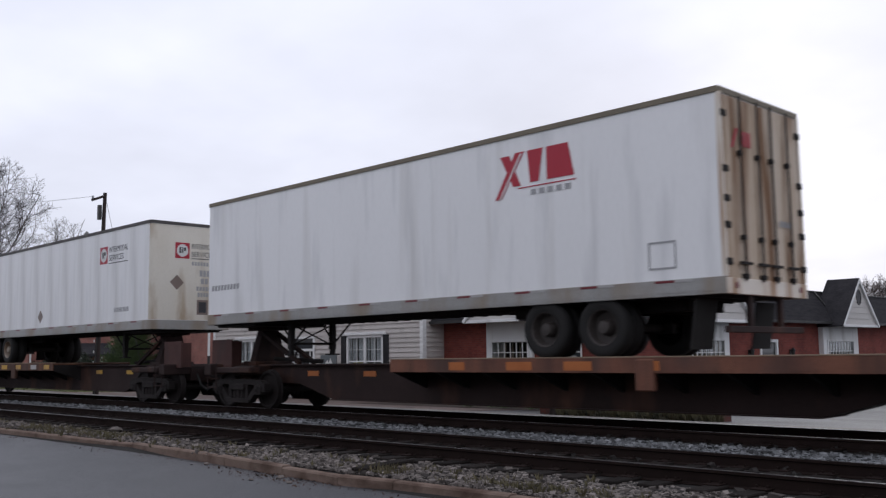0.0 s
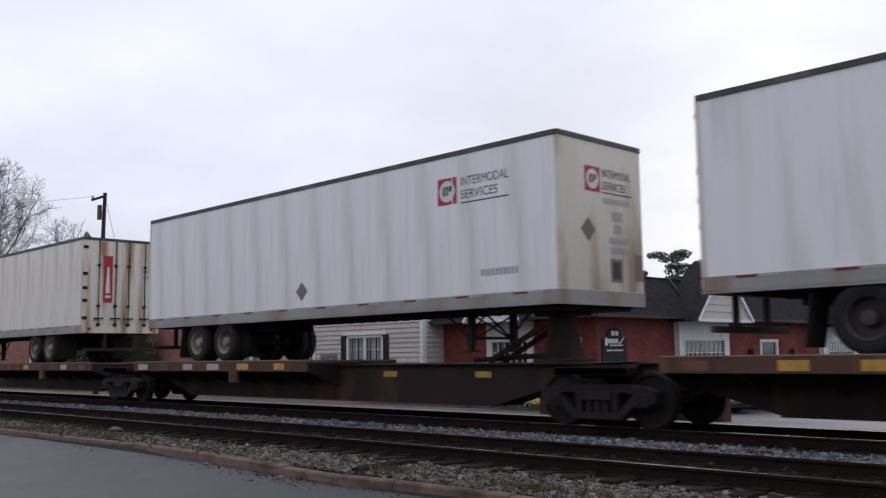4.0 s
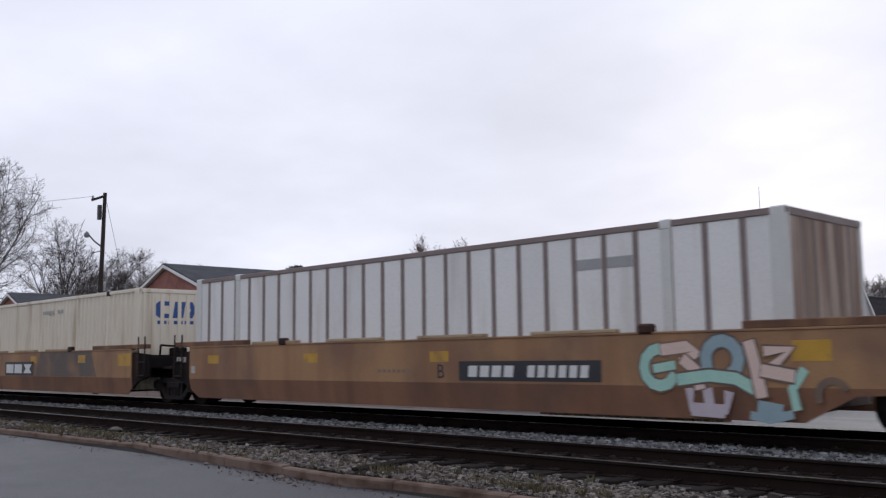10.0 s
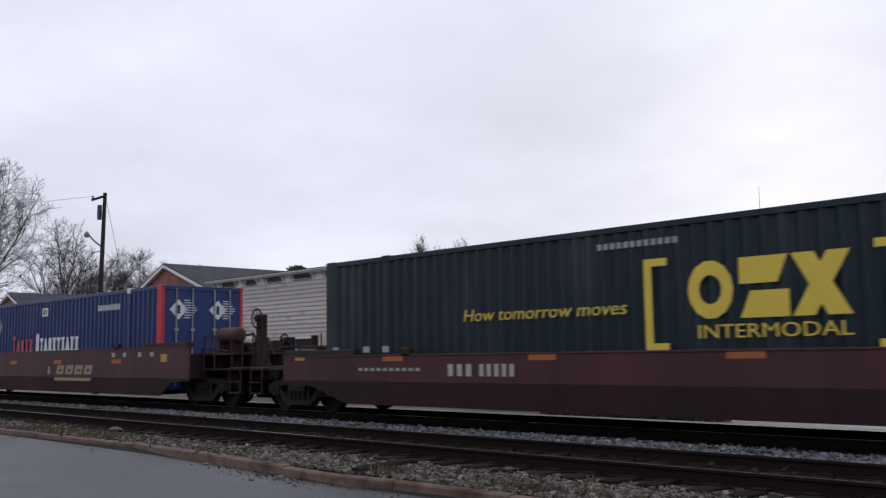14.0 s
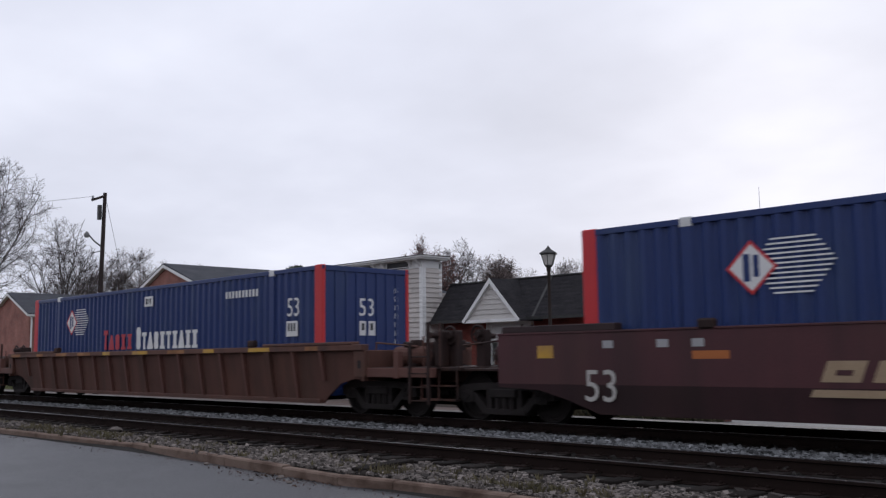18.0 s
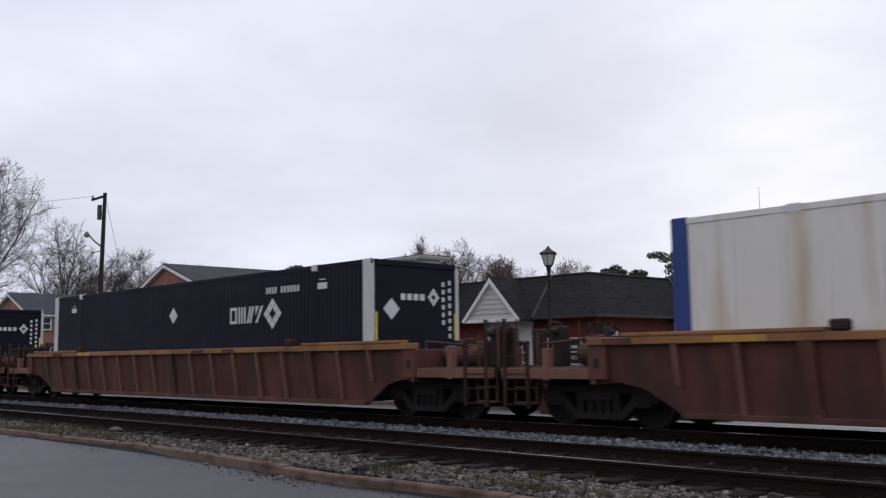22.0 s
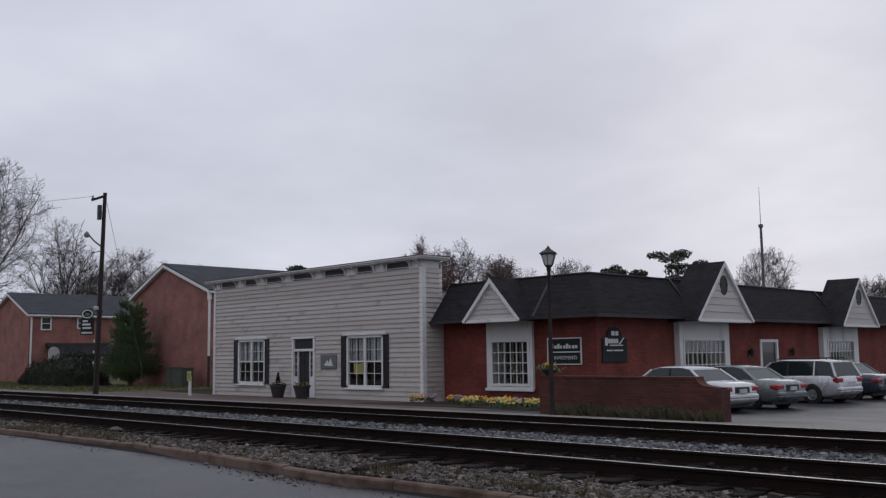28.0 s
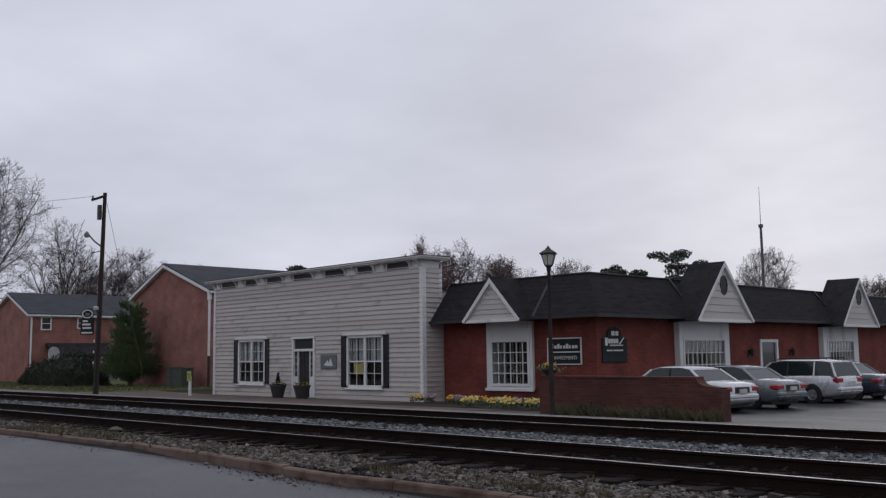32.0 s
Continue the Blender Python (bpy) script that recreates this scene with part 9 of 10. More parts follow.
def black_marks(c, q):
    r = 8.075

    def at(d):
        return r - d
    mark(c, [tilted_square(at(8.28), 2.38, 0.22)], mark_white, "white tilted square")
    # angular pale block writing and a ring of small tiles
    a = at(5.44)
    for i in range(4):
        x = a + i * 0.375
        polys = {0: [rect(x, x + 0.07, 2.06, 2.46), rect(x + 0.07, x + 0.24, 2.06, 2.13), rect(x + 0.07, x + 0.24, 2.39, 2.46), rect(x + 0.24, x + 0.31, 2.06, 2.46)],
                 1: [rect(x, x + 0.07, 2.06, 2.46), rect(x + 0.125, x + 0.195, 2.06, 2.46), rect(x + 0.25, x + 0.32, 2.06, 2.46)],
                 2: [[(x, 2.06), (x + 0.08, 2.06), (x + 0.2, 2.46), (x + 0.12, 2.46)], [(x + 0.12, 2.06), (x + 0.2, 2.06), (x + 0.32, 2.46), (x + 0.24, 2.46)]],
                 3: [[(x, 2.06), (x + 0.09, 2.06), (x + 0.33, 2.46), (x + 0.24, 2.46)], [(x, 2.22), (x + 0.14, 2.46), (x, 2.46)]]}[i]
        mark(c, polys, mark_white, "white angular block shapes")
    cx, cz = at(3.60), 2.25
    mark(c, [tilted_square(cx + 0.25 * dx, cz + 0.25 * dz, 0.115) for dx, dz in ((0, 1), (1, 0), (0, -1), (-1, 0), (0.5, 0.5), (0.5, -0.5), (-0.5, 0.5), (-0.5, -0.5))], mark_white, "ring of white tilted tiles")
    mark(c, blocks(at(3.86), 2.72, 0.46, 0.15, 4, 0.4) + blocks(at(3.26), 2.72, 0.76, 0.15, 6, 0.4), mark_white, "white illegible numbers")
    for d in (1.85, 14.8):
        mark(c, [rect(at(d), at(d) + 0.34, 2.72, 2.86), rect(at(d) + 0.06, at(d) + 0.28, 2.92, 2.94)], mark_white, "small white writing")


def black_end(c, h):
    mark_end(c, [tilted_square(-0.72, 2.22, 0.23)], mark_white, "white tilted square", h - 0.03)
    mark_end(c, blocks(-0.45, 2.42, 0.75, 0.14, 4, 0.3), mark_white, "white angular letters", h - 0.03)
    mark_end(c, [tilted_square(0.52 + 0.12 * dx, 2.5 + 0.14 * dz, 0.06) for dx, dz in ((0, 1), (1, 0), (0, -1), (-1, 0), (0.5, 0.5), (0.5, -0.5), (-0.5, 0.5), (-0.5, -0.5))], mark_white, "ring of white tiles", h - 0.03)
    mark_end(c, [rect(0.78, 0.86, 1.9 + 0.17 * k, 2.0 + 0.17 * k) for k in range(6)] + [rect(0.98, 1.06, 1.6 + 0.17 * k, 1.7 + 0.17 * k) for k in range(8)], mark_white, "columns of small white marks", h - 0.03)
    for y in (-1.2, 1.13):
        mark_end(c, [rect(y, y + 0.06, 1.55, 2.15)], mark_yellow, "yellow strip on the post", h + 0.001)


def white53_marks(c, q):
    r = 8.075
    words("53", 0.26, mark_grey, c, pose(r - 1.3, NEAR - 0.001, 2.42, 90, 0, 0), squeeze=0.85)
    mark(c, [rect(r - 5.3, r - 5.18, 2.0 + 0.15 * k, 2.1 + 0.15 * k) for k in range(5)] + [rect(r - 4.45, r - 4.38, 1.9, 2.8)] + [rect(r - 3.2, r - 2.8, 2.72, 2.95)], mark_grey, "grey column of small marks")
    mark(c, [[(r - 10.0 + 0.17 * math.cos(k * 0.6), 1.8 + 0.2 * math.sin(k * 0.6)) for k in range(10)], rect(r - 10.2, r - 9.8, 2.72, 2.9)], mark_grey, "faint grey marks")


def white53_end(c, h):
    mark_end(c, [rect(0.35, 0.38, 2.1, 2.7), rect(0.7, 0.73, 2.1, 2.7), rect(0.35, 0.73, 2.67, 2.7), rect(0.35, 0.73, 2.1, 2.13)] + blocks(0.45, 1.8, 0.4, 0.15, 2), mark_grey, "grey outline and writing", h - 0.03)
    end_ribs(c, h, t_cream, 5)


container(-173.46, "posts", box_white, post_white, "white panelled container with grey-brown posts and stained end", panel_box_marks, open_box_end)
container(-192.8, "corrugated", box_beige, box_beige, "beige corrugated container with a blue block emblem", beige_marks, beige_end, length=16.45)
container(-212.54, "posts", box_white, post_white, "white panelled container with posts and a plain white end", panel_box_marks, plain_end)
container(-235.9, "corrugated", box_green, box_green, "dark teal corrugated container with yellow bracketed emblem", green_marks, green_end)
container(-259.43, "corrugated", box_blue, post_red, "blue corrugated container with red posts and door lozenges", lambda c, q: blue_marks(c, q, True), blue_end_doors)
container(-278.32, "fine", box_black, post_white, "black container with white end posts and angular blocks", black_marks, black_end)
container(-297.7, "corrugated", box_blue, post_red, "blue corrugated container with red posts and pale lozenge", blue_marks, blue_end_53)
container(-320.98, "corrugated", box_blue, post_red, "blue corrugated container with red posts and pale lozenge", blue_marks, blue_end_53)
container(-366.18, "seams", t_cream, post_blue, "white ribbed container with dark blue corner posts", white53_marks, white53_end)
container(-389.5, "fine", box_black, post_white, "black container with white end posts and angular blocks", black_marks, black_end)
container(-413.1, "fine", box_black, post_white, "black container with white end posts and angular blocks", black_marks, black_end)


# ---- well cars ----
def end_gear(c, x, d, m, up):
    """Platform, brake gear and steps at a coupler end; x: inner edge, d: outward, up: how far the gear is raised."""
    part("end_platform", G().box(x, -0.42, 0.68, x + d * 2.2, 0.42, 0.98, 0.02).box(x + d * 1.55, -1.25, 0.92, x + d * 2.15, 1.25, 1.0, 0.015).box(x, -1.15, 0.92, x + d * 1.6, 1.15, 0.97, 0.01), m, c, "end platform")
    part("reservoir", G().cyl((x + d * 0.25, -0.62, 1.22 + up), (x + d * 1.05, -0.62, 1.22 + up), 0.20, None, 16).lathe((x + d * 1.05, -0.62, 1.22 + up), "x", [(0, 0.2), (d * 0.06, 0.15), (d * 0.09, 0.0)], 16), rust_red if up else m, c, "brake reservoir")
    if up:
        part("gear_stand", G().box(x + d * 0.3, -0.8, 0.96, x + d * 0.38, -0.44, 1.1 + up, 0.01).box(x + d * 0.9, -0.8, 0.96, x + d * 0.98, -0.44, 1.1 + up, 0.01).box(x, -1.2, 1.30, x + d * 1.3, 1.2, 1.36, 0.01), m, c, "stand under the brake gear")
        part("grab_hoop", G().tube([(x + d * 0.55, -1.35, 0.9), (x + d * 0.55, -1.35, 1.75), (x + d * 0.62, -1.35, 1.8), (x + d * 0.98, -1.35, 1.8), (x + d * 1.05, -1.35, 1.75), (x + d * 1.05, -1.35, 0.9)], 0.02, 6), m, c, "grab hoop")
        part("pipe_run", G().tube([(x + d * 0.3, -0.2, 1.36), (x + d * 0.4, -0.2, 1.8), (x + d * 0.9, -0.1, 1.85), (x + d * 1.5, -0.3, 1.5), (x + d * 2.0, -0.3, 1.0)], 0.03, 6).tube([(x + d * 0.5, 0.5, 1.3), (x + d * 0.8, 0.4, 1.75), (x + d * 1.4, 0.2, 1.3)], 0.03, 6), m, c, "bent brake pipes")
    part("reservoir", G().cyl((x + d * 0.4, 0.5, 1.18 + up * 0.6), (x + d * 1.1, 0.5, 1.18 + up * 0.6), 0.15, None, 12), m, c, "brake reservoir")
    part("brake_valve", G().box(x + d * 0.9, -0.3, 0.98, x + d * 1.3, 0.15, 1.5, 0.03).cyl((x + d * 1.1, -0.1, 1.4), (x + d * 1.1, -0.1, 1.75), 0.09, None, 10).box(x + d * 0.35, 0.05, 0.98, x + d * 0.7, 0.35, 1.35, 0.03), rust_dark, c, "brake valve gear")
    hz, hr = 1.62 + up, 0.20 + 0.06 * (up > 0)
    wheel = G().lathe((x + d * 1.72, -0.55, hz), "y", [(-0.025, hr - 0.03), (0, hr), (0.025, hr - 0.03), (0, hr - 0.055), (-0.025, hr - 0.03)], 22)
    for k in range(4):
        a = k * math.pi / 4
        wheel.bar((x + d * 1.72 - hr * 0.95 * math.cos(a), -0.55, hz - hr * 0.95 * math.sin(a)), (x + d * 1.72 + hr * 0.95 * math.cos(a), -0.55, hz + hr * 0.95 * math.sin(a)), 0.012, 0.012)
    wheel.cyl((x + d * 1.72, -0.6, hz), (x + d * 1.72, -0.42, hz), 0.07, None, 10)
    wheel.box(x + d * 1.6, -0.5, 0.98, x + d * 1.84, -0.3, hz + 0.1, 0.02)
    part("hand_brake", wheel, rust_dark, c, "hand brake wheel on its stand")
    for xx, yy in ((1.62, -1.2), (2.1, -1.2), (2.1, 1.2)):
        part("grab_post", G().tube([(x + d * xx, yy, 0.98), (x + d * xx, yy, 1.85 if xx > 2 else 1.6)], 0.02, 6), m, c)
    part("step", G().tube([(x + d * 1.62, -1.25, 0.95), (x + d * 1.62, -1.25, 0.38), (x + d * 2.1, -1.25, 0.38), (x + d * 2.1, -1.25, 0.95)], 0.022, 6).box(x + d * 1.62, -1.3, 0.36, x + d * 2.1, -1.15, 0.39).box(x + d * 1.62, -1.3, 0.63, x + d * 2.1, -1.2, 0.66), m, c, "steel step")
    part("railing", G().tube([(x + d * 0.2, -1.2, 0.97), (x + d * 0.2, -1.2, 1.5), (x + d * 1.5, -1.2, 1.4)], 0.018, 6), m, c)
    coupler(c, x + d * 2.2, d)


def well_car(q, x0, x1, kind, label, skin, low, top, trucks, ends, marks=None, chord=None, raise_l=4.2, raise_r=4.2, gear=0.6):
    """A well car about train coordinate q whose side runs x0..x1; ends: -1/+1 for coupler ends, the others hang on a shared truck."""
    pad_tan = mat("pale_pad", (0.42, 0.33, 0.22), (0.34, 0.25, 0.16), rough=0.7, fine=25, bump=0.1, stain=(0.2, 0.12, 0.07), stain_amount=0.4)
    rib_tan = mat("worn_rib_paint", (0.215, 0.102, 0.070), (0.15, 0.070, 0.050), rough=0.65, scale=2, fine=25, bump=0.1, stain=(0.11, 0.05, 0.03), stain_amount=0.45, stain_stretch=(1, 1, 0.4))
    if chord is not None and chord is not car_tan:
        rib_tan = mat("dull_rib_paint", (0.125, 0.055, 0.042), (0.09, 0.04, 0.033), rough=0.65, scale=2, fine=25, bump=0.1)
    guide_brown = mat("worn_brown_guide", (0.17, 0.085, 0.05), (0.10, 0.052, 0.034), rough=0.7, scale=1.5, fine=25, bump=0.15, stain=(0.26, 0.14, 0.07), stain_amount=0.4)
    guide_dark = mat("dark_guide", (0.040, 0.022, 0.022), (0.024, 0.015, 0.016), rough=0.7, scale=1.5, fine=25, bump=0.15)
    dark_end = mat("grimy_car_end", (0.015, 0.012, 0.012), (0.009, 0.008, 0.0085), spec=0.08, rough=0.8, scale=1.5, fine=25, bump=0.2, stain=(0.05, 0.03, 0.024), stain_amount=0.4)
    c = aboard(thing("well_car", label, "rail car", group="well cars of the train"), q + LAG)
    zb, Y = 0.25, 1.60
    arch_l, arch_r = -1 in ends, 1 in ends

    def side_poly(z_lo, z_hi, lower):
        pts = []
        pts.append((x0, z_hi))
        if lower:
            if arch_l:
                pts += [(x0, 0.72)] if kind == "rib" else [(x0, 0.66)]
                pts += [(x0 + 0.5, 0.76), (x0 + 0.95, 0.66), (x0 + 1.42, 0.38), (x0 + 1.6, z_lo)] if kind == "rib" else [(x0 + 0.9, 0.62), (x0 + 1.5, 0.46), (x0 + 2.1, z_lo)]
            else:
                pts += [(x0, 0.45), (x0 + 0.35, z_lo)] if skin is car_yellow else [(x0, 0.70), (x0 + 0.5, 0.42), (x0 + 0.95, z_lo)]
            if arch_r:
                pts += [(x1 - 1.6, z_lo), (x1 - 1.42, 0.38), (x1 - 0.95, 0.66), (x1 - 0.5, 0.76), (x1, 0.74)] if kind == "rib" else [(x1 - 1.7, z_lo), (x1 - 1.3, 0.45), (x1 - 0.95, 0.62), (x1, 0.66)]
            else:
                pts += [(x1 - 0.35, z_lo), (x1, 0.45)] if skin is car_yellow else [(x1 - 0.7, z_lo), (x1 - 0.3, 0.45), (x1, 0.70)]
        else:
            pts.append((x0, z_lo))
            pts.append((x1, z_lo))
        pts.append((x1, z_hi))
        return pts
    for sy in (-1, 1):
        if kind == "rib":
            g = G().prism(side_poly(zb, 1.35, True), "y", sy * (Y - 0.08), sy * (Y - 0.12))
            g.v = [(x, y - sy * 0.16 * (1.35 - z) / 1.15, z) for x, y, z in g.v]
            sd = part("side", g, skin, c, "recessed rusty side sheet")
            part("top_chord", G().box(x0, sy * (Y - 0.16), 1.345, x1, sy * (Y + 0.02), 1.47, 0.012), chord, c, "tan top chord")
            part("bottom_chord", G().box(x0 + 1.65, sy * (Y - 0.32), zb - 0.02, x1 - 1.65, sy * (Y - 0.16), zb + 0.07, 0.012), skin, c)
            if sy < 0:
                mid = (x0 + x1) / 2
                for i in range(-8, 9):
                    x = mid + 0.07 + i * 1.017
                    big_ = i in (-6, 0, 6)
                    zlo = zb + 0.06 if x - x0 > 1.75 and x1 - x > 1.75 else 0.72
                    w = 0.11 if big_ else 0.045
                    lo = 0.16 * (1.35 - zlo) / 1.15
                    part("side_rib", G().add([(x - w, -(Y - 0.085 - lo), zlo), (x + w, -(Y - 0.085 - lo), zlo), (x + w, -(Y - 0.085), 1.345), (x - w, -(Y - 0.085), 1.345), (x - w, -(Y - 0.02 - lo), zlo), (x + w, -(Y - 0.02 - lo), zlo), (x + w, -(Y + 0.01), 1.345), (x - w, -(Y + 0.01), 1.345)],
                         [(4, 5, 6, 7), (0, 4, 7, 3), (1, 5, 6, 2), (0, 1, 5, 4)]), skin if big_ else rib_tan, sd, "vertical side rib")
                    if big_:
                        part("jacking_pad", G().box(x - 0.14, -(Y - 0.16), zlo - 0.02, x + 0.14, -(Y - 0.26), zlo + 0.12, 0.01), skin, sd)
                rs = random.Random(int(-q))
                x = x0 + 0.3
                while x < x1 - 1.0:
                    w = rs.uniform(0.4, 0.9)
                    part("chord_patch", G().box(x, -(Y + 0.024), 1.36, x + w, -(Y + 0.02), 1.45), rs.choice((yellow_patch, car_tan, car_rust)), c)
                    x += w + rs.uniform(0.8, 2.0)
        else:
            ys, yl = sy * Y, sy * (Y - 0.10)
            up = G().prism(side_poly(0.72, top, False), "y", ys, ys - sy * 0.03)
            part("side_upper", up, skin, c, "smooth upper side plate")
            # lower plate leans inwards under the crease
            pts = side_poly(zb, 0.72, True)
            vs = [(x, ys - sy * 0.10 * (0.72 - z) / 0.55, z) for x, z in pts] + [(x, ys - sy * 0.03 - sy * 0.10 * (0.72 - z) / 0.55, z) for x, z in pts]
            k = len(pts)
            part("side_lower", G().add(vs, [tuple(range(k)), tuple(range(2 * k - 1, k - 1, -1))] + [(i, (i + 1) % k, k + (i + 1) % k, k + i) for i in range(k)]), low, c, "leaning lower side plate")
            if sy < 0 and skin is car_yellow:
                for f in (0.16, 0.32, 0.48, 0.64):
                    xp = x0 + (x1 - x0) * f
                    part("loading_pad", G().box(xp, ys - sy * 0.14, top + 0.036, xp + 1.75, ys + sy * 0.012, top + 0.10, 0.012), pad_tan, c, "pale worn loading pad")
            part("top_lip", G().box(x0, ys - sy * 0.12, top, x1, ys + sy * 0.015, top + 0.035, 0.006), skin, c)
        # raised guides over both ends
        yellow = skin is car_yellow
        guide = guide_brown if yellow else guide_dark
        over = [0.75 if yellow and e not in ends else -0.1 for e in (-1, 1)]
        for xa, xb in ((x0 - over[0], x0 + 2.5), (x1 - 2.5, x1 + over[1])) if kind == "smooth" else ((x0 + 0.05, x0 + raise_l), (x1 - raise_r, x1 - 0.05)):
            zt = 1.47 if kind == "rib" else top + 0.03
            part("end_guide", G().box(xa, sy * (Y - 0.2), zt, xb, sy * (Y + 0.01), zt + 0.12, 0.012) if kind == "smooth" else G().box(xa + 0.6, sy * (Y - 0.2), zt, xb - 0.3, sy * (Y + 0.03), zt + 0.06, 0.01), guide if kind == "smooth" else chord, c, "raised end guide")
        for xx in (x0 + 4.1, x1 - 4.1):
            part("lifting_lug", G().box(xx - 0.14, sy * (Y - 0.1), (1.47 if kind == "rib" else top), xx + 0.14, sy * (Y + 0.04), (1.47 if kind == "rib" else top) + 0.16, 0.03), rust_dark, c)
    for k in range(8):
        o = part("cross_bearer", shared("cross_bearer", lambda: G().box(-0.15, -1.24, 0.25, 0.15, 1.24, 0.36, 0.01), under), under, c)
        o.location.x = x0 + 2.6 + (x1 - x0 - 5.2) * k / 7
    for x, d in ((x0, 1), (x1, -1)):
        part("bulkhead", G().box(x + d * 0.02, -Y + 0.03, 0.72, x + d * 0.12, Y - 0.03, 1.35, 0.01).box(x, -0.6, 0.6, x + d * 2.0, 0.6, 0.9, 0.02), skin if kind == "rib" else dark_end, c, "end bulkhead")
    for e in (-1, 1):
        x = x1 if e > 0 else x0
        if e in ends:
            end_gear(c, x - e * 0.25, e, skin if kind == "rib" else rust_dark, gear if kind == "smooth" and e > 0 else 0.0)
            if kind == "rib":
                for sy in (-1, 1):
                    y0, y1 = sy * 1.53, sy * 1.40
                    post = part("corner_post", G().box(x - e * 0.34, sy * (Y - 0.02), 0.80, x + e * 0.02, sy * (Y - 0.14), 1.345, 0.012), skin, c, "rusty corner post")
                    part("slot", G().box(x - e * 0.20, sy * (Y - 0.021), 0.98, x - e * 0.10, sy * (Y - 0.017), 1.14), under, post, "dark slot in the post")
                    part("walkway_beam", G().box(x, y0, 0.80, x + e * 1.95, y1, 0.99, 0.012), rib_tan, c, "worn side beam of the end walkway")
                    part("beam_bracket", G().box(x + e * 0.86, sy * 1.545, 0.78, x + e * 1.0, y1, 1.32, 0.01), rib_tan, c)
                    part("walkway_grating", G().box(x, sy * 1.40, 0.97, x + e * 1.9, sy * 0.45, 1.0), rust_dark, c, "dark walkway grating")
                    lad = part("ladder", G().box(x + e * 1.30, sy * 1.55, 0.30, x + e * 1.36, sy * 1.50, 1.45).box(x + e * 1.82, sy * 1.55, 0.30, x + e * 1.88, sy * 1.50, 1.85), rust_dark, c, "end ladder")
                    for zz in (0.36, 0.62, 0.88, 1.2):
                        part("rung", G().cyl((x + e * 1.33, sy * 1.53, zz), (x + e * 1.85, sy * 1.53, zz), 0.014, None, 6), rust_dark, lad)
                    for xx, hh in ((0.45, 1.55), (1.2, 1.72)):
                        part("valve_gear", G().box(x + e * xx, sy * 0.75, 0.99, x + e * (xx + 0.22), sy * 0.5, hh, 0.03).cyl((x + e * (xx + 0.1), sy * 0.75, hh - 0.1), (x + e * (xx + 0.1), sy * 0.95, hh - 0.1), 0.06, None, 8), rust_dark, c, "brake pipes and valves")
        else:
            wing = dark_end if skin is car_yellow else skin
            zl = 0.62 if skin is car_yellow else 0.92
            for sy in (-1, 1):
                part("end_wing", G().prism([(x, zl - 0.2), (x + e * 0.35, zl), (x + e * 0.95, zl + 0.14), (x + e * 0.95, 1.36), (x, 1.42)], "y", sy * 1.56, sy * 1.50), wing, c, "tapered end plate")
            part("end_housing", G().box(x - e * 0.05, -1.5, 0.98, x + e * 0.9, 1.5, 1.30, 0.02), dark_end, c, "dark end housing")
            part("pipe_rack", G().tube([(x + e * 0.3, -0.9, 1.3), (x + e * 0.35, -0.9, 1.62), (x + e * 0.85, -0.7, 1.58), (x + e * 0.9, -0.4, 1.3)], 0.03, 6).box(x + e * 0.25, -0.6, 1.3, x + e * 0.6, -0.2, 1.55, 0.03), dark_end, c, "brake pipes over the joint")
            if e < 0:
                mark(c, blocks(x - 0.72, 1.14, 0.5, 0.13, 4), mark_faded, "pale illegible mark", y=-1.561)
                part("placard", G().box(x + 0.10, -1.606, 0.86, x + 0.28, -1.603, 1.04), mark_faded, c, "small pale placard")
            part("articulation_arm", G().box(x - e * 0.1, -0.3, 0.65, x + e * 1.5, 0.3, 1.0, 0.03).box(x, -1.1, 0.95, x + e * 1.25, 1.1, 1.02, 0.01).cyl((x + e * 1.45, 0, 0.6), (x + e * 1.45, 0, 1.05), 0.3, None, 12), rust_dark, c, "articulated connector")
            part("grab_post", G().tube([(x + e * 0.4, -1.6, 0.75), (x + e * 0.4, -1.6, 1.85)], 0.022, 6), rust_dark, c)
            part("ladder", G().tube([(x + e * 0.78, -1.6, 0.75), (x + e * 0.78, -1.6, 1.85)], 0.02, 6).tube([(x + e * 0.4, -1.6, 0.78), (x + e * 0.78, -1.6, 0.78)], 0.02, 6).tube([(x + e * 0.4, -1.6, 1.15), (x + e * 0.78, -1.6, 1.15)], 0.02, 6), rust_dark, c)
    for tq in trucks:
        truck(c, tq - q, q + LAG)
    if marks:
        marks(c, q)
    return c


SY = -1.60


def small_patches(c, xs, z0, z1, m, label="small paint patch"):
    for x, w in xs:
        mark(c, [rect(x, x + w, z0, z1)], m, label, y=SY)


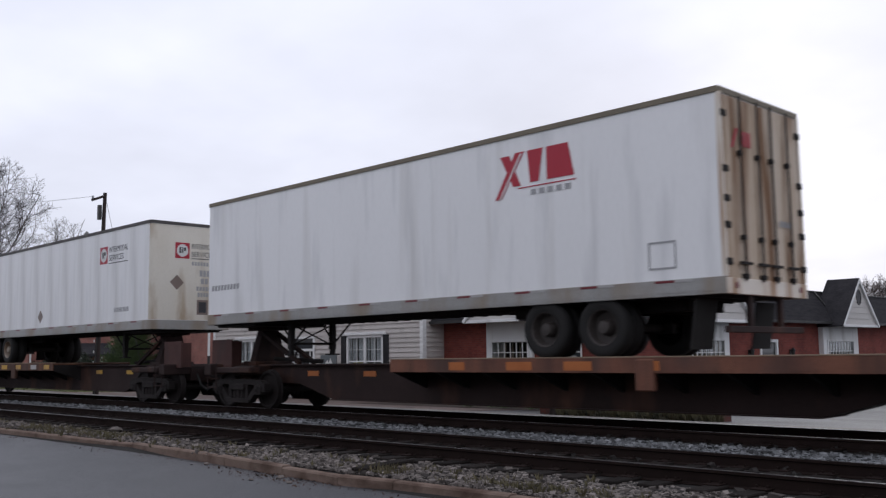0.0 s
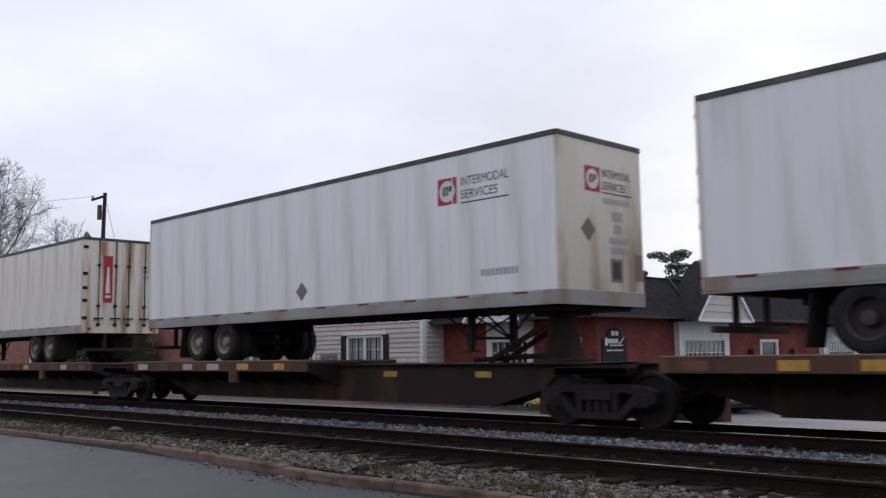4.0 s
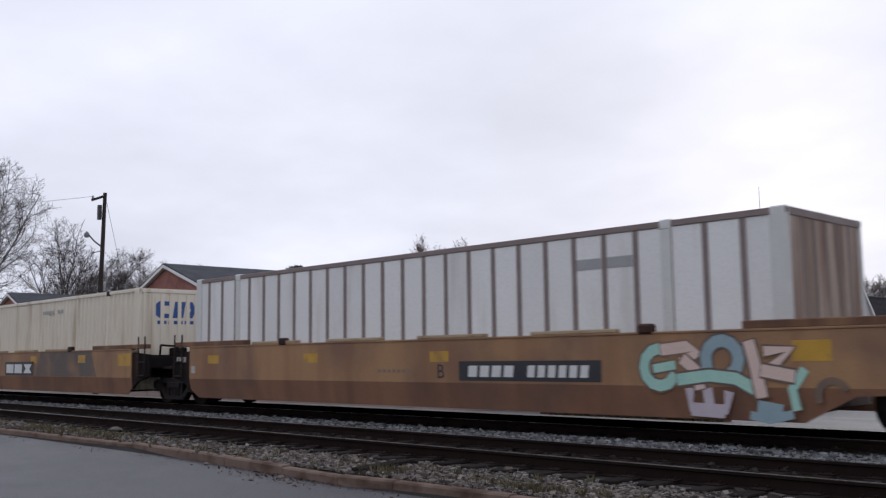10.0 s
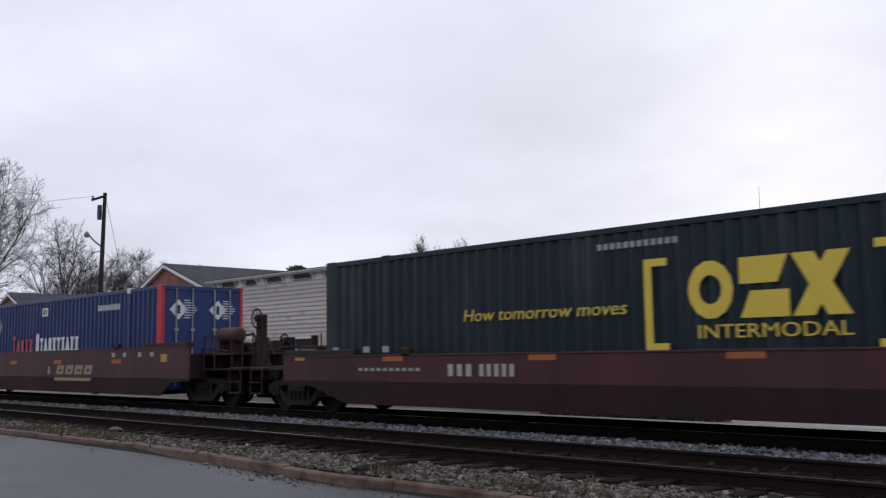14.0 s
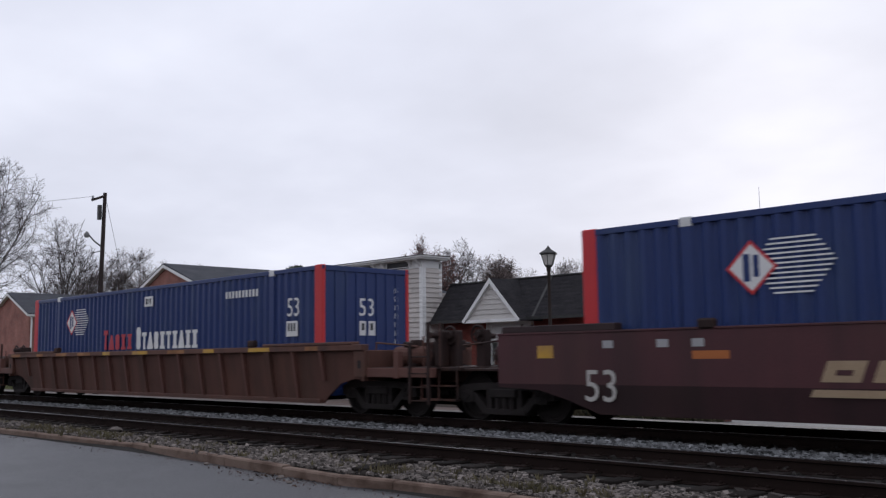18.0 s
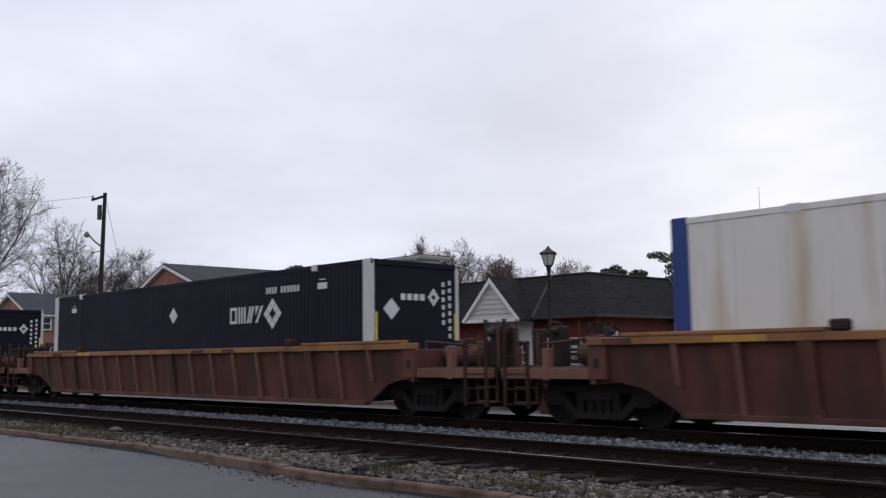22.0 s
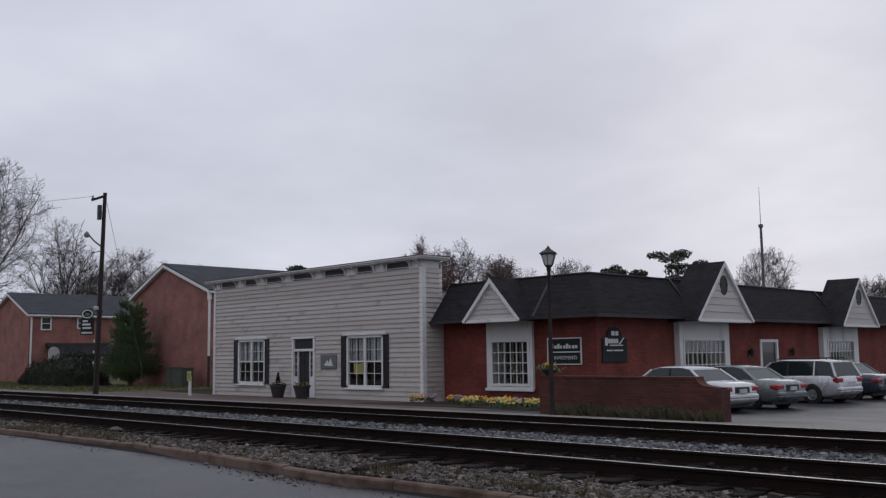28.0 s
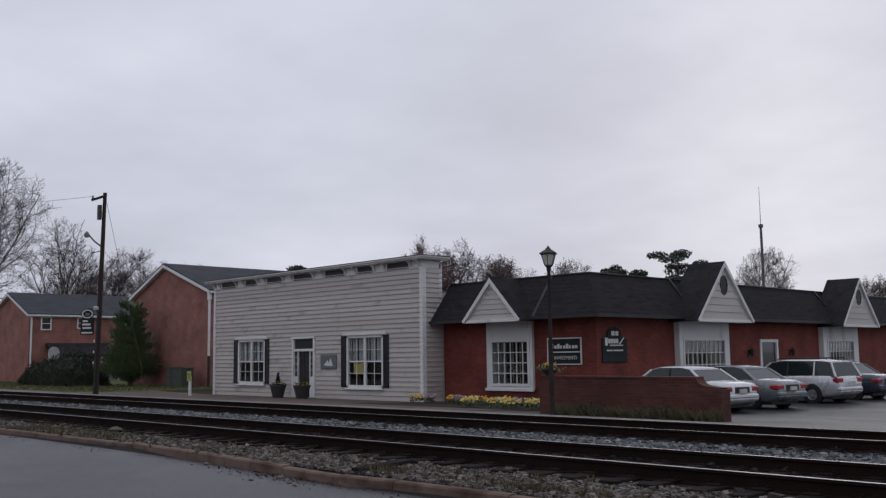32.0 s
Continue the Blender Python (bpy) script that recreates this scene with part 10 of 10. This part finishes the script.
def yellow_a(c, q):
    words("B", 0.26, mark_black, c, pose(-180.42 - q, SY - 0.002, 0.80, 90, 0, 0))
    mark(c, blocks(-182.1 - q, 0.90, 1.0, 0.06, 7), mark_brown, "small dark writing", y=SY)
    mark(c, [rect(-179.83 - q, -176.65 - q, 0.76, 1.11)], mark_black, "black name plate", y=SY)
    mark(c, blocks(-179.6 - q, 0.83, 1.15, 0.2, 4, 0.25, 0.12) + blocks(-178.2 - q, 0.83, 1.35, 0.2, 6, 0.3, 0.12), mark_white, "white illegible car number", y=SY, out=0.006)
    # spray-painted scrawl near the end: thick curling strokes over dark outlines
    def stroke(pts, w, m, label, out):
        g, n = G(), len(pts)
        for i, (px_, pz_) in enumerate(pts):
            p0, p1 = pts[max(0, i - 1)], pts[min(n - 1, i + 1)]
            d = Vector((p1[0] - p0[0], p1[1] - p0[1])).normalized()
            e = (-w * 0.25 if i == 0 else w * 0.25 if i == n - 1 else 0.0)
            for k in (-0.5, 0.5):
                g.v.append((px_ + d.x * e - d.y * w * k, SY - out, pz_ + d.y * e + d.x * w * k))
        g.f = [(2 * i, 2 * i + 2, 2 * i + 3, 2 * i + 1) for i in range(n - 1)]
        part("paint_stroke", g, m, c, label)

    def arc(cx, cz, r, t0, t1, n=9, k=1.0):
        return [(cx + r * k * math.cos(radians(t0 + (t1 - t0) * i / n)), cz + r * math.sin(radians(t0 + (t1 - t0) * i / n))) for i in range(n + 1)]
    x = -175.95 - q
    mint, pink, grey_ = graffiti_mint, graffiti_pink, mat("blue_grey_spray", (0.30, 0.40, 0.43), (0.24, 0.33, 0.37), rough=0.6, scale=3, bump=0)
    lilac = mat("lilac_spray", (0.52, 0.46, 0.50), (0.44, 0.38, 0.42), rough=0.6, scale=3, bump=0)
    shapes = [(arc(x + 0.38, 1.0, 0.28, 60, 330), 0.17, mint), ([(x + 0.30, 0.98), (x + 0.62, 1.03)], 0.13, mint), ([(x + 0.45, 1.26), (x + 0.85, 1.30), (x + 1.02, 1.22), (x + 0.80, 1.08)], 0.17, pink),
              ([(x + 0.80, 1.1), (x + 1.0, 0.95), (x + 1.05, 0.72)], 0.17, pink), (arc(x + 1.42, 1.12, 0.26, 200, -60), 0.18, grey_), ([(x + 0.72, 0.82), (x + 1.2, 0.88), (x + 1.62, 0.84), (x + 1.9, 0.70)], 0.17, mint),
              ([(x + 1.85, 1.33), (x + 1.92, 1.05), (x + 2.0, 0.62)], 0.17, pink), ([(x + 2.1, 1.22), (x + 2.45, 1.24), (x + 2.2, 1.02)], 0.14, pink), ([(x + 2.05, 0.95), (x + 2.45, 0.88)], 0.17, pink)]
    for k, (pts, w, m) in enumerate(shapes):
        stroke(pts, w + 0.06, graffiti_dark, "dark spray outline", 0.004 + 0.0015 * k)
        stroke(pts, w, m, "spray-painted stroke", 0.005 + 0.0015 * k)
    low = [([(x + 0.88, 0.66), (x + 0.9, 0.42), (x + 1.45, 0.40), (x + 1.5, 0.62)], 0.15, lilac), ([(x + 1.17, 0.66), (x + 1.2, 0.42)], 0.16, lilac), ([(x + 0.92, 0.36), (x + 1.4, 0.34)], 0.13, lilac), ([(x + 1.98, 0.44), (x + 2.25, 0.40)], 0.2, grey_),
           ([(x + 1.85, 0.33), (x + 2.1, 0.28), (x + 2.42, 0.36)], 0.12, grey_), ([(x + 2.62, 0.95), (x + 2.45, 0.7), (x + 2.5, 0.45)], 0.13, mint), (arc(x + 3.0, 0.62, 0.2, 30, 200), 0.1, graffiti_dark)]
    for k, (pts, w, m) in enumerate(low):
        stroke(pts, w, m, "spray-painted stroke", 0.006 + 0.0015 * k)
    small_patches(c, [(-173.49 - q, 0.55)], 1.08, 1.36, yellow_patch)
    small_patches(c, [(x - q, 0.5) for x in (-188.6, -184.6, -180.6)], 1.1, 1.3, yellow_patch)


def yellow_b(c, q):
    mark(c, [rect(-202.17 - q, -199.63 - q, 0.74, 1.2)], mark_black, "black name plate", y=SY)
    mark(c, [rect(-202.05 - q, -201.4 - q, 0.82, 1.12), rect(-201.3 - q, -200.65 - q, 0.82, 1.12), [(-200.5 - q, 0.82), (-199.8 - q, 0.82), (-200.0 - q, 0.97), (-199.8 - q, 1.12), (-200.5 - q, 1.12), (-200.3 - q, 0.97)]], mark_white, "white block emblem", y=SY, out=0.006)
    for x0, x1, lean in ((-199.5, -194.9, 0.4), (-207.4, -203.4, 0.3)):
        mark(c, [[(x0 - q, 0.74), (x1 - q, 0.74), (x1 - lean - q, 1.5), (x0 + lean - q, 1.5)]], graffiti_dark, "grey painted-over area", y=SY, out=0.002)
    small_patches(c, [(x - q, 0.5) for x in (-203.2, -199.9, -205.6, -196.2, -208.9)], 1.15, 1.38, yellow_patch)
    small_patches(c, [(-193.54 - q, 0.8)], 1.05, 1.40, yellow_patch)
    words("53", 0.46, mark_black, c, pose(-209.1 - q, SY - 0.002, 0.50, 90, 0, 0), squeeze=0.9)


def yellow_c(c, q):
    mark(c, [rect(-225.6 - q, -222.5 - q, 0.76, 1.10)], mark_black, "black name plate", y=SY)
    mark(c, blocks(-225.4 - q, 0.83, 1.15, 0.2, 4, 0.25, 0.12) + blocks(-224.05 - q, 0.83, 1.35, 0.2, 6, 0.3, 0.12), mark_white, "white illegible car number", y=SY, out=0.006)
    words("53", 0.46, mark_black, c, pose(-228.5 - q, SY - 0.002, 0.56, 90, 0, 0), squeeze=0.9)
    words("A", 0.24, mark_black, c, pose(-222.2 - q, SY - 0.002, 0.84, 90, 0, 0))
    small_patches(c, [(x - q, 0.55) for x in (-226.6, -222.7, -219.0, -215.6)], 1.15, 1.38, yellow_patch)
    small_patches(c, [(x - q, 0.4) for x in (-218.9, -215.4, -229.6)], 0.98, 1.05, mark_white)
    mark(c, blocks(-220.9 - q, 0.98, 1.4, 0.06, 8), mark_brown, "small dark writing", y=SY)


def maroon_marks(c, q, length_mark, emblem, letter, numbers):
    for x in (-7.6, -6.6, -6.0, 6.3, 7.2, 7.9, 5.6):
        small_patches(c, [(x, 0.2)], 1.30, 1.42, mark_grey, "pale stencil patch")
    small_patches(c, [(x, 0.6) for x in (-6.0, -2.2, 1.5, 5.6)], 1.12, 1.24, orange_patch)
    small_patches(c, [(8.5, 0.34), (-8.95, 0.34)], 1.15, 1.36, yellow_patch)
    if length_mark is not None:
        words("53", 0.50, mark_faded, c, pose(length_mark, SY - 0.002, 0.46, 90, 0, 0), squeeze=0.95)
    if emblem is not None:
        e = emblem
        mark(c, [[(e + 0.1, 0.78), (e + 2.7, 0.78), (e + 2.9, 1.1), (e + 0.3, 1.1)]], car_maroon, "dull panel", y=SY, out=0.002)
        mark(c, blocks(e + 0.15, 0.80, 2.7, 0.28, 4, 0.22, 0.4) + [[(e, 0.60), (e + 2.6, 0.60), (e + 2.75, 0.70), (e + 0.05, 0.70)]], mat("tan_emblem", (0.36, 0.27, 0.17), (0.28, 0.2, 0.13), rough=0.6, bump=0), "tan slanted block emblem", y=SY, out=0.005)
        for k in range(4):
            a = e + 0.15 + k * 0.675
            mark(c, [[(a + 0.2, 0.89), (a + 0.42, 0.89), (a + 0.45, 0.96), (a + 0.23, 0.96)]], car_maroon, "gap in the emblem", y=SY, out=0.008)
    if letter:
        words(letter[0], 0.24, mark_faded, c, pose(letter[1], SY - 0.002, 0.80, 90, 0, 0))
    for x, w, n in numbers:
        mark(c, blocks(x, 0.84, w, 0.22, n, 0.45), mark_faded, "white illegible car number", y=SY)
    mark(c, blocks(numbers[0][0] - 2.6, 0.93, 1.9, 0.06, 10), mark_grey, "small pale writing", y=SY)




def W(q, xl, xr, *a, **k):
    return well_car(q, xl - q, xr - q, *a, **k)


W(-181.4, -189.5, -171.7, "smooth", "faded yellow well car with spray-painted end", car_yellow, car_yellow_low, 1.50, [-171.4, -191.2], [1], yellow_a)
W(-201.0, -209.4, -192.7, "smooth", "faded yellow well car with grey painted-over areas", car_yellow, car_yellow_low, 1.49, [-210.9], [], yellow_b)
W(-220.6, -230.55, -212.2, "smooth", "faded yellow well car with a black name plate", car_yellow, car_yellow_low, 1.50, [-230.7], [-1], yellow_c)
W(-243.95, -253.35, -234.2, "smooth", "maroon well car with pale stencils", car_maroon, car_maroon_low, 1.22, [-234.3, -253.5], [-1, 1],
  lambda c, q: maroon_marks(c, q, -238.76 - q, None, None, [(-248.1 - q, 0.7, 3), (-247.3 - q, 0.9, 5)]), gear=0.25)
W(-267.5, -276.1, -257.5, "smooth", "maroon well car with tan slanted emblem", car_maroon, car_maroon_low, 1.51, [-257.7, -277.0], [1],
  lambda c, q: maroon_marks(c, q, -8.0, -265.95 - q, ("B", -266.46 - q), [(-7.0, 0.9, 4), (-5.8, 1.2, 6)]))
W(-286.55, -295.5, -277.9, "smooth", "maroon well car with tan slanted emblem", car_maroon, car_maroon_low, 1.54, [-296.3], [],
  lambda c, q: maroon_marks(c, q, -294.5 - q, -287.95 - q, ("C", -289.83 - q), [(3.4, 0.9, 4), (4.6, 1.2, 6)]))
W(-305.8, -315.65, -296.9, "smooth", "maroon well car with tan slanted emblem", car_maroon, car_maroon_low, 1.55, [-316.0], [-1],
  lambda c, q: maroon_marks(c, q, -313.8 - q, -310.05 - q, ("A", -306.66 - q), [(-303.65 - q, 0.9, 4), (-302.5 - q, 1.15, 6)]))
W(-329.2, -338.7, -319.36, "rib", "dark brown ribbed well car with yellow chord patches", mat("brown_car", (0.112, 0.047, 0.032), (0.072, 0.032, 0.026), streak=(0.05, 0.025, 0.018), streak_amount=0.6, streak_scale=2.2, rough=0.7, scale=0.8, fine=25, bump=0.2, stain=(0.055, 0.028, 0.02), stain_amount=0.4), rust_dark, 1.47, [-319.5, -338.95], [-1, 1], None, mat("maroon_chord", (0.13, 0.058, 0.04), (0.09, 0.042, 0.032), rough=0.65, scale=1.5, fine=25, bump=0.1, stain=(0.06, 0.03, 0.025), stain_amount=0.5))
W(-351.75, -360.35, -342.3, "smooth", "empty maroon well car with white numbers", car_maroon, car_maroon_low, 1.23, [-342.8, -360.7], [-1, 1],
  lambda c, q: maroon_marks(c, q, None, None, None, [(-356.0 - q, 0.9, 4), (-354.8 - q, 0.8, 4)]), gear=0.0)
W(-374.55, -383.9, -364.6, "rib", "rust-orange ribbed well car with tan top chord", car_rust, rust_dark, 1.47, [-365.0, -384.1], [-1, 1], None, car_tan)
W(-397.6, -407.2, -388.05, "rib", "rust-orange ribbed well car with tan top chord", car_rust, rust_dark, 1.47, [-388.2, -407.8], [-1, 1], None, car_tan)
W(-421.2, -431.0, -411.7, "rib", "rust-orange ribbed well car at the end of the train", car_rust, rust_dark, 1.47, [-411.7, -431.1], [-1, 1], None, car_tan)
words("53", 0.40, mark_black, TRAIN[-3][0], pose(4.1, -1.525, 0.55, 90, 0, 0), squeeze=0.9)


# ---- what moves ----
def motions():
    times = [0.5 * k for k in range(65)]
    for ob, q in TRAIN:
        walk(ob, [(t, pose(q + travelled(t), TRACK_FAR, 0)) for t in times])
    steps = [k / 30 for k in range(961)]
    run = [travelled(t) for t in steps]
    for w, q, dx in WHEELSETS:
        rows = []
        for k, (t, s) in enumerate(zip(steps, run)):
            if k in (0, 960) or -44 < q + s < -2:
                s = max(-44 - q, min(-2 - q, s))
                rows.append((t, pose(dx, 0, 0.457, 0, math.degrees((q + s) / 0.457) % 360, 0)))
        walk(w, rows)


motions()
